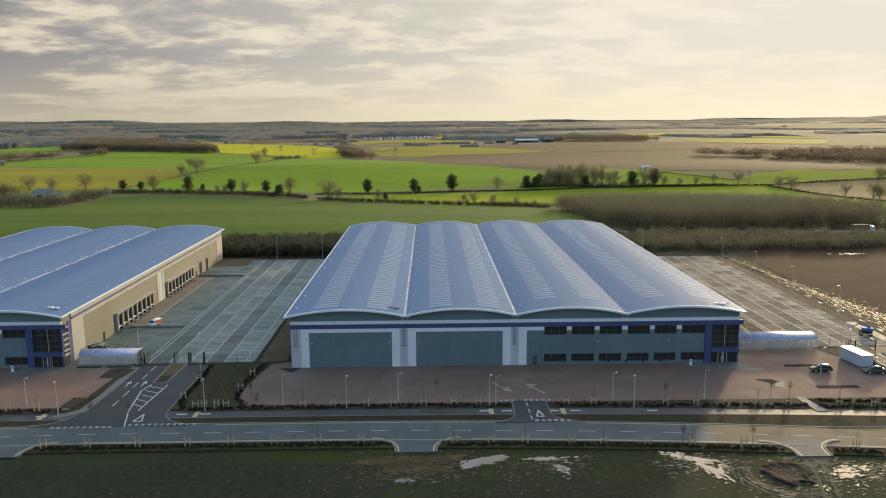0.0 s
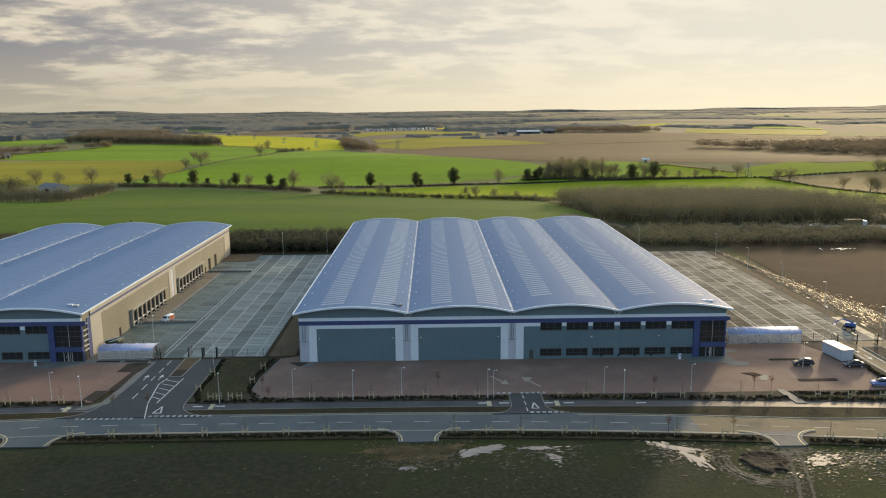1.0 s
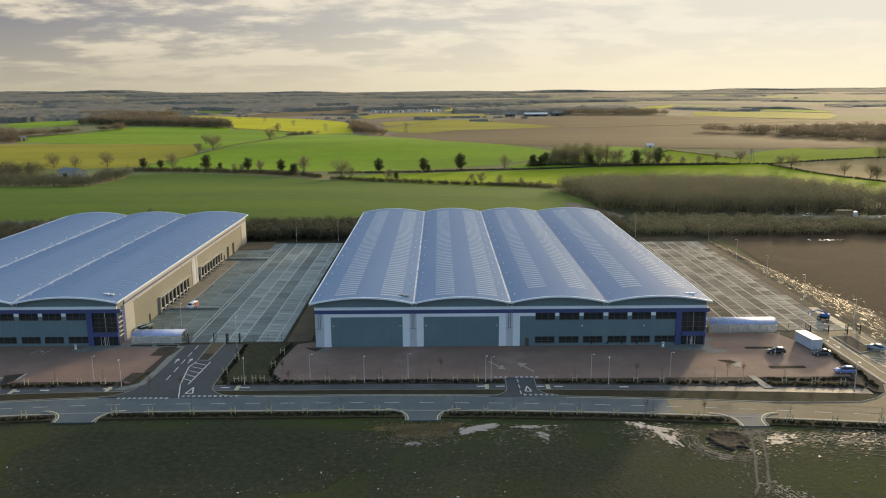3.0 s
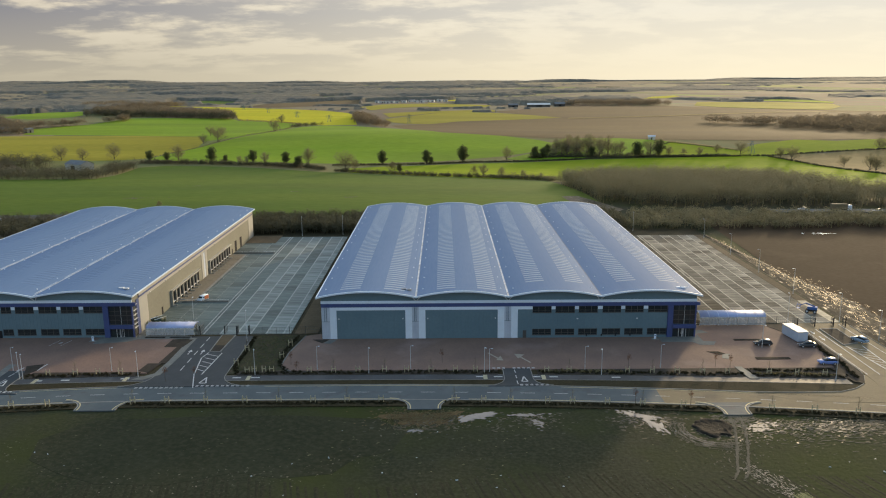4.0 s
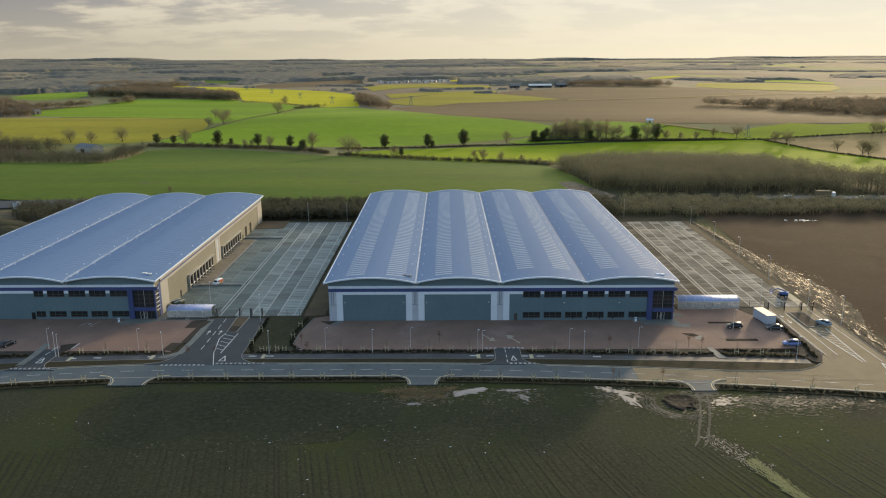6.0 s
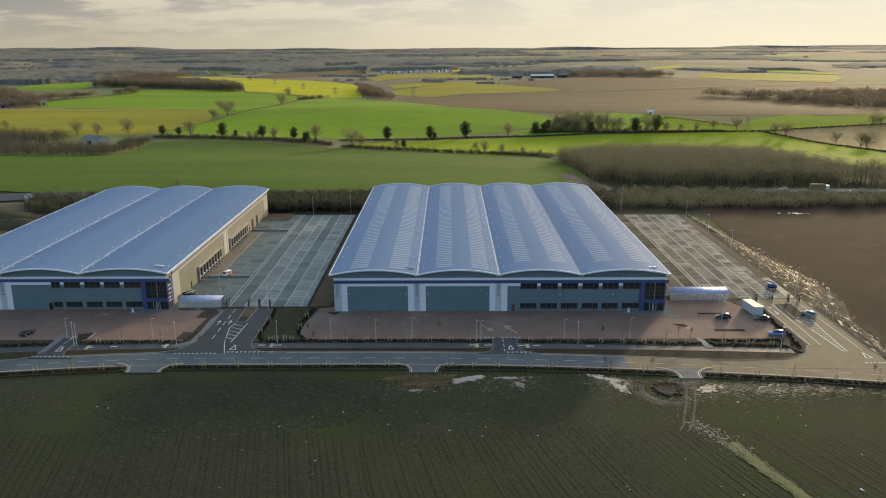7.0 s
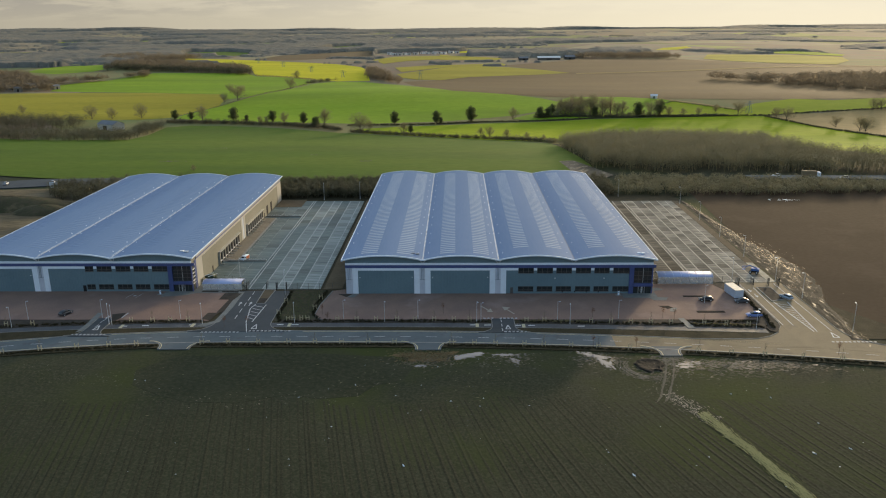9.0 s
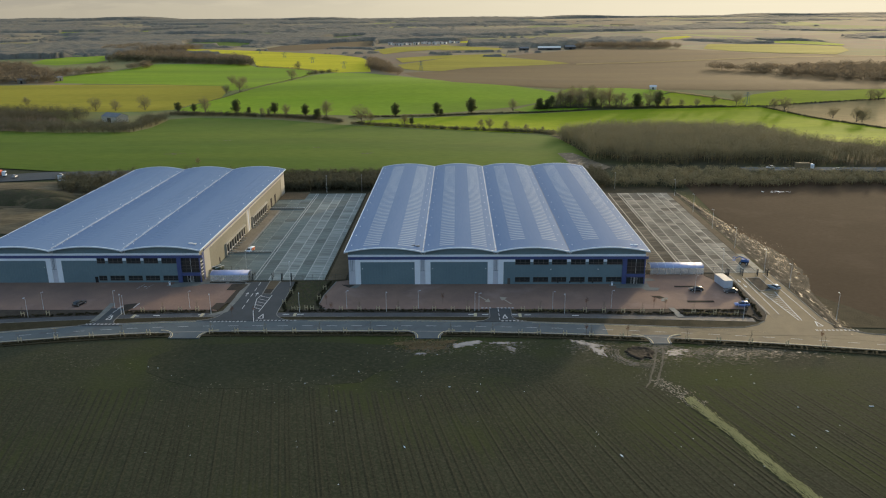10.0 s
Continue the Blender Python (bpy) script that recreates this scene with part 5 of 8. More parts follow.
# ---------------------------------------------------------------- loading docks on the west warehouse's sunny side
def dock_side(wh, x):
    part("pier", boxes((x, x + 0.14, 6.7, 12.4, 0, 9.4)), M["cream"], wh, "white corner cladding in a sunlit cream tone")
    part("pier", boxes((x, x + 0.16, 59.6, 61.6, 0, 9.4)), M["cream"], wh)
    part("pier", boxes((x, x + 0.10, 61.6, 63.6, 0, 9.4)), M["silver"], wh)
    part("pier", boxes((x, x + 0.16, 63.6, 65.6, 0, 9.4)), M["cream"], wh)
    part("pier", boxes((x, x + 0.16, 122.0, 129.4, 0, 9.4)), M["cream"], wh)
    part("white_band", boxes((x, x + 0.2, 6.7, 129.4, 9.95, 10.9)), M["cream"], wh)
    part("blue_band", boxes((x, x + 0.18, 6.7, 129.4, 9.4, 9.95)), M["blue"], wh)
    part("panel", boxes((x, x + 0.13, 12.4, 122.0, 8.6, 9.4)), M["cream"], wh)
    part("cladding", boxes((x, x + 0.06, 12.4, 59.6, 0.0, 8.6)), M["clad_side"], wh, "side cladding in a sunlit olive tone")
    part("cladding", boxes((x, x + 0.06, 65.6, 122.0, 0.0, 8.6)), M["clad_side"], wh, "side cladding in a sunlit olive tone")
    for y0, n in ((30.0, 8), (67.3, 8)):
        part("dock_canopy", boxes((x + 0.06, x + 0.9, y0 - 0.4, y0 + n * 3.2 + 0.2, 4.55, 4.8)), M["cream"], wh, "cream canopy strip over the docks")
        for i in range(n):
            y = y0 + i * 3.2
            d = part("loading_dock", boxes((x + 0.06, x + 0.45, y, y + 0.45, 0.9, 4.5), (x + 0.06, x + 0.45, y + 2.35, y + 2.8, 0.9, 4.5), (x + 0.06, x + 0.45, y + 0.45, y + 2.35, 3.9, 4.5)), M["frame"], wh, "dark rubber dock shelter")
            part("dock_post", boxes((x + 0.06, x + 0.7, y - 0.42, y - 0.04, 0.1, 4.54)), M["cream"], d, "pale post between docks in a sunlit cream tone")
            part("door", boxes((x + 0.06, x + 0.14, y + 0.45, y + 2.35, 1.2, 3.9)), M["frame"], d)
            part("leveller", boxes((x + 0.06, x + 0.5, y + 0.35, y + 2.45, 0.95, 1.2)), M["steel"], d)
            for k in (0.1, 2.4):
                part("bumper", boxes((x + 0.06, x + 0.4, y + k, y + k + 0.3, 0.35, 0.95)), M["dark"], d)
            part("guide_rail", boxes((x + 0.6, x + 1.9, y - 0.28, y - 0.08, 0.1, 0.45), bevel=0.03), M["cream"], d)
    for y, w in ((100.3, 2.6), (107.8, 2.6)):
        part("door", boxes((x + 0.06, x + 0.12, y, y + w, 0, 4.2)), M["dark"], wh, "tall dark level access door")
    for y in (22.0, 96.0, 66.2):
        part("door", boxes((x + 0.06, x + 0.11, y, y + 1.0, 0, 2.1)), M["dark"], wh, "dark personnel door")
    for i in range(9):
        part("wall_light", boxes((x + 0.13, x + 0.4, 14 + i * 12.0, 14.5 + i * 12.0, 8.75, 8.95)), M["steel"], wh)


dock_side(west, wxr)


def roof_fittings(wh, edges, y0, y1, vent_x, vent):
    """Smoke vents at the front end and small safety anchors along the valleys."""
    v = part("smoke_vent", boxes((vent_x - 1.1, vent_x + 0.2, y0 + 4.3, y0 + 5.2, 0, 0.35), (vent_x + 0.5, vent_x + 1.6, y0 + 4.0, y0 + 4.8, 0, 0.28), bevel=0.04), M[vent], wh, "small grey roof vent unit")
    v.location.z = vault(vent_x, edges) - 0.05
    a = None
    for x in [e for e in edges]:
        for side in (-1.6, 1.6):
            px = x + side
            if not edges[0] < px < edges[-1]:
                continue
            for j in range(12):
                if a is None:
                    bm = tube(bmesh.new(), (0, 0, -0.05), (0, 0, 0.22), 0.2, 0.08, 8)
                    ob = part("roof_anchor", bm, M["white_metal"], wh)
                    a = ob.data
                else:
                    ob = new("roof_anchor", a)
                    ob.parent = wh
                ob.location = (px, y0 + 6 + j * (y1 - y0 - 12) / 11, vault(px, edges))


roof_fittings(main, MAIN_EDGES, -1.3, 135.5, 21.2, "vent_grey")
roof_fittings(west, WEST_EDGES, 1.0, 131.0, -52.0, "steel")
# Broken pale strips added to draw the sun glint along the west valleys.
for v, length, gap in ((-97.0, 17.0, 1.2), (-73.4, 9.0, 4.0)):
    g = 2.5
    while g < 118:
        n = length * (0.6 + 0.7 * RNG.random())
        part("valley_capping", boxes((v - 0.48, v - 0.4, g + 1, min(g + n, 128) + 1, vault(v - 0.45, WEST_EDGES) - 0.05, vault(v - 0.45, WEST_EDGES) + 0.05)), M["silver"], west, "pale strip added for the sun glint along the valley")
        g += n + gap * RNG.random() * 1.6
vent = part("smoke_vent", boxes((-1.2, -0.2, -0.4, 0.5, 0, 0.35), (0.1, 1.2, -0.5, 0.3, 0, 0.3), bevel=0.04), M["white_metal"], main, "small white roof vent unit")
vent.location = (91.4, 2.6, vault(91.4, MAIN_EDGES) - 0.05)
part("wall_door", boxes((51.0, 51.9, mfy - 0.06, mfy + 0.02, 0.05, 2.1)), M["frame"], main, "grey side door in the front")
part("wall_door", boxes((wo + 60.1, wo + 61.1, wfy - 0.06, wfy + 0.02, 0.05, 2.1)), M["dark"], west, "dark side door in the front")
for x in (67.2, 71.0, 74.6, 78.3):
    part("wall_box", boxes((x - 0.15, x + 0.15, mfy - 0.2, mfy, 0.5, 1.0)), M["dark"], main)
for x in (64.8, 79.9):
    part("wall_light", boxes((x - 0.2, x + 0.2, mfy - 0.22, mfy - 0.04, 5.0, 5.25)), M["steel"], main)


# ---------------------------------------------------------------- lamp posts
def lamp_post(h, head=0.9):
    t = thing("street_lamp", "slim galvanised street lamp with a flat head", "street lamp", "street lamps")
    bm = tube(bmesh.new(), (0, 0, -0.1), (0, 0, 1.1), 0.085, 0.085, 8)
    tube(bm, (0, 0, 1.1), (0, 0, h), 0.06, 0.04, 8)
    part("pole", bm, M["steel"], t)
    bm = tube(bmesh.new(), (0, 0, h - 0.08), (0, -0.45, h + 0.02), 0.03, 0.03, 6)
    part("bracket", bm, M["steel"], t)
    part("lamp_head", boxes((-0.12, 0.12, -0.4 - head * 0.6, -0.4, h - 0.02, h + 0.07), bevel=0.02), M["white_metal"], t, "pale flat lamp head")
    return t


ROAD_LAMP, PARK_LAMP, YARD_LAMP = lamp_post(6.3), lamp_post(5.6, 0.5), lamp_post(8.0, 0.8)
ROAD_LAMP.matrix_basis, PARK_LAMP.matrix_basis, YARD_LAMP.matrix_basis = pose(14.0, -23.4, 0.05, rz=25), pose(2.0, -20.9, 0.1, rz=90), pose(136.8, 119.5, 0, rz=-90)
for x, y, r in ((40.0, -23.8, 20), (66.0, -25.2, -20), (-11.5, -24.0, 20), (116.2, -29.2, 10), (-63.9, -24.9, 30), (-37.5, -24.6, 15), (-90.2, -27.6, 0)):
    copy_thing(ROAD_LAMP, pose(x, y, 0.05, rz=r))
for x, y, r in ((23.3, -20.8, 90), (41.2, -23.0, 90), (62.9, -21.9, 90), (80.3, -21.0, 90), (108.6, -8.3, 90), (-63.0, -25.2, 200), (-88.8, -21.5, 90), (-45.0, -20.8, 90), (-67.9, -20.2, 90)):
    copy_thing(PARK_LAMP, pose(x, y, 0.05, rz=r))
for x, y, r in ((136.8, 90, -90), (136.8, 64, -90), (136.8, 38, -90), (137.5, 11.5, -90), (139.5, -4.0, -90), (142, -30, 180), (-28.4, 130.4, 180), (-11.5, 132, 180), (112, 136, 180), (123.4, 11.2, 180), (-36.2, 11.0, 180), (-19.0, -1.0, 180)):
    copy_thing(YARD_LAMP, pose(x, y, 0, rz=r))


# ---------------------------------------------------------------- planting beds, saplings and stakes
def bed(name, pts, label, z=0.16, material="mulch"):
    return setting(name, prism(pts, -0.1, z), M[material], label, "planting bed")


def low_hedge(label, pts, h=0.75, w=1.1, z=0.12, material="shrub"):
    tris = []
    for x, y in along(pts, 0.28):
        hh = h * (0.75 + 0.4 * RNG.random())
        tris.append(slivers(40, (x + RNG.uniform(-0.5, 0.5) * w, y + RNG.uniform(-0.5, 0.5) * w, z + hh * 0.45), (0.4, 0.4, hh * 0.55), 0.32, 0.3, 0.6, 0.6))
    return tagged(cloud_ob("hedge_planting", tris, M[material]), label, "hedge", kind="stuff")


for i, (a, b) in enumerate(((-15.5, 43.0), (52.0, 97.2), (99.8, 119.5), (-62.4, -38.0), (-130.0, -70.6))):
    bed("planting_bed_%d" % (i + 1), strip_outline(a, b, lambda x: path_y(x) + 1.4, lambda x: max(path_y(x) + 3.6, -21.75), 14), "dark mulched bed beside the footpath")
    low_hedge("low dark hedge of young shrubs in mulch", [(a + (b - a) * k / 8, path_y(a + (b - a) * k / 8) + 2.7) for k in range(9)], 0.42, 1.7)
for a, b in ((-34.5, 22.5), (31.5, 84.5), (93.0, 145.0), (-130.0, -45.0)):
    low_hedge("young hedge on the muddy verge", [(a + (b - a) * k / 8, road_y(a + (b - a) * k / 8) - 5.6) for k in range(9)], 0.28, 1.2, 0.05)
setting("rough_bed", prism([(-20.2, -19.5), (-18.5, -23.2), (-4.6, -21.6), (-6.9, -18), (-7.6, -11), (-5.8, 3.2), (-9.5, 3.4), (-17.5, 3)], -0.1, 0.05), M["rough_soil"], "rough mottled soil and weeds beside the access road", "verge")
low_hedge("dark shrubs edging the car park", [(-4.8, -21.5), (-7.2, -18), (-8, -11), (-6.5, 2.5)], 0.18, 0.8)
low_hedge("dark shrubs edging the access road", [(-17.6, 2), (-17.3, -10), (-17.4, -19), (-15.8, -23)], 0.18, 0.8)
M["straw_stem"] = twig_mat("straw coloured winter stems", (0.15, 0.13, 0.065), (0.27, 0.235, 0.13))
low_hedge("straw coloured bed of winter stems", [(53, -22.9), (62, -23.3), (71, -23.9)], 0.5, 1.3, 0.12, "straw_stem")
low_hedge("thin straw coloured stems in the bed", [(100.5, -25.3), (117, -26.2)], 0.45, 1.2, 0.12, "straw_stem")
bed("planting_bed_7", [(-38.6, -5.2), (-38.3, 0.3), (-32.9, 0.2), (-33.8, -5.3)], "dark soil bed in the car park corner", 0.14)
bed("planting_bed_8", [(-38.9, -21.0), (-38.4, -16.4), (-35.3, -16.4), (-36.2, -22.2)], "dark soil bed in the car park corner", 0.14)
bed("planting_bed_16", [(-35.4, -5.3), (-34.05, -5.3), (-34.05, -12), (-34.3, -16.4), (-36.0, -16.4)], "dark soil edging the west car park", 0.14)
bed("planting_bed_17", [(-46.0, 1.5), (-46.0, 2.3), (-40.8, 2.3), (-40.8, 1.5)], "dark soil strip in front of the shelter", 0.16, "bed_soil")
bed("planting_bed_18", [(-39.6, 1.5), (-39.6, 2.3), (-34.4, 2.3), (-34.4, 1.5)], "dark soil strip in front of the shelter", 0.16, "bed_soil")
bed("planting_bed_9", [(103.8, -2.2), (112.8, -2.2), (112.8, -3.3), (103.8, -3.3)], "narrow soil bed between parking bays", 0.17, "bed_soil")
bed("planting_bed_10", [(104.2, -15.1), (112.2, -15.1), (112.2, -16.4), (104.2, -16.4)], "narrow soil bed between parking bays", 0.17, "bed_soil")
bed("planting_bed_11", [(94.2, -11.0), (97.0, -11.0), (98.2, -12.6), (96.4, -13.2)], "small dark bed in the paving", 0.17, "bed_soil")
bed("planting_bed_12", [(115.9, 9.4), (123.3, 9.2), (124.3, 3), (124.2, -8), (124.0, -26.0), (121.6, -31.0), (119.8, -30.0), (119.2, -24.0), (121.0, -14), (122.6, -9), (122.6, 1.5), (118.4, 2.5)], "dark soil bed along the access road", 0.15)
bed("planting_bed_13", [(-66.2, -17.6), (-62.6, -16.4), (-62.4, -20.3), (-63.9, -24.2), (-64.6, -21.5)], "dark soil bed at the car park entrance", 0.14)
low_hedge("dark shrubs filling the bed", [(100.2, -22.9), (110, -23.4), (119, -23.6)], 0.4, 1.6)
low_hedge("dark shrubs along the access road", [(122.8, 4), (122.0, -13), (122.6, -20), (121.5, -28)], 0.5, 1.1)
low_hedge("evergreen shrubs at the warehouse corner", [(-48.2, 9.5), (-47.6, 10.6)], 2.0, 1.2, 0.1, "ivy")
setting("soil_strip", prism([(-8.0, 4.2), (-2.0, 4.6), (-2.2, 136), (-8.0, 130)], -0.1, 0.06), M["soil_brown"], "brown soil strip beside the warehouse", "verge")
setting("soil_strip_east", boxes((134.9, 138.9, 10.5, 126.0, -0.1, 0.03)), M["rough_soil"], "bare brown soil strip beside the east yard", "verge")


def tree_stakes():
    t = thing("tree_stakes", "pair of pale wooden tree stakes with a crossbar", "tree stakes", "tree stakes")
    for x in (-0.45, 0.45):
        part("stake", boxes((x - 0.07, x + 0.07, -0.07, 0.07, -0.1, 1.6), bevel=0.015), M["wood"], t)
    part("crossbar", boxes((-0.6, 0.6, -0.11, -0.07, 0.95, 1.12)), M["wood"], t)
    return t


def sapling(leafy):
    t = thing("sapling", "young tree with rust brown leaves tied to stakes" if leafy else "thin bare young street tree", "young tree", "saplings")
    bm = tube(bmesh.new(), (0, 0, -0.1), (0.02, 0.03, 3.6), 0.045, 0.012, 6)
    part("stem", bm, M["bark"], t)
    for i in range(7):
        a, h = i * 2.4, 1.5 + i * 0.26
        part("branch", tube(bmesh.new(), (0.02, 0, h), (math.cos(a) * 0.55, math.sin(a) * 0.55, h + 0.75), 0.014, 0.006, 4), M["bark"], t)
    cloud_ob("foliage", [slivers(70 if leafy else 60, (0, 0, 2.5), (0.65, 0.65, 1.0), 0.22, 0.6 if leafy else 0.12, 0.6, 0.5)], M["rust" if leafy else "twig"], t)
    return t


STAKES, BARE, LEAFY = tree_stakes(), sapling(False), sapling(True)
STAKES.matrix_basis, BARE.matrix_basis, LEAFY.matrix_basis = pose(-8.0, -22.7, 0.15), pose(-8.0, -22.6, 0.15), pose(-4.6, -17.8, 0.1)
spots = [(x, path_y(x) + 2.7) for x in (-13.5, 0.5, 6, 11.5, 17.5, 22.5, 28, 33.5, 38, 54, 59, 72, 77.5, 83, 88.5, 94, 103, 109, 115, -58, -52, -47, -42, -85, -92, -99)]
spots += [(-7.6, -13.5), (-7.2, -5), (-17.1, -8.5), (-17.4, -17.5), (-12, -22.6), (-9.8, -22.5)]
spots += [(x, road_y(x) - 5.4) for x in (-33, -26, -18, -10, -3, 4, 11, 18, 33, 39, 44.5, 52, 57, 64, 71, 79, 96, 104, 112, 121, 130, -50, -57, -65, -74, -83)]
for i, (x, y) in enumerate(spots):
    copy_thing(STAKES, pose(x, y, 0.1, rz=RNG.normal() * 12))
    if i % 2 == 0:
        copy_thing(BARE, pose(x, y + 0.05, 0.1, rz=RNG.random() * 360))
for x, y in ((30.5, -17.2), (-2, -24.4), (69.8, -40.6), (80.8, -41.3), (73, -21.0), (93, -20.5), (131.0, -45.2), (148.5, -46.8), (-24.0, -27.0), (-30.5, -27.2), (96, -21.5)):
    copy_thing(LEAFY, pose(x, y, 0.1, rz=RNG.random() * 360))


# ---------------------------------------------------------------- road markings
def marks(name, label, rects, material="paint_white", z=0.012, base=0.0):
    """Painted marks: quads given as four corners each."""
    bm = bmesh.new()
    for q in rects:
        v = [bm.verts.new((x, y, base + z)) for x, y in q]
        f = bm.faces.new(v)
        f.normal_update()
        if f.normal.z < 0:
            f.normal_flip()
    return setting(name, bm, M[material], label, "road marking")


def dash(x0, y0, x1, y1, w):
    d = Vector((x1 - x0, y1 - y0)).normalized()
    n = Vector((-d.y, d.x)) * w / 2
    return [(x0 - n.x, y0 - n.y), (x1 - n.x, y1 - n.y), (x1 + n.x, y1 + n.y), (x0 + n.x, y0 + n.y)]


marks("centre_line", "white dashed centre line on the road", [dash(x, road_y(x), x + 3.0, road_y(x + 3.0), 0.13) for x in range(-128, 200, 7)])
for sgn, nm in ((1, "far"), (-1, "near")):
    marks("edge_line_" + nm, "pale yellow line along the kerb", [dash(x, road_y(x) + sgn * 3.45, x + 4, road_y(x + 4) + sgn * 3.45, 0.14) for x in range(-128, 200, 4)
          if not any(a < x < b for a, b in (((40, 54), (-42, -10), (-79, -61), (116, 147)) if sgn > 0 else ((18, 34), (-49, -31), (81, 95))))], "paint_yellow")


def giveway(x0, x1, y, base):
    n = int((x1 - x0) / 1.1)
    return [dash(x0 + i * 1.1, y + k * 0.45, x0 + i * 1.1 + 0.65, y + k * 0.45, 0.24) for i in range(n) for k in (0, 1)]


def arrow(x, y, s, up=True, w=1.0):
    k = 1 if up else -1
    return [dash(x, y - k * 1.6 * s, x, y + k * 0.4 * s, 0.22 * w), [(x - 0.55 * w, y + k * 0.3 * s), (x + 0.55 * w, y + k * 0.3 * s), (x + 0.02, y + k * 1.7 * s), (x - 0.02, y + k * 1.7 * s)]]


def triangle(x, y, w, h):
    p = [(x - w / 2, y + h), (x + w / 2, y + h), (x, y)]
    p = [(x - w / 2, y), (x + w / 2, y), (x, y + h)]
    return [dash(*p[0], *p[1], 0.3), dash(*p[1], *p[2], 0.3), dash(*p[2], *p[0], 0.3)]


B = 0.105
marks("marking_west", "white lane, hatching and arrow marks", giveway(-23.0, -10.5, -30.2, 0) + giveway(-36, -25, -31.0, 0) + arrow(-31.0, -9.0, 1.0) + arrow(-27.9, -9.0, 1.0)
      + triangle(-22.0, -28.4, 1.5, 3.2) + [dash(-29.3, 2.0 - i * 5, -29.3, -1.0 - i * 5, 0.2) for i in range(5)]
      + [dash(-25.4, -23.4, -26.9, -13.0, 0.25), dash(-26.9, -13.0, -26.2, -9.4, 0.25), dash(-22.9, -9.8, -23.7, -23.4, 0.25), dash(-25.4, -23.4, -23.3, -31, 0.22)]
      + [dash(-26.3 + 0.25 * i * 0.5, -10.5 - i * 2.4, -23.1 - 0.1 * i, -12.0 - i * 2.4, 0.22) for i in range(5)], base=B)
marks("marking_entrance", "white give way marks at the entrance", giveway(42.0, 45.8, -20.9, 0) + giveway(46.6, 52.5, -20.9, 0) + giveway(47.4, 55, -30.7, 0) + triangle(48.6, -28.6, 1.3, 2.8)
      + [dash(47.0, -30 + i * 3.2, 46.9, -28.2 + i * 3.2, 0.2) for i in range(3)], base=B)
marks("marking_park", "faded pale arrows on the paving", [dash(41.5, -10.8, 44.0, -15.0, 0.45), [(44.4, -12.9), (43.2, -15.6), (44.9, -16.0), (44.9, -15.9)], dash(51.1, -17.4, 48.9, -13.4, 0.45), [(47.8, -11.6), (50.2, -12.2), (48.5, -14.6), (48.4, -14.5)]], "faded", base=B)
marks("marking_far_west", "white give way marks at the west entrance", giveway(-71, -61, -32.8, 0) + triangle(-66.0, -29.2, 1.4, 3.0) + [dash(-66.9, -27.5 + i * 3.4, -66.6, -25.5 + i * 3.4, 0.2) for i in range(3)], base=B)
marks("marking_east", "white hatching and lane marks", arrow(126.3, -2, 1.0, False) + arrow(126.0, 2.5, 0.8, False) + giveway(133, 146, -37.6, 0) + triangle(135.6, -34.5, 1.6, 3.4)
      + [dash(129.4, -7.6, 131.4, -30.4, 0.24), dash(133.5, -7.6, 132.2, -30.4, 0.24), dash(128.0, 5, 127.6, -26, 0.2)] + [dash(129.7 + i * 0.17, -9 - i * 2.1, 133.3 - i * 0.13, -11 - i * 2.1, 0.2) for i in range(9)]
      + [dash(136.0, 9, 136.3, -30, 0.16), dash(124.9, 8, 124.9, -26, 0.16)], base=B)
marks("path_marks", "white cycle marks on the footpath", [dash(x, path_y(x) + 0.2, x + 1.9, path_y(x) + 0.2, 0.5) for x in (38.0, 42.0, 50.4, 54.3, -16.2, -12, -41, -54, -60, 68)], base=0.09)
marks("tactile_strip", "buff tactile paving strip across the path", [dash(x, path_y(x) - 1.25, x, path_y(x) + 1.25, 0.9) for x in (40.1, 53.0, -12.6, -59.6, -39.8)], "wood", base=0.092)
marks("bay_marks", "white parking bay lines on the paving", [dash(-67.9, -3.8, -66.9, 0.3, 0.12), dash(-65.0, -3.8, -64.0, 0.3, 0.12), dash(-66.2, -2.2, -65.6, -1.4, 0.5), dash(-62.3, -20.4, -61.9, -16.4, 0.3), dash(-66.6, -21.6, -66.2, -18.5, 0.25)], base=B)


def kerb_curve(name, pts, w=0.16, z=0.13, material="kerb"):
    bm = bmesh.new()
    for (x0, y0), (x1, y1) in zip(pts, pts[1:]):
        q = dash(x0, y0, x1, y1, w)
        lo = [bm.verts.new((x, y, -0.1)) for x, y in q]
        hi = [bm.verts.new((x, y, z)) for x, y in q]
        bm.faces.new(hi)
        for k in range(4):
            bm.faces.new((lo[k], lo[(k + 1) % 4], hi[(k + 1) % 4], hi[k]))
    bmesh.ops.recalc_face_normals(bm, faces=bm.faces[:])
    return setting(name, bm, M[material], "pale kerb and line round a junction corner", "kerb")


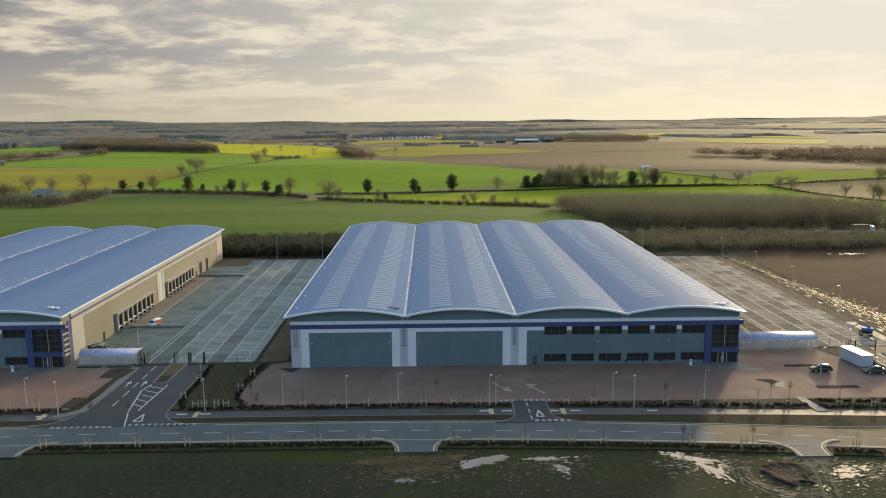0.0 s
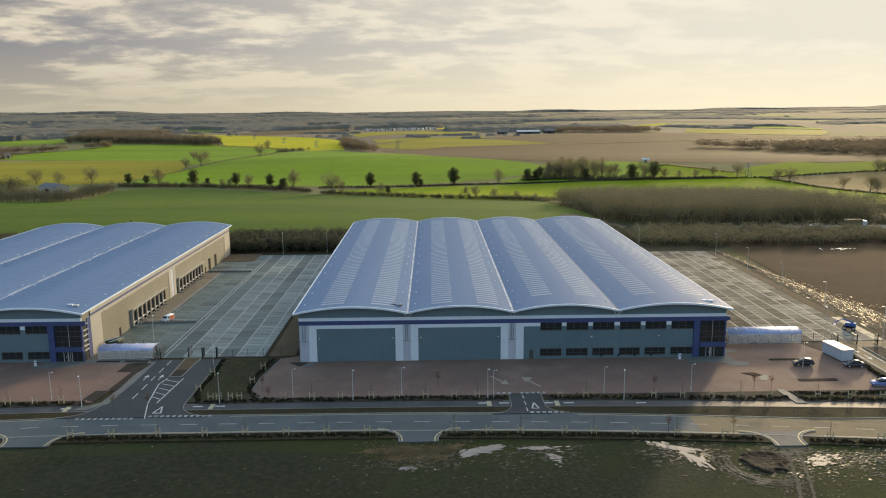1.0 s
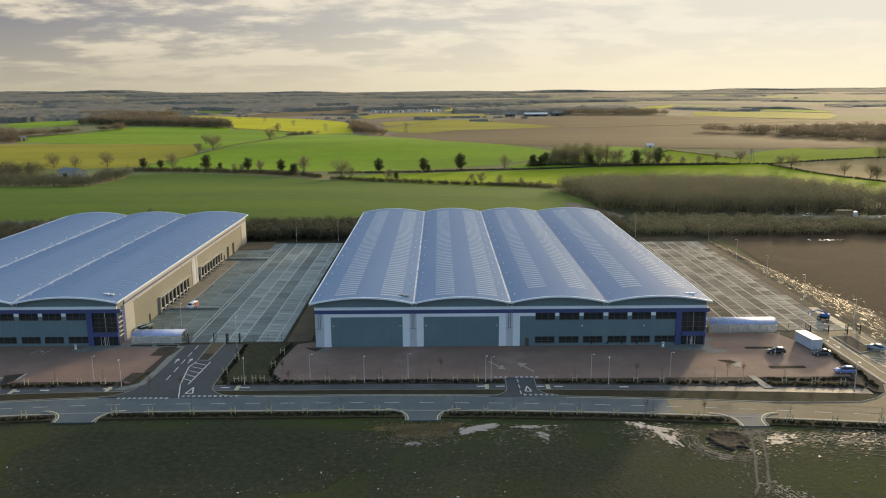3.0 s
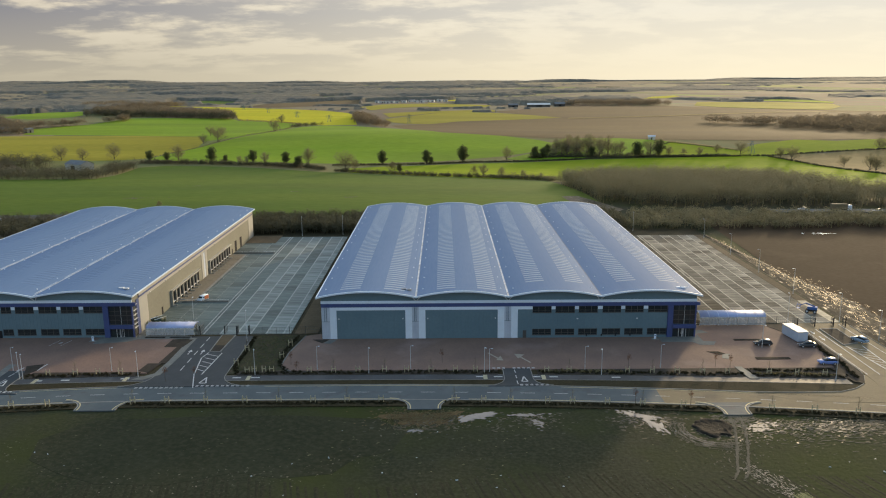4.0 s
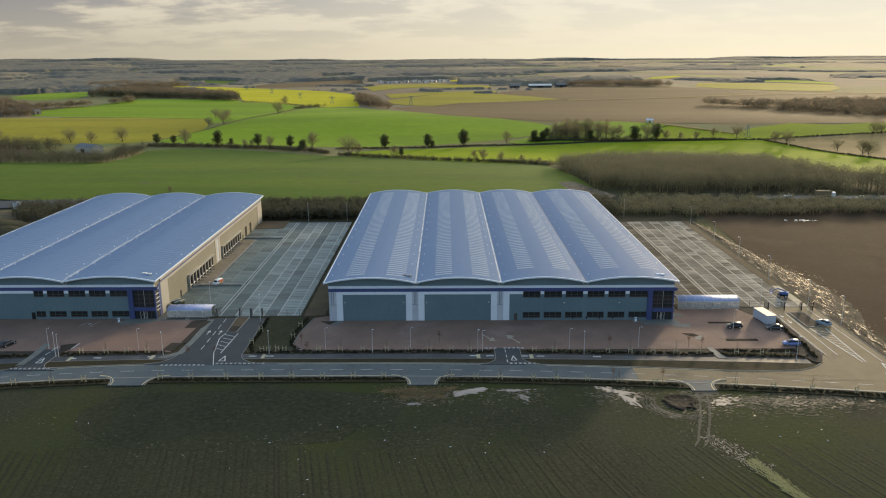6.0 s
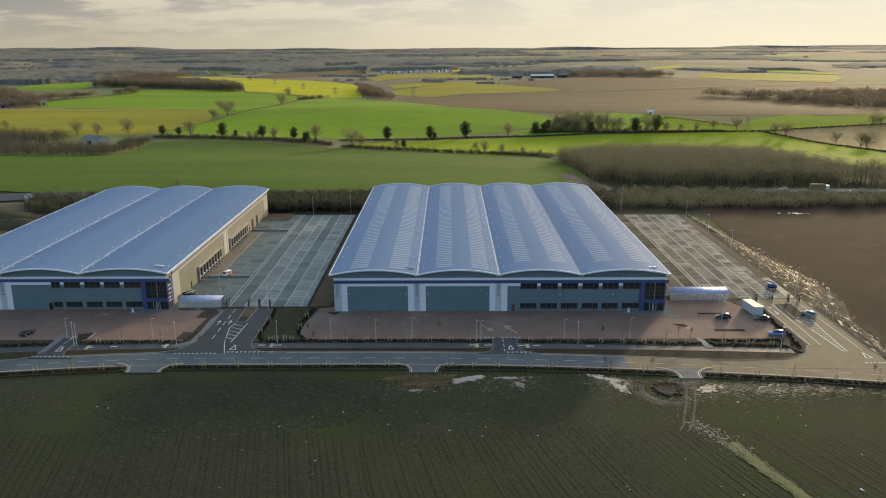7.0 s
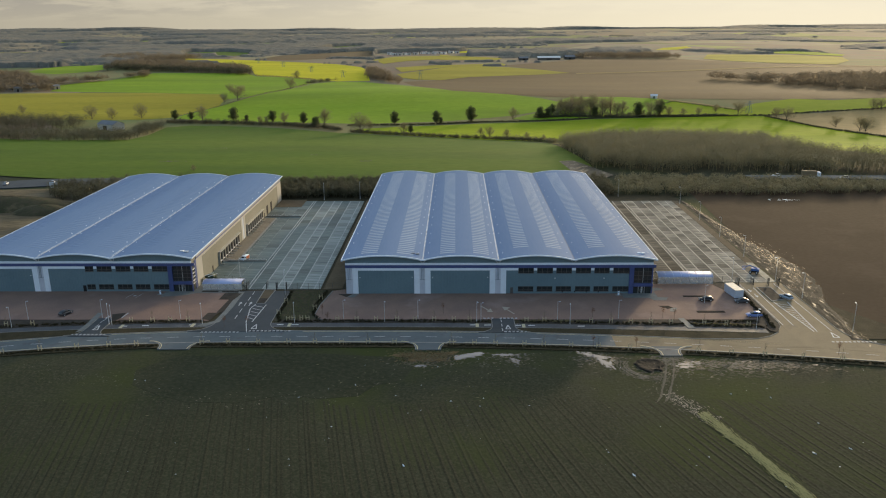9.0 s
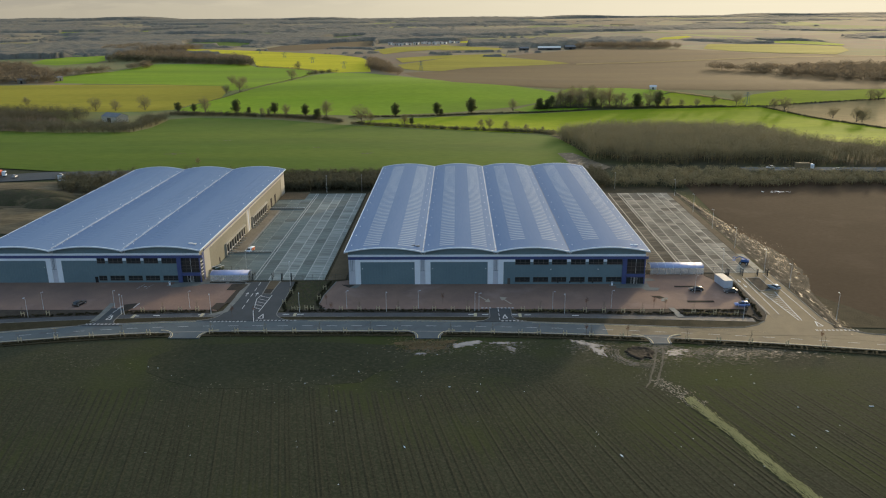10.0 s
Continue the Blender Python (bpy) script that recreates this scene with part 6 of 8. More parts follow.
for i, (xl, xr, y0, y1, r) in enumerate(((44.3, 50.6, -30.6, -20.8, 4.0), (-34.0, -18.2, -29.8, 2.0, 6.0), (-68.9, -64.0, -33.3, -20.5, 4.0), (124.5, 138.5, -40.2, 8.0, 12.0))):
    kerb_curve("kerb_junction_%d" % (2 * i + 1), [(xl, y1), (xl, y0 + r)] + arc(xl - r, y0 + r, r, 0, -90)[1:] if i < 3 else [(124.4, 8), (124.4, -24), (123.8, -26.6), (121.6, -30.8), (118.5, -33.4), (114.4, -35.1), (106, -35.3), (97, road_y(97) + 3.9)])
    kerb_curve("kerb_junction_%d" % (2 * i + 2), [(xr, y1), (xr, y0 + r)] + arc(xr + r, y0 + r, r, 180, 270)[1:])
for i, (xl, xr, y0, y1) in enumerate(((23.6, 30.2, -37.4, -42.2), (-43.8, -35.6, -37.2, -42), (86.2, 91.5, -40.4, -45.8))):
    for k, w in enumerate((0.0, 0.5)):
        kerb_curve("kerb_stub_%d" % (4 * i + 2 * k + 1), [(xl + w, y1), (xl + w, y0 - 4)] + arc(xl - 4, y0 - 4, 4 + w, 0, 90)[1:], 0.2, 0.12 if k == 0 else 0.088, "kerb" if k == 0 else "paint_yellow")
        kerb_curve("kerb_stub_%d" % (4 * i + 2 * k + 2), [(xr - w, y1), (xr - w, y0 - 4)] + arc(xr + 4, y0 - 4, 4 + w, 180, 90)[1:], 0.2, 0.12 if k == 0 else 0.088, "kerb" if k == 0 else "paint_yellow")
setting("footway_west", prism([(-34.2, 1.4), (-33.9, -12), (-34.6, -22.6), (-38.5, -26.2), (-36, -26.4), (-33.0, -23.4), (-32.4, -12), (-32.4, 1.4)], -0.1, 0.135), M["footway"], "pale concrete footway beside the access road", "footway")
setting("footway_corner", prism([(-57.5, -2.8), (-49.5, -1.2), (-47.5, 0.6), (-34.2, 1.2), (-34.2, 2.8), (-47.5, 8), (-49.2, 7), (-49.4, 2.4), (-57.5, 2.4)], -0.1, 0.125), M["footway"], "pale concrete apron at the entrance corner", "footway")
setting("footway_entrance", prism([(85.4, -3.9), (92.9, -4.0), (94.2, -6.2), (97.6, -6.3), (99.0, -3.8), (95.9, -3.5), (95.9, 2.2), (99.2, 3.0), (98.0, 5.0), (95.5, 5.0), (95.5, 0.1), (85.4, 0.1)], -0.1, 0.125), M["footway"], "pale concrete apron at the entrance", "footway")
setting("footway_slab", prism([(97.5, -12.5), (99.3, -12.6), (97.7, -16.0), (96.4, -15.3)], -0.1, 0.14), M["footway"], "pale concrete slab beside a small bed", "footway")
setting("footway_east", prism([(97.2, -20.9), (98.8, -20.9), (100.1, -28.0), (98.0, -28.0)], -0.1, 0.18), M["footway"], "pale concrete path crossing the planting bed", "footway")
setting("island_west", prism([(-26.2, -8.8), (-23.6, -9.0), (-23.3, -4.4), (-26.3, -4.4)], -0.1, 0.2), M["mulch"], "dark soil end of a traffic island", "traffic island")
setting("island_west_paved", prism([(-26.3, -4.4), (-23.3, -4.4), (-23.0, 3.2), (-26.5, 3.6)], -0.1, 0.2), M["soil_brown"], "brown gravelled end of a traffic island", "traffic island")
setting("island_east", prism([(129.2, -0.8), (133.5, -0.8), (133.4, -5.6), (129.2, -7.0)], -0.1, 0.2), M["mulch"], "dark soil end of a traffic island", "traffic island")
setting("island_east_paved", prism([(129.2, 5.2), (133.6, 5.2), (133.5, -0.8), (129.2, -0.8)], -0.1, 0.2), M["mulch"], "dark soil middle of a traffic island", "traffic island")
kerb_curve("kerb_car_park", [(-4.0, -21.6)] + arc(-2.5, -17.5, 4.35, 250, 180, 6) + [(-6.65, -10), (-4.65, 2.5)], 0.18, 0.2)
bed("planting_bed_15", [(-2.4, -0.6), (1.8, -0.6), (0.4, -3.2)], "small dark bed at the warehouse corner", 0.18)
setting("footway_corner_main", prism([(0.6, -3.3), (2.0, -0.6), (3.9, -0.6), (2.6, -3.6)], -0.1, 0.135), M["footway"], "pale concrete pad at the warehouse corner", "footway")
kerb_curve("kerb_island_1", [(-26.2, -8.8), (-23.6, -9.0), (-23.0, 3.2), (-26.5, 3.6), (-26.2, -8.8)], 0.25, 0.24)
kerb_curve("kerb_island_2", [(129.2, 5.2), (133.6, 5.2), (133.4, -5.6), (129.2, -7.0), (129.2, 5.2)], 0.25, 0.24)
setting("apron_west", boxes((-49.0, -43.8, 34.5, 95.5, -0.1, 0.215)), M["apron_tan"], "tan brown apron below the loading docks", "apron")
setting("apron_edge", boxes((-43.8, -43.1, 36.0, 95.5, -0.1, 0.225)), M["kerb"], "pale concrete edge of the dock apron", "apron")
setting("soil_patch", prism([(-48.6, 115.5), (-36.5, 115.5), (-36.5, 129.8), (-48.6, 129.8)], -0.1, 0.22), M["soil_brown"], "brown bare soil patch at the yard's end", "soil patch")


def ramp_wall(x0, x1, y):
    t = thing("ramp_wall", "low concrete retaining wall in the yard", "low wall", "yard walls")
    part("wall", boxes((x0, x1, y - 0.15, y + 0.15, 0, 0.55), bevel=0.03), M["kerb"], t)
    part("rail", tube(bmesh.new(), (x0, y, 0.95), (x1, y, 0.95), 0.04), M["steel"], t)
    for i in range(6):
        part("post", tube(bmesh.new(), (x0 + (x1 - x0) * i / 5, y, 0.5), (x0 + (x1 - x0) * i / 5, y, 0.97), 0.035), M["steel"], t)


ramp_wall(-48.4, -33.0, 97.4)
ramp_wall(-48.4, -33.0, 33.4)


# ---------------------------------------------------------------- fences and gates
def fence(label, pts, h=2.0, post=3.0, colour="frame"):
    t = thing("fence", label, "fence", "yard fences")
    wires = bmesh.new()
    for (x0, y0), (x1, y1) in zip(pts, pts[1:]):
        n = max(1, int(math.hypot(x1 - x0, y1 - y0) / post))
        for i in range(n + 1):
            x, y = x0 + (x1 - x0) * i / n, y0 + (y1 - y0) * i / n
            part("post", boxes((x - 0.05, x + 0.05, y - 0.05, y + 0.05, 0, h + 0.1)), M[colour], t)
        m = n * 8
        for i in range(m):
            x, y = x0 + (x1 - x0) * i / m, y0 + (y1 - y0) * i / m
            box(wires, x - 0.012, x + 0.012, y - 0.012, y + 0.012, 0.08, h)
        for z in (0.15, h * 0.5, h - 0.05):
            part("rail", tube(bmesh.new(), (x0, y0, z), (x1, y1, z), 0.02, n=4), M[colour], t)
    tagged(part("wire_mesh", wires, M[colour], t), kind="stuff")
    return t


fence("dark wire mesh yard fence", [(-19.5, 3.9), (-9.2, 4.3), (-1.0, 4.9)])
fence("dark wire mesh fence by the shelter", [(-47.5, 14.5), (-36, 10.5), (-32.6, 3.4)])
fence("dark wire mesh yard fence", [(99.5, 9.9), (116.0, 11.0), (124.2, 9.9)])


def gate(x0, x1, y, open_left):
    t = thing("gate", "tall dark steel yard gate between posts", "gate", "yard gates")
    for x in (x0, x1):
        part("gate_post", boxes((x - 0.1, x + 0.1, y - 0.1, y + 0.1, 0, 2.5), bevel=0.02), M["dark"], t)
    w = abs(x1 - x0) / 2 - 0.2
    for x, s in ((x0, 1), (x1, -1)):
        leaf = bmesh.new()
        for k in range(9):
            yy = y + 0.2 + k * w / 8
            box(leaf, x + s * 0.12 - 0.02, x + s * 0.12 + 0.02, yy - 0.02, yy + 0.02, 0.15, 2.2)
        for z in (0.15, 1.2, 2.2):
            box(leaf, x + s * 0.12 - 0.03, x + s * 0.12 + 0.03, y + 0.15, y + 0.2 + w, z - 0.04, z + 0.04)
        part("leaf", leaf, M["frame"], t, "open barred gate leaf")


gate(-32.4, -26.0, 3.9, True)
gate(-22.9, -19.7, 3.9, True)
gate(124.3, 128.9, 7.4, True)
gate(133.8, 137.0, 7.4, True)


# ---------------------------------------------------------------- shelters
def loft(rows):
    """Closed skin over cross-sections, each a list of points of one length."""
    bm = bmesh.new()
    vs = [[bm.verts.new(p) for p in row] for row in rows]
    n = len(rows[0])
    for a, b in zip(vs, vs[1:]):
        for k in range(n):
            bm.faces.new((a[k], a[(k + 1) % n], b[(k + 1) % n], b[k])).smooth = True
    bm.faces.new(vs[0]); bm.faces.new(vs[-1][::-1])
    bmesh.ops.recalc_face_normals(bm, faces=bm.faces[:])
    return bm


def shelter(x0, x1, y0, y1, h, sides, label, rise, rib):
    t = thing("cycle_shelter", label, "shelter", "shelters")
    r, n = (y1 - y0) / 2, 10
    cy = (y0 + y1) / 2
    ring = [(cy - math.cos(math.pi * i / n) * r, h + math.sin(math.pi * i / n) * r * rise) for i in range(n + 1)]
    ring += [(cy - math.cos(math.pi * i / n) * (r - 0.05), h - 0.04 + math.sin(math.pi * i / n) * (r * rise - 0.02)) for i in range(n, -1, -1)]
    bm = loft([[(x, y, z) for y, z in ring] for x in (x0, x1)])
    part("canopy", bm, M["poly"], t, "pale curved translucent roof")
    k = max(4, int((x1 - x0) / 2.4))
    for i in range(k + 1):
        x = x0 + (x1 - x0) * i / k
        bm = bmesh.new()
        pts = [(x, cy - math.cos(math.pi * j / n) * r, h + 0.06 + math.sin(math.pi * j / n) * r * rise) for j in range(n + 1)]
        for p, q in zip(pts, pts[1:]):
            tube(bm, p, q, 0.045, n=5)
        part("rib", bm, M[rib], t)
        for y in (y0, y1):
            part("post", tube(bmesh.new(), (x, y, 0.1), (x, y, h), 0.05, n=6), M["steel"], t)
        if i < k and sides:
            part("side_panel", boxes((x + 0.1, x + (x1 - x0) / k - 0.1, y0 - 0.02, y0 + 0.02, 0.35, h - 0.15)), M["poly_side"], t)
            part("side_panel", boxes((x + 0.1, x + (x1 - x0) / k - 0.1, y1 - 0.02, y1 + 0.02, 0.35, h - 0.15)), M["poly_side"], t)
    for y in (y0, y1):
        part("eaves_rail", tube(bmesh.new(), (x0, y, h), (x1, y, h), 0.05, n=6), M["white_metal"], t)
        if sides:
            part("bottom_rail", tube(bmesh.new(), (x0, y, 0.3), (x1, y, 0.3), 0.04, n=6), M["steel"], t)
    return t


shelter(-46.2, -33.8, 3.4, 8.0, 2.1, True, "arched pale shelter beside the west entrance", 0.3, "poly")
shelter(98.9, 116.4, 8.6, 13.4, 2.4, True, "long arched glazed shelter beside the east yard", 0.4, "white_metal")


# ---------------------------------------------------------------- vehicles
def car_paint(name, c, rough=0.34):
    m = glass(name, c, rough)
    m.node_tree.nodes["Principled BSDF"].inputs["Coat Weight"].default_value = 0.2 if rough < 0.5 else 0.0
    return m


TYRE = M["dark"]


def wheel(parent, x, y, r=0.32):
    bm = tube(bmesh.new(), (x, y - 0.1, r), (x, y + 0.1, r), r, n=16)
    w = part("wheel", bm, TYRE, parent, "black tyre")
    s = -1 if y < 0 else 1
    part("rim", tube(bmesh.new(), (x, y + s * 0.06, r), (x, y + s * 0.115, r), r * 0.62, r * 0.55, 12), M["steel"], w)


def car(label, paint, m, hatch=True):
    """A parked car, nose towards +x."""
    t = thing("car", label, "car", "parked cars")
    L2 = 2.1
    prof = [(-L2, 0.45, 0.80), (-L2 + 0.08, 0.35, 0.98), (-1.3, 0.22, 1.0), (0.0, 0.2, 0.96), (0.9, 0.2, 0.95), (1.6, 0.22, 0.86), (L2 - 0.1, 0.3, 0.72), (L2, 0.42, 0.6)]
    rows = []
    for x, lo, hi in prof:
        hw = 0.88 * (1 - 0.12 * abs(x / L2) ** 4)
        rows.append([(x, -hw, lo + 0.1), (x, -hw * 0.94, lo), (x, hw * 0.94, lo), (x, hw, lo + 0.1), (x, hw, (lo + hi) / 2 + 0.1), (x, hw * 0.9, hi), (x, -hw * 0.9, hi), (x, -hw, (lo + hi) / 2 + 0.1)])
    part("body", loft(rows), paint, t)
    back = -1.95 if hatch else -1.5
    cab = [(back, 0.97, 1.0, 0.72), (back + 0.3, 0.95, 1.38, 0.66), (-0.6, 0.95, 1.46, 0.62), (0.2, 0.95, 1.42, 0.62), (1.05, 0.95, 0.98, 0.72)]
    part("cabin", loft([[(x, -0.78, lo), (x, 0.78, lo), (x, w, hi - 0.06), (x, w * 0.9, hi), (x, -w * 0.9, hi), (x, -w, hi - 0.06)] for x, lo, hi, w in cab]), M["glass"], t, "dark tinted glasshouse")
    part("roof", loft([[(x, -w, z), (x, w, z), (x, w * 0.95, z + 0.045), (x, -w * 0.95, z + 0.045)] for x, z, w in ((back + 0.35, 1.37, 0.6), (-0.6, 1.45, 0.6), (0.15, 1.41, 0.6))]), paint, t)
    for x in (-1.3, 1.32):
        for y in (-0.78, 0.78):
            wheel(t, x, y)
    for y in (-0.6, 0.6):
        part("headlight", boxes((L2 - 0.16, L2 - 0.02, y - 0.17, y + 0.17, 0.56, 0.7), bevel=0.03), M["white_metal"], t)
        part("tail_light", boxes((-L2 - 0.01, -L2 + 0.1, y - 0.14, y + 0.14, 0.66, 0.86), bevel=0.03), M["rust"], t)
        part("mirror", boxes((0.72, 0.86, (0.98 if y > 0 else -1.1), (1.1 if y > 0 else -0.98), 0.95, 1.1), bevel=0.03), paint, t)
    t.matrix_basis = m
    return t


car("parked black hatchback on the paving", car_paint("black car paint", (0.01, 0.011, 0.013)), pose(109.5, -6.6, 0.1, rz=176))
car("parked dark grey saloon beside the cabin", car_paint("dark grey car paint", (0.03, 0.034, 0.04)), pose(119.7, -8.1, 0.1, rz=178), False)
car("parked bright blue hatchback near the bed", car_paint("light blue car paint", (0.13, 0.20, 0.46)), pose(119.2, -19.4, 0.1, rz=178))
car("silver blue car on the access road", car_paint("silver blue car paint", (0.22, 0.30, 0.38)), pose(134.4, -4.6, 0.11, rz=112))
car("dark car parked on the west paving", car_paint("charcoal car paint", (0.02, 0.022, 0.026)), pose(-79.8, -17.6, 0.1, rz=70))


def cabin_unit(m):
    t = thing("portable_cabin", "white steel portable cabin on the car park", "portable cabin")
    # Silver body and cream roof carry the shaded sides and the sunlit top.
    part("body", boxes((-1.35, 1.35, -3.5, 3.5, 0.15, 2.6), bevel=0.06), M["silver"], t)
    part("roof", boxes((-1.42, 1.42, -3.57, 3.57, 2.6, 2.72), bevel=0.03), M["cream"], t)
    for i in range(9):
        part("rib", boxes((-1.39, -1.35, -3.2 + i * 0.8, -3.1 + i * 0.8, 0.25, 2.5)), M["silver"], t)
    for x in (-0.9, 0.9):
        part("skid", boxes((x - 0.1, x + 0.1, -3.4, 3.4, 0, 0.15)), M["dark"], t)
    part("door", boxes((-0.5, 0.4, -3.54, -3.5, 0.2, 2.2)), M["silver"], t)
    t.matrix_basis = m


cabin_unit(pose(119.6, -1.4, 0.1, rz=8))


def waste_skip(m):
    t = thing("waste_skip", "dark green steel skip with a pale rim", "skip")
    green = car_paint("dark green skip paint", (0.022, 0.05, 0.03), 0.6)
    part("body", loft([[(x * 0.86, -0.75, 0.12), (x * 0.86, 0.75, 0.12), (x, 0.85, 1.5), (x, -0.85, 1.5)] for x in (-1.9, 1.9)]), green, t)
    for y in (-0.87, 0.87):
        part("rim", boxes((-1.95, 1.95, y - 0.06, y + 0.06, 1.5, 1.6)), M["white_metal"], t, "pale worn rim")
    for x in (-1.2, 0.0, 1.2):
        part("rib", boxes((x - 0.06, x + 0.06, -0.9, -0.78, 0.2, 1.5)), green, t)
    part("load", boxes((-1.6, 1.6, -0.7, 0.7, 1.1, 1.4), bevel=0.1), M["mulch"], t, "dark heaped waste")
    t.matrix_basis = m


waste_skip(pose(-46.8, 14.0, 0.1, rz=58))


def van(m):
    t = thing("van", "small white van with orange rear markings", "van")
    rows = []
    for x, lo, hi in ((-2.3, 0.4, 1.9), (-2.25, 0.3, 2.0), (0.6, 0.3, 2.0), (1.0, 0.3, 1.9), (1.55, 0.3, 1.2), (2.25, 0.35, 1.0), (2.3, 0.45, 0.8)):
        rows.append([(x, -0.92, lo), (x, 0.92, lo), (x, 0.92, (lo + hi) / 2), (x, 0.82, hi), (x, -0.82, hi), (x, -0.92, (lo + hi) / 2)])
    part("body", loft(rows), M["white_metal"], t)
    part("windscreen", loft([[(1.05, -0.76, 1.84), (1.05, 0.76, 1.84), (1.1, 0.76, 1.86), (1.1, -0.76, 1.86)], [(1.53, -0.82, 1.24), (1.53, 0.82, 1.24), (1.58, 0.82, 1.26), (1.58, -0.82, 1.26)]]), M["glass"], t)
    orange = car_paint("orange van marking", (0.62, 0.16, 0.05), 0.6)
    part("rear_marking", boxes((-2.34, -2.28, -0.85, 0.85, 0.5, 1.85)), orange, t, "orange rear chevron panel")
    for s in (-1, 1):
        part("side_marking", boxes((-2.2, 0.1, s * 0.88 - 0.06, s * 0.88 + 0.06, 0.5, 1.8)), orange, t, "orange side stripe")
        part("side_window", boxes((0.2, 1.0, s * 0.9 - 0.02, s * 0.9 + 0.02, 1.2, 1.7)), M["glass"], t)
        for x in (-1.4, 1.5):
            wheel(t, x, s * 0.84, 0.33)
    t.matrix_basis = m


van(pose(-41.2, 35.2, 0.12, rz=250) @ Matrix.Diagonal((0.8, 0.8, 0.8, 1)))


def boom_lift(m):
    t = thing("boom_lift", "bright blue boom lift parked in the yard", "boom lift")
    blue = car_paint("bright blue machine paint", (0.04, 0.115, 0.32), 0.7)
    part("chassis", boxes((-1.4, 1.4, -0.9, 0.9, 0.45, 0.9), bevel=0.06), M["dark"], t)
    part("turret", boxes((-1.5, 1.0, -0.8, 0.8, 0.95, 1.75), bevel=0.1), blue, t)
    bm = tube(bmesh.new(), (-0.9, 0, 1.8), (1.6, 0, 2.5), 0.18, 0.16, 8)
    tube(bm, (1.6, 0, 2.5), (3.0, 0, 1.6), 0.12, 0.1, 8)
    part("boom", bm, blue, t)
    bk = bmesh.new()
    for x, y in ((2.9, -0.7), (2.9, 0.7), (3.7, -0.7), (3.7, 0.7)):
        box(bk, x - 0.03, x + 0.03, y - 0.03, y + 0.03, 0.9, 2.0)
    for z in (0.9, 1.5, 2.0):
        box(bk, 2.9, 3.7, -0.73, -0.67, z - 0.03, z + 0.03)
        box(bk, 2.9, 3.7, 0.67, 0.73, z - 0.03, z + 0.03)
        box(bk, 2.87, 2.93, -0.7, 0.7, z - 0.03, z + 0.03)
        box(bk, 3.67, 3.73, -0.7, 0.7, z - 0.03, z + 0.03)
    box(bk, 2.9, 3.7, -0.7, 0.7, 0.86, 0.92)
    part("basket", bk, blue, t)
    for x in (-1.0, 1.0):
        for y in (-0.95, 0.95):
            wheel(t, x, y, 0.45)
    t.matrix_basis = m


boom_lift(pose(133.6, 19.5, 0.12, rz=150))


# ---------------------------------------------------------------- bare ground: furrows, puddles, tracks
M["water"] = glass("still muddy water", (0.06, 0.055, 0.045), 0.05)
# Base colour a little paler than the muddy water, with weaker gloss.
M["pale_water"] = glass("pale glossy water", (0.09, 0.09, 0.095), 0.08)
M["pale_water"].node_tree.nodes["Principled BSDF"].inputs["Specular IOR Level"].default_value = 0.24
M["rut"] = mat("pale wet rut", (0.10, 0.09, 0.064), (0.15, 0.13, 0.095), 0.4, 0.9, spec=0.15, fine=(0.1, 0.085, 0.06), fine_scale=1.5, fine_amount=0.7)
M["weed"] = mat("flattened russet weeds", (0.0966, 0.0655, 0.0317), (0.1494, 0.0983, 0.0468), 0.5, 0.95, fine=(0.1934, 0.1392, 0.0755), fine_scale=2.5, fine_amount=0.5, spec=0.1)
M["mud"] = mat("wet trampled mud", (0.052, 0.045, 0.029), (0.078, 0.064, 0.04), 0.3, 0.8, bump=0.15, bump_scale=0.9, fine=(0.11, 0.09, 0.06), fine_scale=1.2, fine_amount=0.6, spots=(0.10, 0.085, 0.058), spot_scale=0.35, spot_range=(0.52, 0.66), rough_spots=0.45, spec=0.25)
M["ridge"] = mat("furrow crests of dark soil", (0.0205, 0.0218, 0.0111), (0.029, 0.0296, 0.0157), 0.06, 0.95, bump=0.1, bump_scale=1.5, fine=(0.0571, 0.054, 0.0327), fine_scale=2.0, fine_amount=0.7, spots=(0.0336, 0.0415, 0.0138), spot_scale=0.03, spec=0.1)


def furrows():
    """Long crests in the ploughed soil, one part each."""
    n = 16
    x0 = -190.0
    while x0 < 230:
        bm = bmesh.new()
        slope = 0.22 + 0.16 * sstep(10, 80, x0)
        start = -70 - 5 * noise.noise((x0 * 0.03, 0, 0)) - 2 * noise.noise((x0 * 0.3, 0, 0))
        prev = None
        h = 0.012 + 0.05 * RNG.random() ** 2
        w = 0.42 + 0.16 * RNG.random()
        for i in range(n + 1):
            y = start - (230 + start) * i / n
            x = x0 + slope * (start - y) + 0.15 * noise.noise((x0, y * 0.05, 2))
            hh = h * (0.4 + 0.6 * min(1, i / 3))
            row = [bm.verts.new((x - w, y, -0.16)), bm.verts.new((x, y, -0.15 + hh)), bm.verts.new((x + w, y, -0.16))]
            if prev:
                bm.faces.new((prev[0], row[0], row[1], prev[1])); bm.faces.new((prev[1], row[1], row[2], prev[2]))
            prev = row
        part("furrow", bm, M["ridge"], SOIL)
        x0 += 0.9 + 1.3 * RNG.random()


furrows()


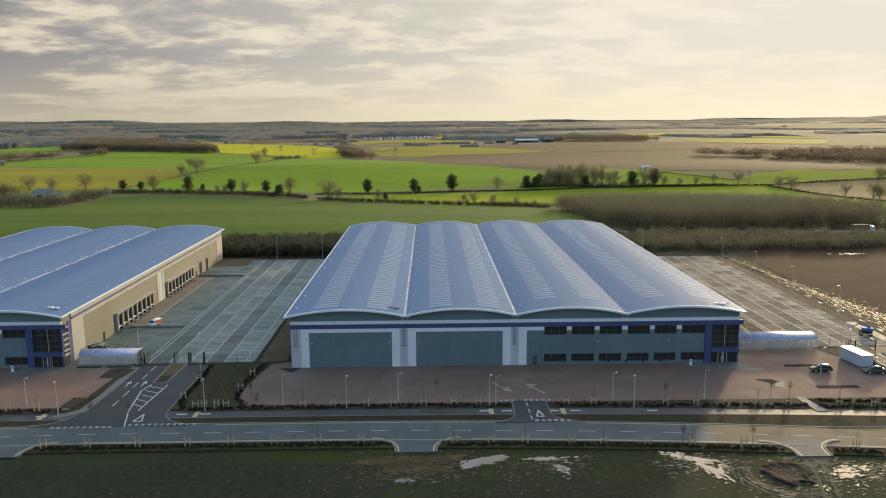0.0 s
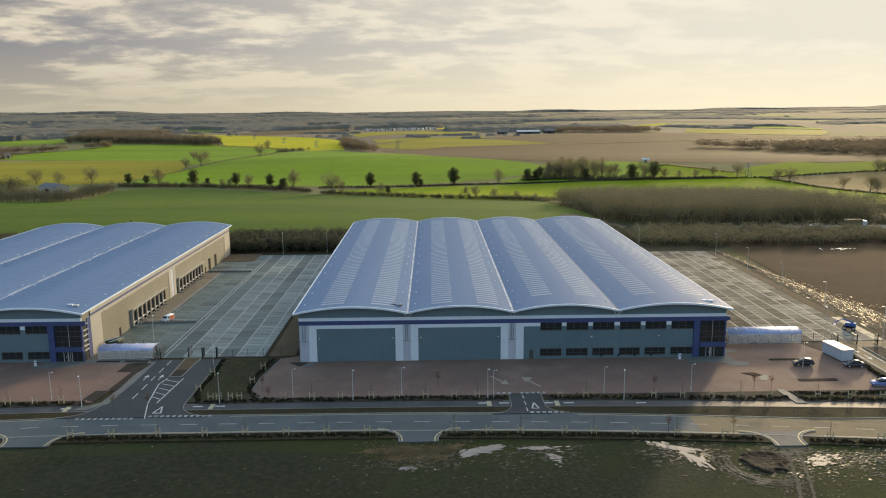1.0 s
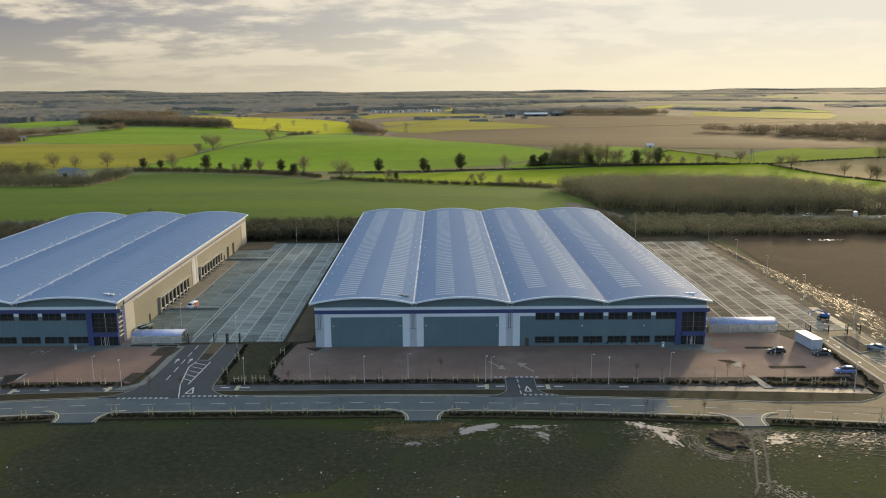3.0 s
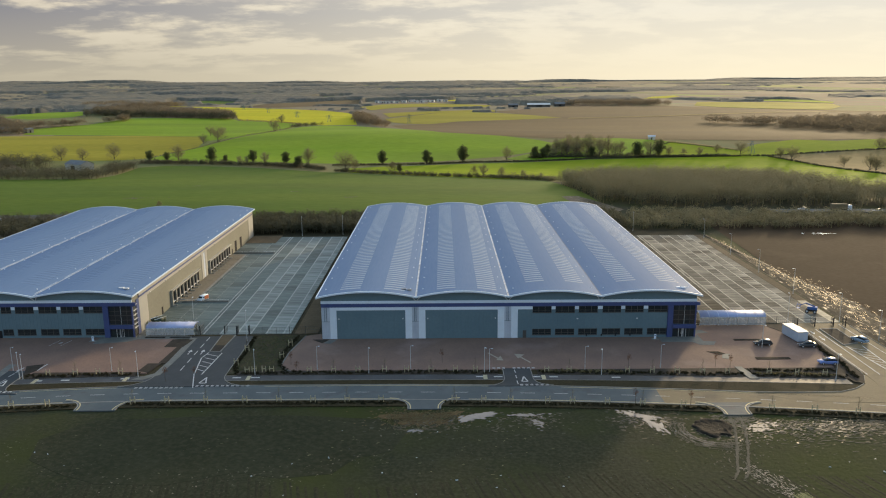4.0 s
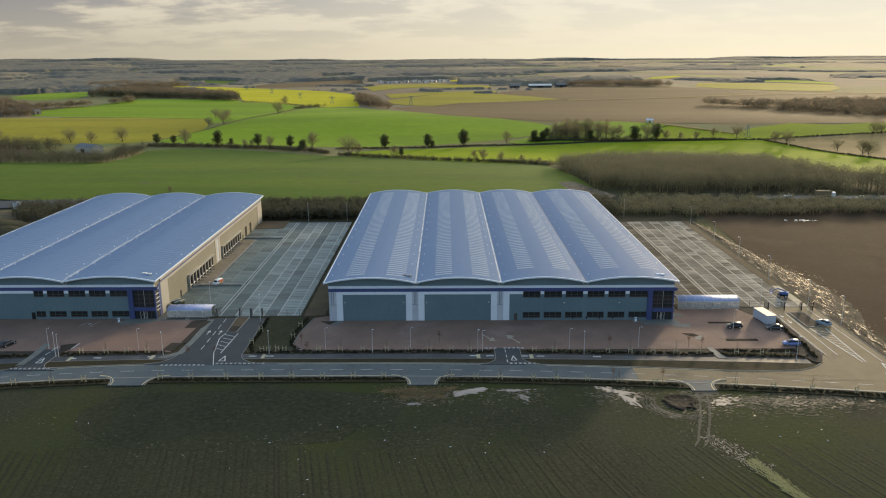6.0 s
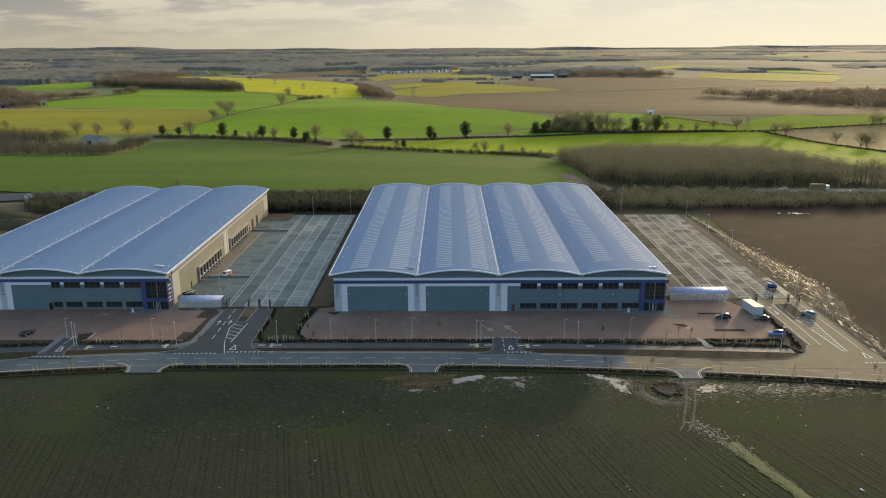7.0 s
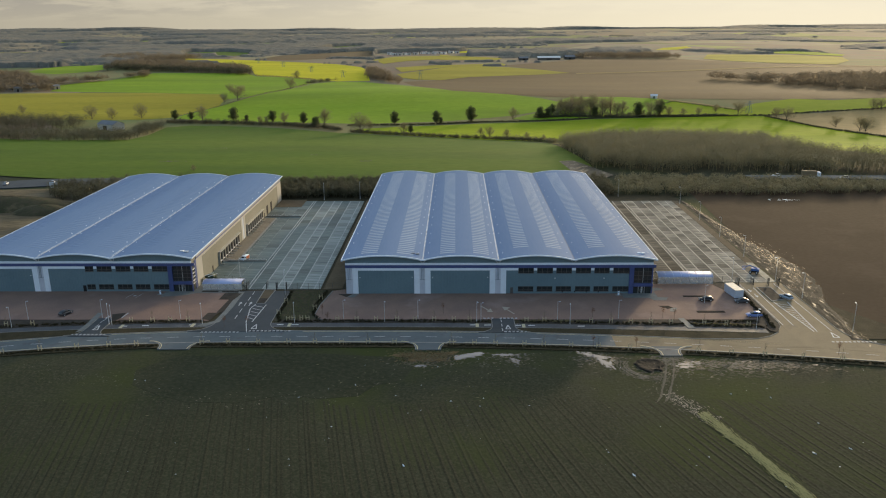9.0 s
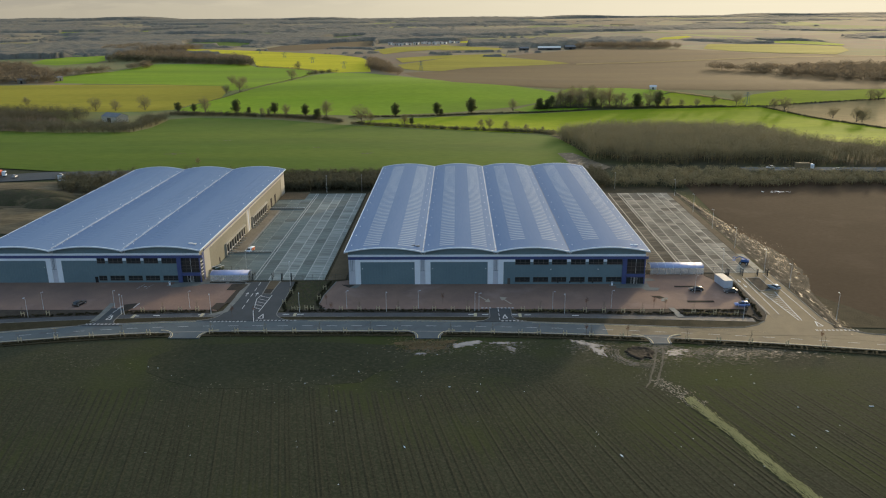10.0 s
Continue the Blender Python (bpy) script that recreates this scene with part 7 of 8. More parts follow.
def blob(x, y, rx, ry, turn, n=22, rough=0.35, seed=0.0):
    c, s = math.cos(turn), math.sin(turn)
    out = []
    for i in range(n):
        a = 2 * math.pi * i / n
        r = 1 + rough * 2 * noise.noise((math.cos(a) * 1.4 + seed, math.sin(a) * 1.4, seed * 0.7)) + rough * noise.noise((math.cos(a) * 4 + seed, math.sin(a) * 4, 3))
        u, v = math.cos(a) * rx * r, math.sin(a) * ry * r
        out.append((x + u * c - v * s, y + u * s + v * c))
    return out


def puddle(x, y, rx, ry, turn, n, size):
    """Shallow water with a broken edge: many small pools that run together in the middle."""
    bm = bmesh.new()
    c, s = math.cos(turn), math.sin(turn)
    for i in range(n):
        u, v = RNG.normal() * rx * 0.5, RNG.normal() * ry * 0.5
        k = size * (0.35 + 0.9 * RNG.random()) * (1.2 - 0.35 * min(2.0, math.hypot(u / rx, v / ry)))
        pts = blob(x + u * c - v * s, y + u * s + v * c, k * 1.5, k * 0.6, turn + RNG.normal() * 0.25, 14, 0.3, i * 1.3)
        bm.faces.new([bm.verts.new((px, py, -0.1 + 0.0009 * (i % 40))) for px, py in pts])
    for f in bm.faces:
        f.normal_update()
        if f.normal.z < 0:
            f.normal_flip()
    tagged(mesh_ob("puddle", bm, M["pale_water"]), "pale shining puddle with broken edges on dark soil", "puddle", "puddles", kind="stuff")


puddle(37.0, -45.9, 4.2, 0.9, 0.42, 60, 0.75)
puddle(69.0, -45.6, 3.6, 1.1, -0.5, 50, 0.6)
puddle(71.2, -50.0, 3.0, 1.2, -1.2, 44, 0.55)
puddle(90.4, -51.8, 1.6, 1.5, 0.2, 30, 0.4)
puddle(46.5, -45.2, 4.0, 0.6, 0.05, 26, 0.4)
puddle(49.0, -48.6, 1.2, 2.2, 0.1, 22, 0.35)
puddle(92.0, -50.5, 3.0, 1.4, 0.3, 34, 0.35)
puddle(25.5, -51.5, 2.0, 0.7, 0.3, 14, 0.35)


def speckle(label, cx, cy, sx, sy, n, size, turn, material, z=-0.09, ratio=0.3):
    bm = bmesh.new()
    for i in range(n):
        x, y = cx + RNG.normal() * sx, cy + RNG.normal() * sy
        pts = blob(x, y, size * (0.4 + RNG.random()), size * ratio * (0.5 + RNG.random()), turn + RNG.normal() * 0.3, 9, 0.5, i * 1.7)
        bm.faces.new([bm.verts.new((px, py, z + 0.0007 * i % 0.03)) for px, py in pts])
    for f in bm.faces:
        f.normal_update()
        if f.normal.z < 0:
            f.normal_flip()
    tagged(mesh_ob("wet_patch", bm, M[material]), label, "wet ground", kind="stuff")


for cx, cy, sx, sy, n in ((27, -48.0, 4.5, 2.6, 300), (84, -52, 7, 3.5, 300), (108, -51, 11, 2.4, 400), (46, -48, 5, 2.2, 120), (70, -48, 4, 2.4, 120)):
    speckle("trampled muddy patches on dark soil", cx, cy, sx, sy, n, 0.34, 0.2, "mud", -0.128, 0.55)
speckle("small shining puddles in rutted mud", 108, -50.5, 10, 1.9, 330, 0.22, 0.1, "pale_water", ratio=0.22)
speckle("long shining puddles in rutted mud", 106, -51.5, 9, 1.6, 30, 0.6, 0.08, "pale_water", ratio=0.14)
speckle("tan trampled mud round the puddles", 106, -51, 9, 2.2, 200, 0.55, 0.1, "rut", -0.12, 0.3)
speckle("tan trampled mud at the stub road's end", 88, -47.5, 2.6, 1.6, 160, 0.5, 0.1, "rut", -0.11, 0.4)
speckle("small puddles round the pit", 86, -55, 7, 3.0, 60, 0.2, 0.3, "pale_water")
speckle("small puddles near the stub road", 47, -46.5, 3.4, 1.2, 45, 0.22, 0.2, "pale_water")
speckle("broken edges of a puddle", 36.5, -46.3, 3.0, 0.8, 60, 0.18, 0.45, "pale_water")
speckle("broken edges of a puddle", 69.5, -47.2, 2.8, 1.6, 130, 0.22, -0.6, "pale_water")
setting("weed_patch", prism(blob(26.5, -46.0, 6.2, 2.7, 0.08, 60, 0.5, 3.0), -0.3, -0.112), M["weed"], "flattened russet weeds round the stub road's end", "weeds")
speckle("ragged edge of the flattened weeds", 26.5, -46.4, 4.6, 2.3, 360, 0.3, 0.5, "weed", -0.1, 0.45)
speckle("pale dry weeds on the soil", 24, -50.5, 2.6, 1.2, 50, 0.16, 0.3, "dry_grass", -0.07)
speckle("scattered shining wet spots in the soil", 55, -66, 22, 9, 110, 0.12, 0.2, "pale_water", -0.06, 0.6)
speckle("pale stones and scraps strewn over the field", 40, -80, 60, 16, 50, 0.13, 0.2, "white_metal", -0.05, 0.6)
speckle("pale trampled mud streaks east of the pit", 102, -54, 8, 3.4, 160, 0.6, 0.12, "rut", -0.11, 0.16)
speckle("scattered pale clods on the field", 20, -58, 45, 7, 110, 0.22, 0.2, "dry_grass")


def pit(x, y, rx, ry):
    """Dug hollow with a rough raised rim."""
    bm = bmesh.new()
    rings = []
    for k, (f, z) in enumerate(((1.25, -0.17), (1.12, 0.02), (1.0, 0.14), (0.84, 0.02), (0.5, -0.1), (0.12, -0.09))):
        row = []
        for i in range(44):
            a = 2 * math.pi * i / 44
            r = f * (1 + 0.3 * noise.noise((math.cos(a) * 2, math.sin(a) * 2, k * 0.3)) + 0.12 * noise.noise((math.cos(a) * 6, math.sin(a) * 6, k * 0.8)))
            row.append(bm.verts.new((x + math.cos(a) * rx * r, y + math.sin(a) * ry * r, z + (0.16 * noise.noise((math.cos(a) * 5, math.sin(a) * 5, k)) if 0 < k < 4 else 0))))
        rings.append(row)
    for p, q in zip(rings, rings[1:]):
        for i in range(44):
            bm.faces.new((p[i], p[(i + 1) % 44], q[(i + 1) % 44], q[i])).smooth = True
    bm.faces.new(rings[-1])
    tagged(mesh_ob("spoil_pit", bm, M["pit"]), "round dug pit with a dark spoil rim", "pit")


# Near-black colour stands in for the shade inside the shallow hollow.
M["pit"] = mat("earth blackened for the pit's shade", (0.014, 0.012, 0.009), (0.03, 0.025, 0.018), 0.8, 0.9, bump=0.15, bump_scale=1.5, spec=0.15)
pit(82.0, -51.0, 3.0, 3.2)


def clods():
    """Loose clods of earth on the open ground before the road."""
    n = 3500
    x, y = RNG.uniform(-120, 180, n), -48.5 - np.abs(RNG.normal(size=n)) * 42
    keep = y > -165
    x, y = x[keep], y[keep]
    k = len(x)
    r = 0.06 + 0.16 * RNG.random(k) ** 2
    c = np.stack([x, y, np.full(k, -0.13)], axis=1)
    a = RNG.random(k) * 6.28
    base = [c + np.stack([np.cos(a + q) * r * RNG.uniform(0.7, 1.5, k), np.sin(a + q) * r * RNG.uniform(0.7, 1.5, k), np.full(k, -0.06)], axis=1) for q in (0, 2.1, 4.2)]
    top = c + np.stack([RNG.normal(size=k) * 0.04, RNG.normal(size=k) * 0.04, r * 0.4], axis=1)
    tagged(cloud_ob("clod", [np.stack([base[i], base[(i + 1) % 3], top], axis=1) for i in range(3)], M["clod"]), "loose clods of earth on bare ground", "clods", kind="stuff")


M["clod"] = mat("dry earth clod", (0.07, 0.062, 0.038), (0.12, 0.10, 0.062), 0.3, 0.95, spec=0.1)
clods()


def tufts(label, x0, x1, lo, hi, n, h, material, gaps=()):
    """Rough grass on a verge."""
    x = RNG.uniform(x0, x1, n)
    for a, b in gaps:
        x = x[(x < a) | (x > b)]
    n = len(x)
    y = np.array([lo(v) + (hi(v) - lo(v)) * RNG.random() for v in x])
    a = RNG.random(n) * 6.28
    p = np.stack([x, y, np.full(n, 0.04)], axis=1)
    w = np.stack([np.cos(a), np.sin(a), np.zeros(n)], axis=1) * 0.14
    tip = p + np.stack([RNG.normal(size=n) * 0.12, RNG.normal(size=n) * 0.12, h * (0.5 + RNG.random(n))], axis=1)
    tagged(cloud_ob("grass_tuft", [np.stack([p - w, p + w, tip], axis=1)], M[material]), label, "grass", kind="stuff")


M["strip_green"] = twig_mat("dull olive grass blades", (0.075, 0.08, 0.028), (0.14, 0.135, 0.055), thin=0.2)
M["tuft"] = twig_mat("rough winter grass", (0.045, 0.043, 0.02), (0.085, 0.07, 0.038), thin=0.15)
tufts("rough winter grass on the near verge", -120, 190, lambda x: road_y(x) - 8.0, lambda x: road_y(x) - 4.1, 9000, 0.1, "tuft", ((19, 35), (-49, -31), (81, 97)))
tufts("rough winter grass on the far verge", -120, 102, lambda x: road_y(x) + 4.1, lambda x: path_y(x) - 1.4, 6000, 0.08, "tuft", ((40, 55), (-41, -11), (-79, -62)))
tufts("rough winter grass beside the access road", -16.8, -7.8, lambda x: -22.0, lambda x: 3.0, 2600, 0.1, "strip_green")


def scattered_line(name, label, category, pts, width, n, size, material, z, blades=0.0, spread=0.5, slim=0.4):
    """A strip with ragged edges: small flat scraps, or upright blades, strewn along a line."""
    seg = [math.hypot(b[0] - a[0], b[1] - a[1]) for a, b in zip(pts, pts[1:])]
    tris = []
    for (a, b), ln in zip(zip(pts, pts[1:]), seg):
        k = int(n * ln / sum(seg))
        u = RNG.random(k)
        d = np.array([b[0] - a[0], b[1] - a[1]]) / ln
        off = RNG.normal(size=k) * width * 0.4
        p = np.stack([a[0] + d[0] * ln * u - d[1] * off, a[1] + d[1] * ln * u + d[0] * off, z + 0.03 * RNG.random(k)], axis=1)
        r = size * (0.5 + RNG.random(k))
        t = RNG.normal(size=k) * spread
        e = np.stack([d[0] * np.cos(t) - d[1] * np.sin(t), d[1] * np.cos(t) + d[0] * np.sin(t), np.zeros(k)], axis=1) * r[:, None]
        f = np.stack([-e[:, 1], e[:, 0], np.zeros(k)], axis=1) * slim
        up = np.stack([np.zeros(k), np.zeros(k), blades * (0.4 + RNG.random(k))], axis=1)
        tris.append(np.stack([p - e - f, p - e * 0.6 + f, p + e + up], axis=1))
    tagged(cloud_ob(name, tris, M[material]), label, category, kind="stuff")


for dx in (-0.95, 0.95):
    scattered_line("wheel_rut", "pale wet wheel rut in the mud", "wheel rut", [(88.2 + dx, -44.5), (86.8 + dx, -52), (84.6 + dx, -59), (81.3 + dx, -68), (80.0 + dx, -70)], 0.28, 420, 0.7, "rut", -0.09, 0.0, 0.15, 0.09)
scattered_line("wheel_rut", "pale loose earth round the wheel ruts", "wheel rut", [(88, -44.5), (83, -60), (82, -67), (86, -74)], 5.0, 260, 0.3, "rut", -0.11)
for r, n in ((1.0, 150), (1.12, 150), (1.28, 110), (1.42, 60)):
    ring = [(81.8 + 5.6 * r * math.cos(a), -52.0 + 5.6 * r * math.sin(a)) for a in [math.radians(160 + 12 * q + 4 * math.sin(q * 2.0 + r * 9)) for q in range(12)]]
    scattered_line("wheel_rut", "pale curved wheel rut round the pit", "wheel rut", ring, 0.35, n, 0.6, "rut", -0.09, 0.0, 0.18, 0.1)
    scattered_line("wheel_rut", "shining water in a curved rut round the pit", "wheel rut", ring[2:9], 0.4, n // 8, 0.45, "pale_water", -0.075, 0.0, 0.15, 0.14)
scattered_line("weed_tuft", "dry straw coloured weeds round the stub road's end", "weeds", [(19.5, -46.4), (26, -45.6), (33, -46.2)], 4.2, 1100, 0.32, "straw_stem", -0.11, 0.16, 0.9, 0.2)
SPOIL_LINE = [(-45.2, -53.8), (-42.9, -62.7), (-34.5, -67.4), (-27.1, -70.0), (-15.4, -70.8), (-4.7, -67.6), (3.3, -68.9), (12.0, -67.3), (15.4, -62.6), (21.8, -59.8)]
scattered_line("soil_edge", "pale dry crumbs along a disturbed soil patch", "loose soil", SPOIL_LINE, 7.0, 260, 0.13, "rut", -0.1)
scattered_line("soil_edge", "pale chalky crumbs on the turned soil", "loose soil", SPOIL_LINE[3:], 5.0, 70, 0.15, "faded", -0.09)
scattered_line("soil_edge", "pale loose earth between ruts and strip", "loose soil", [(82.5, -66), (85, -71), (87.6, -75.6), (88.7, -79)], 3.2, 260, 0.3, "faded", -0.1, 0.0, 0.6, 0.3)
scattered_line("soil_edge", "brown crumbs of turned soil", "loose soil", [(-75, -52), (-60, -58), (-45, -60)], 5.0, 120, 0.2, "rut", -0.1)
# Base colours of the field soil, without its green spots and palest grain.
M["turned"] = mat("field soil without green spots", (0.0213, 0.0253, 0.0118), (0.0309, 0.0343, 0.0174), 0.05, 0.95, bump=0.12, bump_scale=1.0, fine=(0.0511, 0.0517, 0.0314), fine_scale=0.9, fine_amount=0.8, spec=0.1)
setting("turned_soil", prism([(x * 0.985, y + 0.6 * math.sin(x)) for x, y in SPOIL_LINE] + [(24, -52), (18, -46.5), (0, -44.5), (-20, -45), (-38, -46.5)], -0.16, -0.128), M["turned"], "soil patch without green spots beside the road", "turned soil")
M["straw"] = twig_mat("pale dry grass blades", (0.20, 0.198, 0.08), (0.34, 0.325, 0.15), thin=0.2)
STRIP = [(87.6, -75.6), (88.7, -79.0), (90.4, -84.6), (92.4, -90.3), (94.9, -99.1), (97.3, -106.8), (99.0, -111.5), (103, -124), (110, -145)]
scattered_line("grass_strip_edge", "dull olive grass along the dry strip", "grass strip", STRIP, 2.2, 1500, 0.7, "strip_green", -0.09, 0.02, 0.25, 0.1)
for dx, w, n in ((0.7, 0.7, 900), (0.1, 0.5, 420), (-0.5, 0.5, 420), (-1.2, 0.4, 260)):
    scattered_line("grass_strip", "pale dry grass strip across the ploughed field", "grass strip", [(x + dx * 0.95, y + dx * 0.3) for x, y in STRIP], w, n, 1.0, "straw", -0.05, 0.02, 0.2, 0.09)


def scrap(x, y, s):
    bm = bmesh.new()
    pts = blob(0, 0, s, s * 0.25, 0, 10, 0.4, x)
    lo = [bm.verts.new((px, py, 0)) for px, py in pts]
    hi = [bm.verts.new((px * 0.8, py * 0.8, 0.1 + 0.1 * noise.noise((px * 4, py * 4, x)))) for px, py in pts]
    for k in range(10):
        bm.faces.new((lo[k], lo[(k + 1) % 10], hi[(k + 1) % 10], hi[k]))
    bm.faces.new(hi)
    ob = tagged(mesh_ob("plastic_scrap", bm, M["white_metal"]), "crumpled white plastic scrap on bare soil", "litter", "litter")
    ob.matrix_basis = pose(x, y, -0.12, rz=-35 + 30 * math.sin(x))


for x, y, s in ((67.5, -99.0, 0.5), (110.5, -79.5, 0.25), (126.9, -79.0, 0.55), (104.5, -91.2, 0.45), (112.4, -89.6, 0.35), (96.7, -66.4, 0.25), (105.0, -68.1, 0.25), (-40, -60, 0.25), (10.5, -62, 0.3), (33, -70, 0.22), (24, -96, 0.5)):
    scrap(x, y, s)
setting("soil_strip_east", prism([(134.9, 31), (137.8, 31), (137.6, 126), (134.9, 126)], -0.1, 0.1), M["soil_brown"], "bare brown soil strip beside the yard", "verge")
setting("yard_corner", boxes((134.9, 137.4, 10.5, 31, -0.1, 0.115)), M["concrete"], "sunlit concrete corner of the lorry yard", "yard")


# ---------------------------------------------------------------- rutted wet bank beside the east yard
M["wet_bank"] = mat("rutted bank with standing water", (0.0214, 0.0181, 0.0119), (0.0333, 0.0276, 0.0181), 0.25, 0.9, bump=0.2, bump_scale=0.7, fine=(0.0475, 0.0409, 0.0266), fine_scale=1.1, fine_amount=0.5, spots=(0.0618, 0.0532, 0.038), spot_scale=0.5, spot_range=(0.56, 0.64), rough_spots=0.55, spec=0.2, stretch=(1.6, 0.45, 1))


def bank():
    bm = bmesh.new()
    ny, nx = 120, 16
    rows = []
    for j in range(ny + 1):
        v = j / ny
        y = -36 + 162 * v
        lo, hi = 138.4 + 0.6 * noise.noise((y * 0.05, 1, 0)), 142.0 + 10.0 * math.exp(-((y - 25) / 34) ** 2) + 2 * noise.noise((y * 0.06, 5, 0)) + 2 * v
        if v > 0.75:
            hi = lo + (hi - lo) * (1 - (v - 0.75) * 2.4)
        row = []
        for i in range(nx + 1):
            u = i / nx
            x = lo + (hi - lo) * u
            z = -0.13 + math.sin(math.pi * u) * (0.28 + 0.28 * noise.noise((x * 0.5, y * 0.16, 0)) + 0.22 * noise.noise((x * 1.7, y * 0.6, 4)))
            row.append(bm.verts.new((x, y, z)))
        rows.append(row)
    for p, q in zip(rows, rows[1:]):
        for i in range(nx):
            bm.faces.new((p[i], p[i + 1], q[i + 1], q[i])).smooth = True
    setting("wet_bank", bm, M["wet_bank"], "rutted muddy bank glinting with standing water", "mud bank")


bank()
for x, y, sx, n in ((141.2, 105, 0.9, 40), (142.0, 85, 1.1, 55), (143.2, 66, 1.5, 70), (145.2, 48, 2.3, 95), (146.5, 34, 2.8, 100), (145.5, 20, 2.4, 75), (143.5, 2, 1.6, 45), (142.2, -16, 1.2, 30), (141.8, -30, 1.0, 30)):
    speckle("shining water in wheel ruts along the yard", x, y, sx, 8, int(n * 1.5), 0.62, 1.66, "water", 0.16, 0.06)
speckle("white plastic sheeting lying in the dark field", 187, 127, 3.2, 0.9, 16, 0.8, 0.1, "white_metal", 0.2)
for x, y, sx, n in ((-139, 236.5, 4.0, 40), (-126.2, 299.8, 2.5, 16), (-57, 262, 2.0, 14), (-20, 235, 2.5, 14)):
    speckle("wet hollow in the green field", x, y, sx, 0.9, n, 0.9, 0.05, "mud", land(x, y) + 0.28, 0.4)
field("field_corner_mud", [(96, 232), (105, 234), (120, 187), (112, 177), (100, 186)], M["mud"], "churned muddy corner of the green field", 0.06)
speckle("wet churned corner of the green field", 106, 205, 4.0, 8, 110, 1.2, 0.2, "water", 0.4, 0.12)


# ---------------------------------------------------------------- far buildings
def barn(name, label, x, y, w, d, h, roof, turn=0.0, wall="cream"):
    t = thing(name, label, "barn", "far buildings")
    part("wall", boxes((-w / 2, w / 2, -d / 2, d / 2, -0.5, h)), M[wall], t)
    bm = bmesh.new()
    o = 0.4
    v = [bm.verts.new(c) for c in ((-w / 2 - o, -d / 2 - o, h), (w / 2 + o, -d / 2 - o, h), (w / 2 + o, 0, h + d * 0.22), (-w / 2 - o, 0, h + d * 0.22), (w / 2 + o, d / 2 + o, h), (-w / 2 - o, d / 2 + o, h))]
    for q in ((0, 1, 2, 3), (3, 2, 4, 5), (0, 5, 4, 1)):
        bm.faces.new([v[i] for i in q])
    bmesh.ops.recalc_face_normals(bm, faces=bm.faces[:])
    part("roof", bm, M[roof], t)
    for e in (-w / 2, w / 2):
        part("gable", loft([[(u, -d / 2, h - 0.02), (u, d / 2, h - 0.02), (u, 0, h + d * 0.21)] for u in (e - 0.1, e + 0.1)]), M[wall], t)
    part("door", boxes((-w * 0.12, w * 0.12, -d / 2 - 0.06, -d / 2, 0, h * 0.75)), M["dark"], t)
    t.matrix_basis = pose(x, y, land(x, y), rz=turn)


barn("barn", "low farm barn with a grey roof among trees", -262, 432, 20, 12, 5.0, "steel_dull", -30, "cream")
barn("barn", "white roofed farm shed on the far rise", 216, 1322, 44, 14, 4, "white_paint", 0, "frame")
barn("barn", "white roofed farm shed on the far rise", 166, 1316, 18, 12, 4, "steel_dull", 5, "frame")
barn("barn", "dark gabled farm shed on the far rise", 258, 1334, 20, 14, 5, "steel_dull", 5, "frame")
for i in range(18):
    barn("house", "small pale far village house", -112 + i * 8.5 + RNG.normal() * 4, 1560 + i * 3 + RNG.normal() * 22, 9, 7, 4.6, "tile" if i % 3 else "frame", RNG.normal() * 30, "white_paint")
for x, y in ((-519, 735), (-502, 757), (-497, 715), (-485, 773), (-465, 741), (-512, 762)):
    barn("house", "pale house among trees at the field edge", x, y, 9, 7, 4.5, "frame", 20 + (x % 7) * 12, "kerb")


def pylon(x, y, h):
    t = thing("pylon", "far slender lattice electricity pylon", "pylon", "pylons")
    bm = bmesh.new()
    for sx, sy in ((-1, -1), (1, -1), (1, 1), (-1, 1)):
        tube(bm, (sx * 2.4, sy * 2.4, -0.5), (sx * 0.4, sy * 0.4, h), 0.12, 0.1, 4)
    for k in range(7):
        z0, z1 = h * k / 7, h * (k + 1) / 7
        a, b = 2.4 - 2.0 * k / 7, 2.4 - 2.0 * (k + 1) / 7
        for s in (-1, 1):
            tube(bm, (-a * s, -a, z0), (b * s, -b, z1), 0.06, 0.06, 3)
            tube(bm, (-a, -a * s, z0), (-b, b * s, z1), 0.06, 0.06, 3)
    part("tower", bm, M["clad"], t)
    for z, w in ((h * 0.68, 4.5), (h * 0.82, 5.5), (h * 0.95, 3.6)):
        part("cross_arm", tube(bmesh.new(), (-w, 0, z), (w, 0, z), 0.14, n=4), M["clad"], t)
    t.matrix_basis = pose(x, y, land(x, y), rz=20)


for x, y, h in ((-190, 994, 9), (-257, 1101, 9), (-325, 1209, 9), (-128, 901, 10), (-15, 866, 13), (325, 548, 12)):
    pylon(x, y, h)


M["mud_dry"] = mat("bare trampled site earth", (0.085, 0.068, 0.04), (0.20, 0.155, 0.09), 0.06, 0.95, bump=0.15, fine=(0.06, 0.05, 0.03), fine_scale=0.5, fine_amount=0.6, spots=(0.05, 0.042, 0.026), spot_scale=0.05, spec=0.1, stretch=(0.5, 1.6, 1))


# ---------------------------------------------------------------- building site and road beyond the west warehouse
setting("earthworks", prism([(-260, 60), (-124, 60), (-124, 140), (-165, 158), (-260, 150)], -0.12, 0.12), M["mud_dry"], "bare brown earthworks behind the warehouse", "earthworks")
setting("road_behind", prism([(-330, 146), (-206, 156), (-178, 163), (-120, 176), (-120, 186), (-190, 181), (-214, 174), (-330, 164)], -0.1, 0.35), M["asphalt_dark"], "grey main road beyond the site", "road")
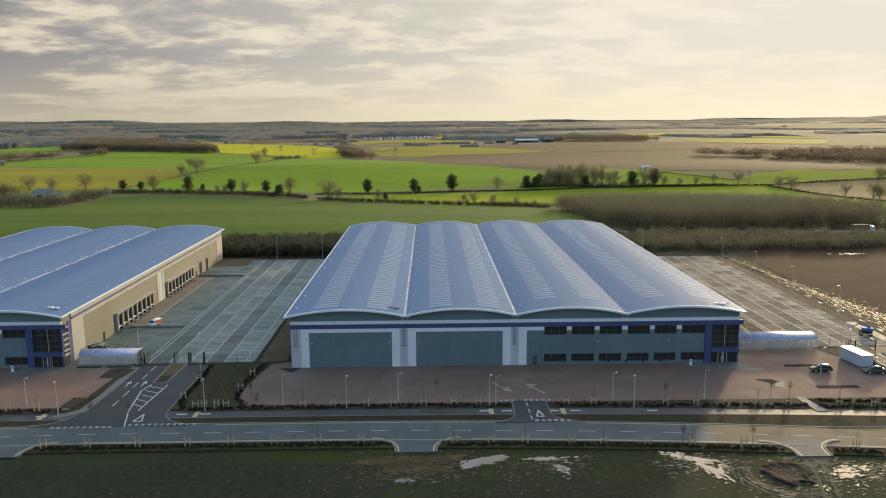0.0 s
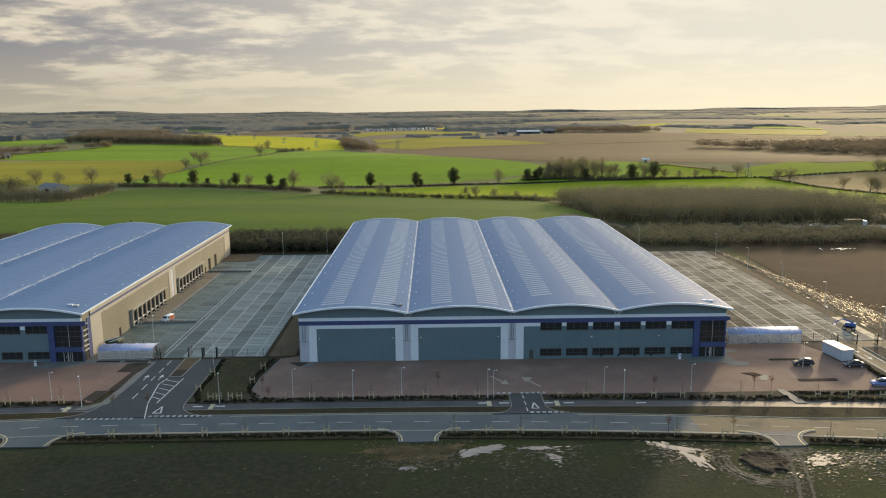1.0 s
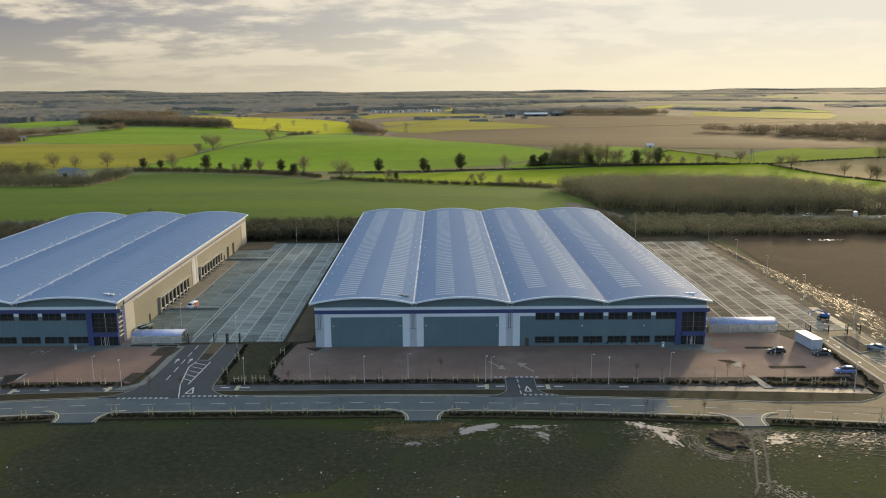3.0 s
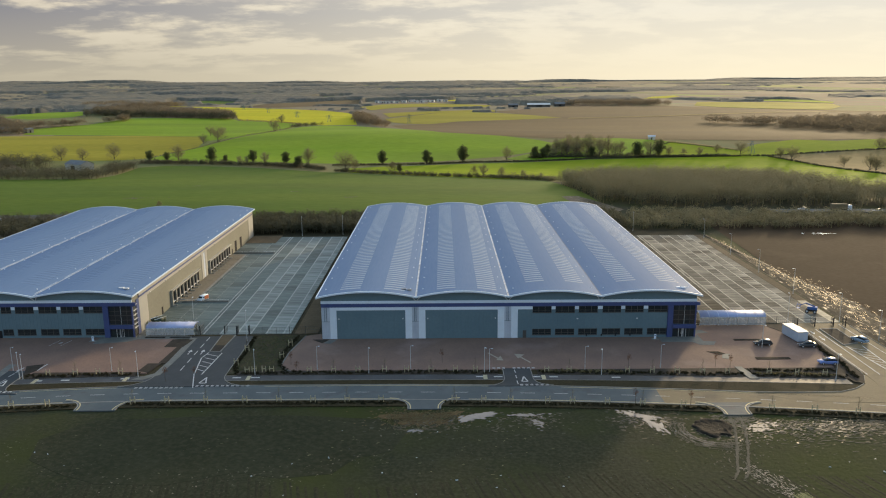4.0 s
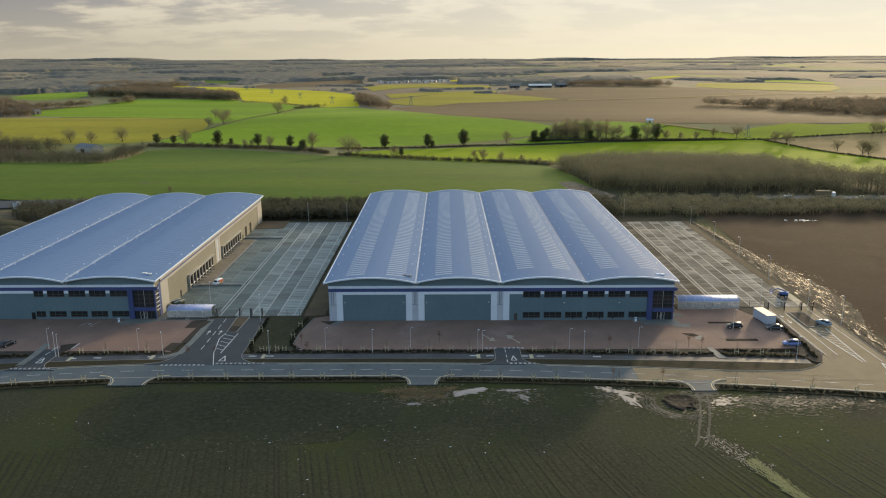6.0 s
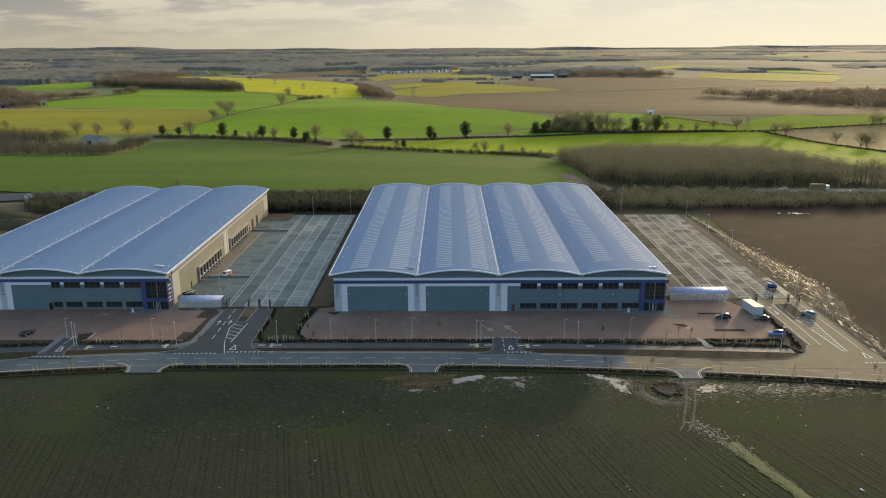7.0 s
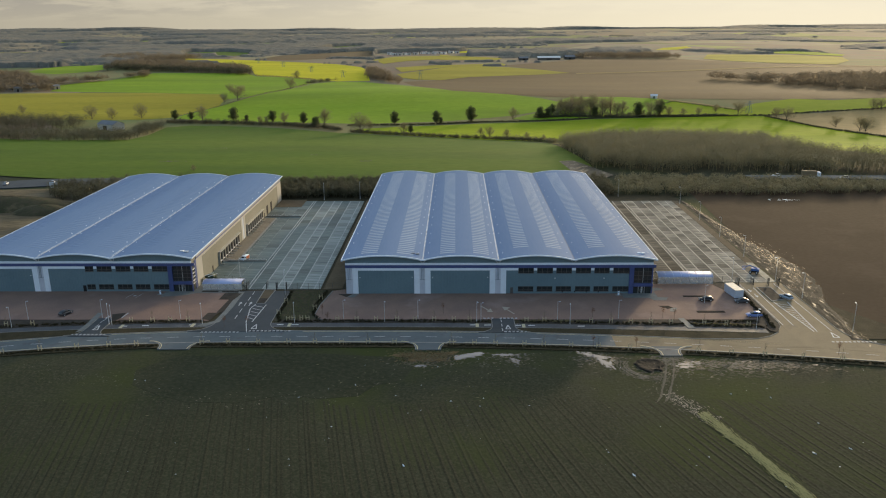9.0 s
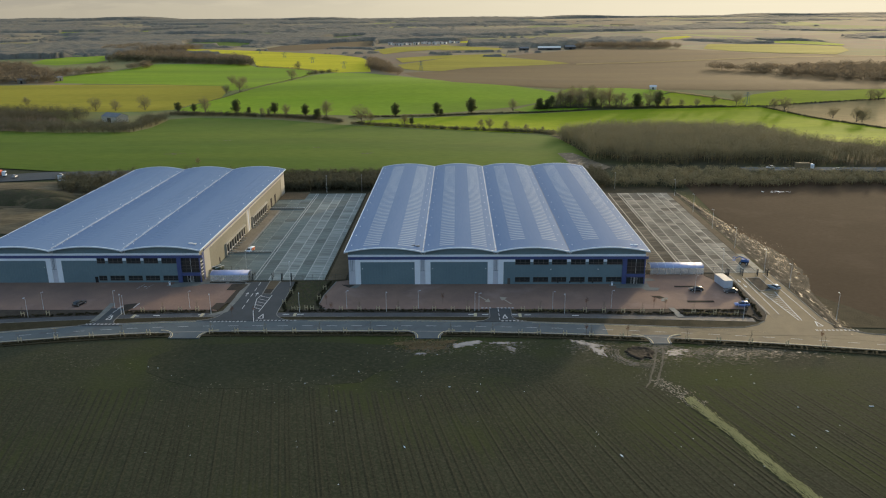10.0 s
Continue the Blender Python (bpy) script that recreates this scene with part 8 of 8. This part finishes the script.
setting("road_behind_east", prism([(190, 176), (420, 169), (420, 178), (190, 185)], -0.1, 0.45), M["asphalt"], "grey main road beyond the dark field", "road")


M["heap"] = mat("dark spoil with weeds", (0.045, 0.04, 0.022), (0.075, 0.06, 0.036), 0.12, 0.95, bump=0.2, fine=(0.04, 0.055, 0.022), fine_scale=0.8, fine_amount=0.6, spots=(0.14, 0.105, 0.06), spot_scale=0.07, spot_range=(0.55, 0.68), spec=0.1)


def spoil_heap(x, y, rx, ry, h, seed):
    bm = bmesh.new()
    rows = []
    for k in range(7):
        f = 1 - k / 6
        rows.append([bm.verts.new((x + math.cos(a) * rx * f * (1 + 0.2 * noise.noise((math.cos(a) * 2 + seed, math.sin(a) * 2, 0))), y + math.sin(a) * ry * f,
                                   h * (1 - f * f) + 0.4 * noise.noise((math.cos(a) * 3, math.sin(a) * 3, k + seed)) * (0 if k == 0 else 1))) for a in (2 * math.pi * i / 24 for i in range(24))])
    for p, q in zip(rows, rows[1:]):
        for i in range(24):
            bm.faces.new((p[i], p[(i + 1) % 24], q[(i + 1) % 24], q[i])).smooth = True
    tagged(mesh_ob("earth_mound", bm, M["heap"]), "grassy dark heap of spoil on the site", "earth mound")


spoil_heap(-172, 118, 30, 13, 5.0, 1.0)
spoil_heap(-196, 98, 24, 10, 3.0, 4.0)
spoil_heap(-152, 108, 14, 9, 3.2, 7.0)


def hoarding(m):
    t = thing("hoarding", "white site notice board on two posts", "sign board")
    part("board", boxes((-2.6, 2.6, -0.04, 0.04, 1.2, 4.2), bevel=0.02), M["white_metal"], t)
    for k in range(4):
        part("printed_bar", boxes((-2.2, 2.0 - 0.5 * (k % 2), -0.06, -0.042, 1.6 + 0.6 * k, 1.9 + 0.6 * k)), M["silver"], t)
    for x in (-2.2, 2.2):
        part("post", boxes((x - 0.08, x + 0.08, 0.042, 0.2, -0.2, 4.3)), M["frame"], t)
    t.matrix_basis = m


hoarding(pose(-169.5, 153.5, 0, rz=-15))


def lorry(label, cab, load, m):
    t = thing("lorry", label, "lorry", "traffic on the main road")
    part("cab", boxes((-1.2, 1.2, -4.8, -2.9, 0.5, 3.0), bevel=0.25), cab, t)
    part("windscreen", boxes((-1.0, 1.0, -4.84, -4.7, 1.7, 2.6)), M["glass"], t)
    part("body", boxes((-1.25, 1.25, -2.6, 4.8, 1.0, 3.6), bevel=0.06), load, t)
    part("chassis", boxes((-0.5, 0.5, -4.4, 4.6, 0.6, 0.98)), M["dark"], t)
    for x in (-1.0, 1.0):
        for y in (-3.8, 2.2, 3.6):
            part("wheel", tube(bmesh.new(), (x - 0.15, y, 0.5), (x + 0.15, y, 0.5), 0.5, n=14), M["dark"], t)
    t.matrix_basis = m


lorry("lorry with white cab and orange body on the road", M["white_metal"], car_paint("orange lorry paint", (0.62, 0.13, 0.045)), pose(-212.5, 168.5, 0.36, rz=100))
car("pale grey car on the main road", car_paint("pale grey car paint", (0.45, 0.46, 0.47)), pose(-202, 167, 0.36, rz=100))
lorry("tan lorry with a white cab on the main road", M["white_metal"], M["asphalt_mud_sun"], pose(222, 178, 0.46, rz=88))
car("white car on the main road", car_paint("white car paint", (0.7, 0.7, 0.7)), pose(205, 181, 0.46, rz=178))
car("pale car on the main road", car_paint("pale car paint", (0.55, 0.55, 0.52)), pose(238, 175, 0.46, rz=178))
car("silver car on the main road behind the site", car_paint("silver car paint", (0.5, 0.5, 0.5)), pose(-178.5, 170, 0.36, rz=105))


# pale house, drive and lane beyond the meadow
barn("house", "pale house with a slate roof beside the lane", 248, 618, 7, 6, 3.0, "silver", -15, "white_paint")
field("lane", [(252, 612), (262, 601), (280, 590), (317, 562), (322, 563), (284, 593), (266, 604), (255, 614)], M["stubble"], "pale lane running down through the meadow", 0.5)


def totem(m):
    t = thing("totem_sign", "small white sign on a pale concrete pad", "sign")
    part("pad", boxes((-0.9, 0.9, -0.5, 0.5, -0.05, 0.06)), M["kerb"], t)
    part("board", boxes((-0.28, 0.28, -0.06, 0.06, 0.06, 1.3), bevel=0.02), M["white_metal"], t)
    part("printed_bar", boxes((-0.2, 0.2, -0.08, -0.062, 0.85, 1.05)), M["blue"], t)
    t.matrix_basis = m


totem(pose(84.3, -1.6, 0.1))
totem(pose(-58.3, -0.6, 0.1))
setting("footway_far_west", prism([(-70.6, -31.0), (-70.4, -24.5), (-70.9, -16.4), (-69.1, -16.6), (-69.0, -24.5), (-69.1, -30.0)], -0.1, 0.15), M["footway"], "pale concrete footway beside the car park entrance", "footway")
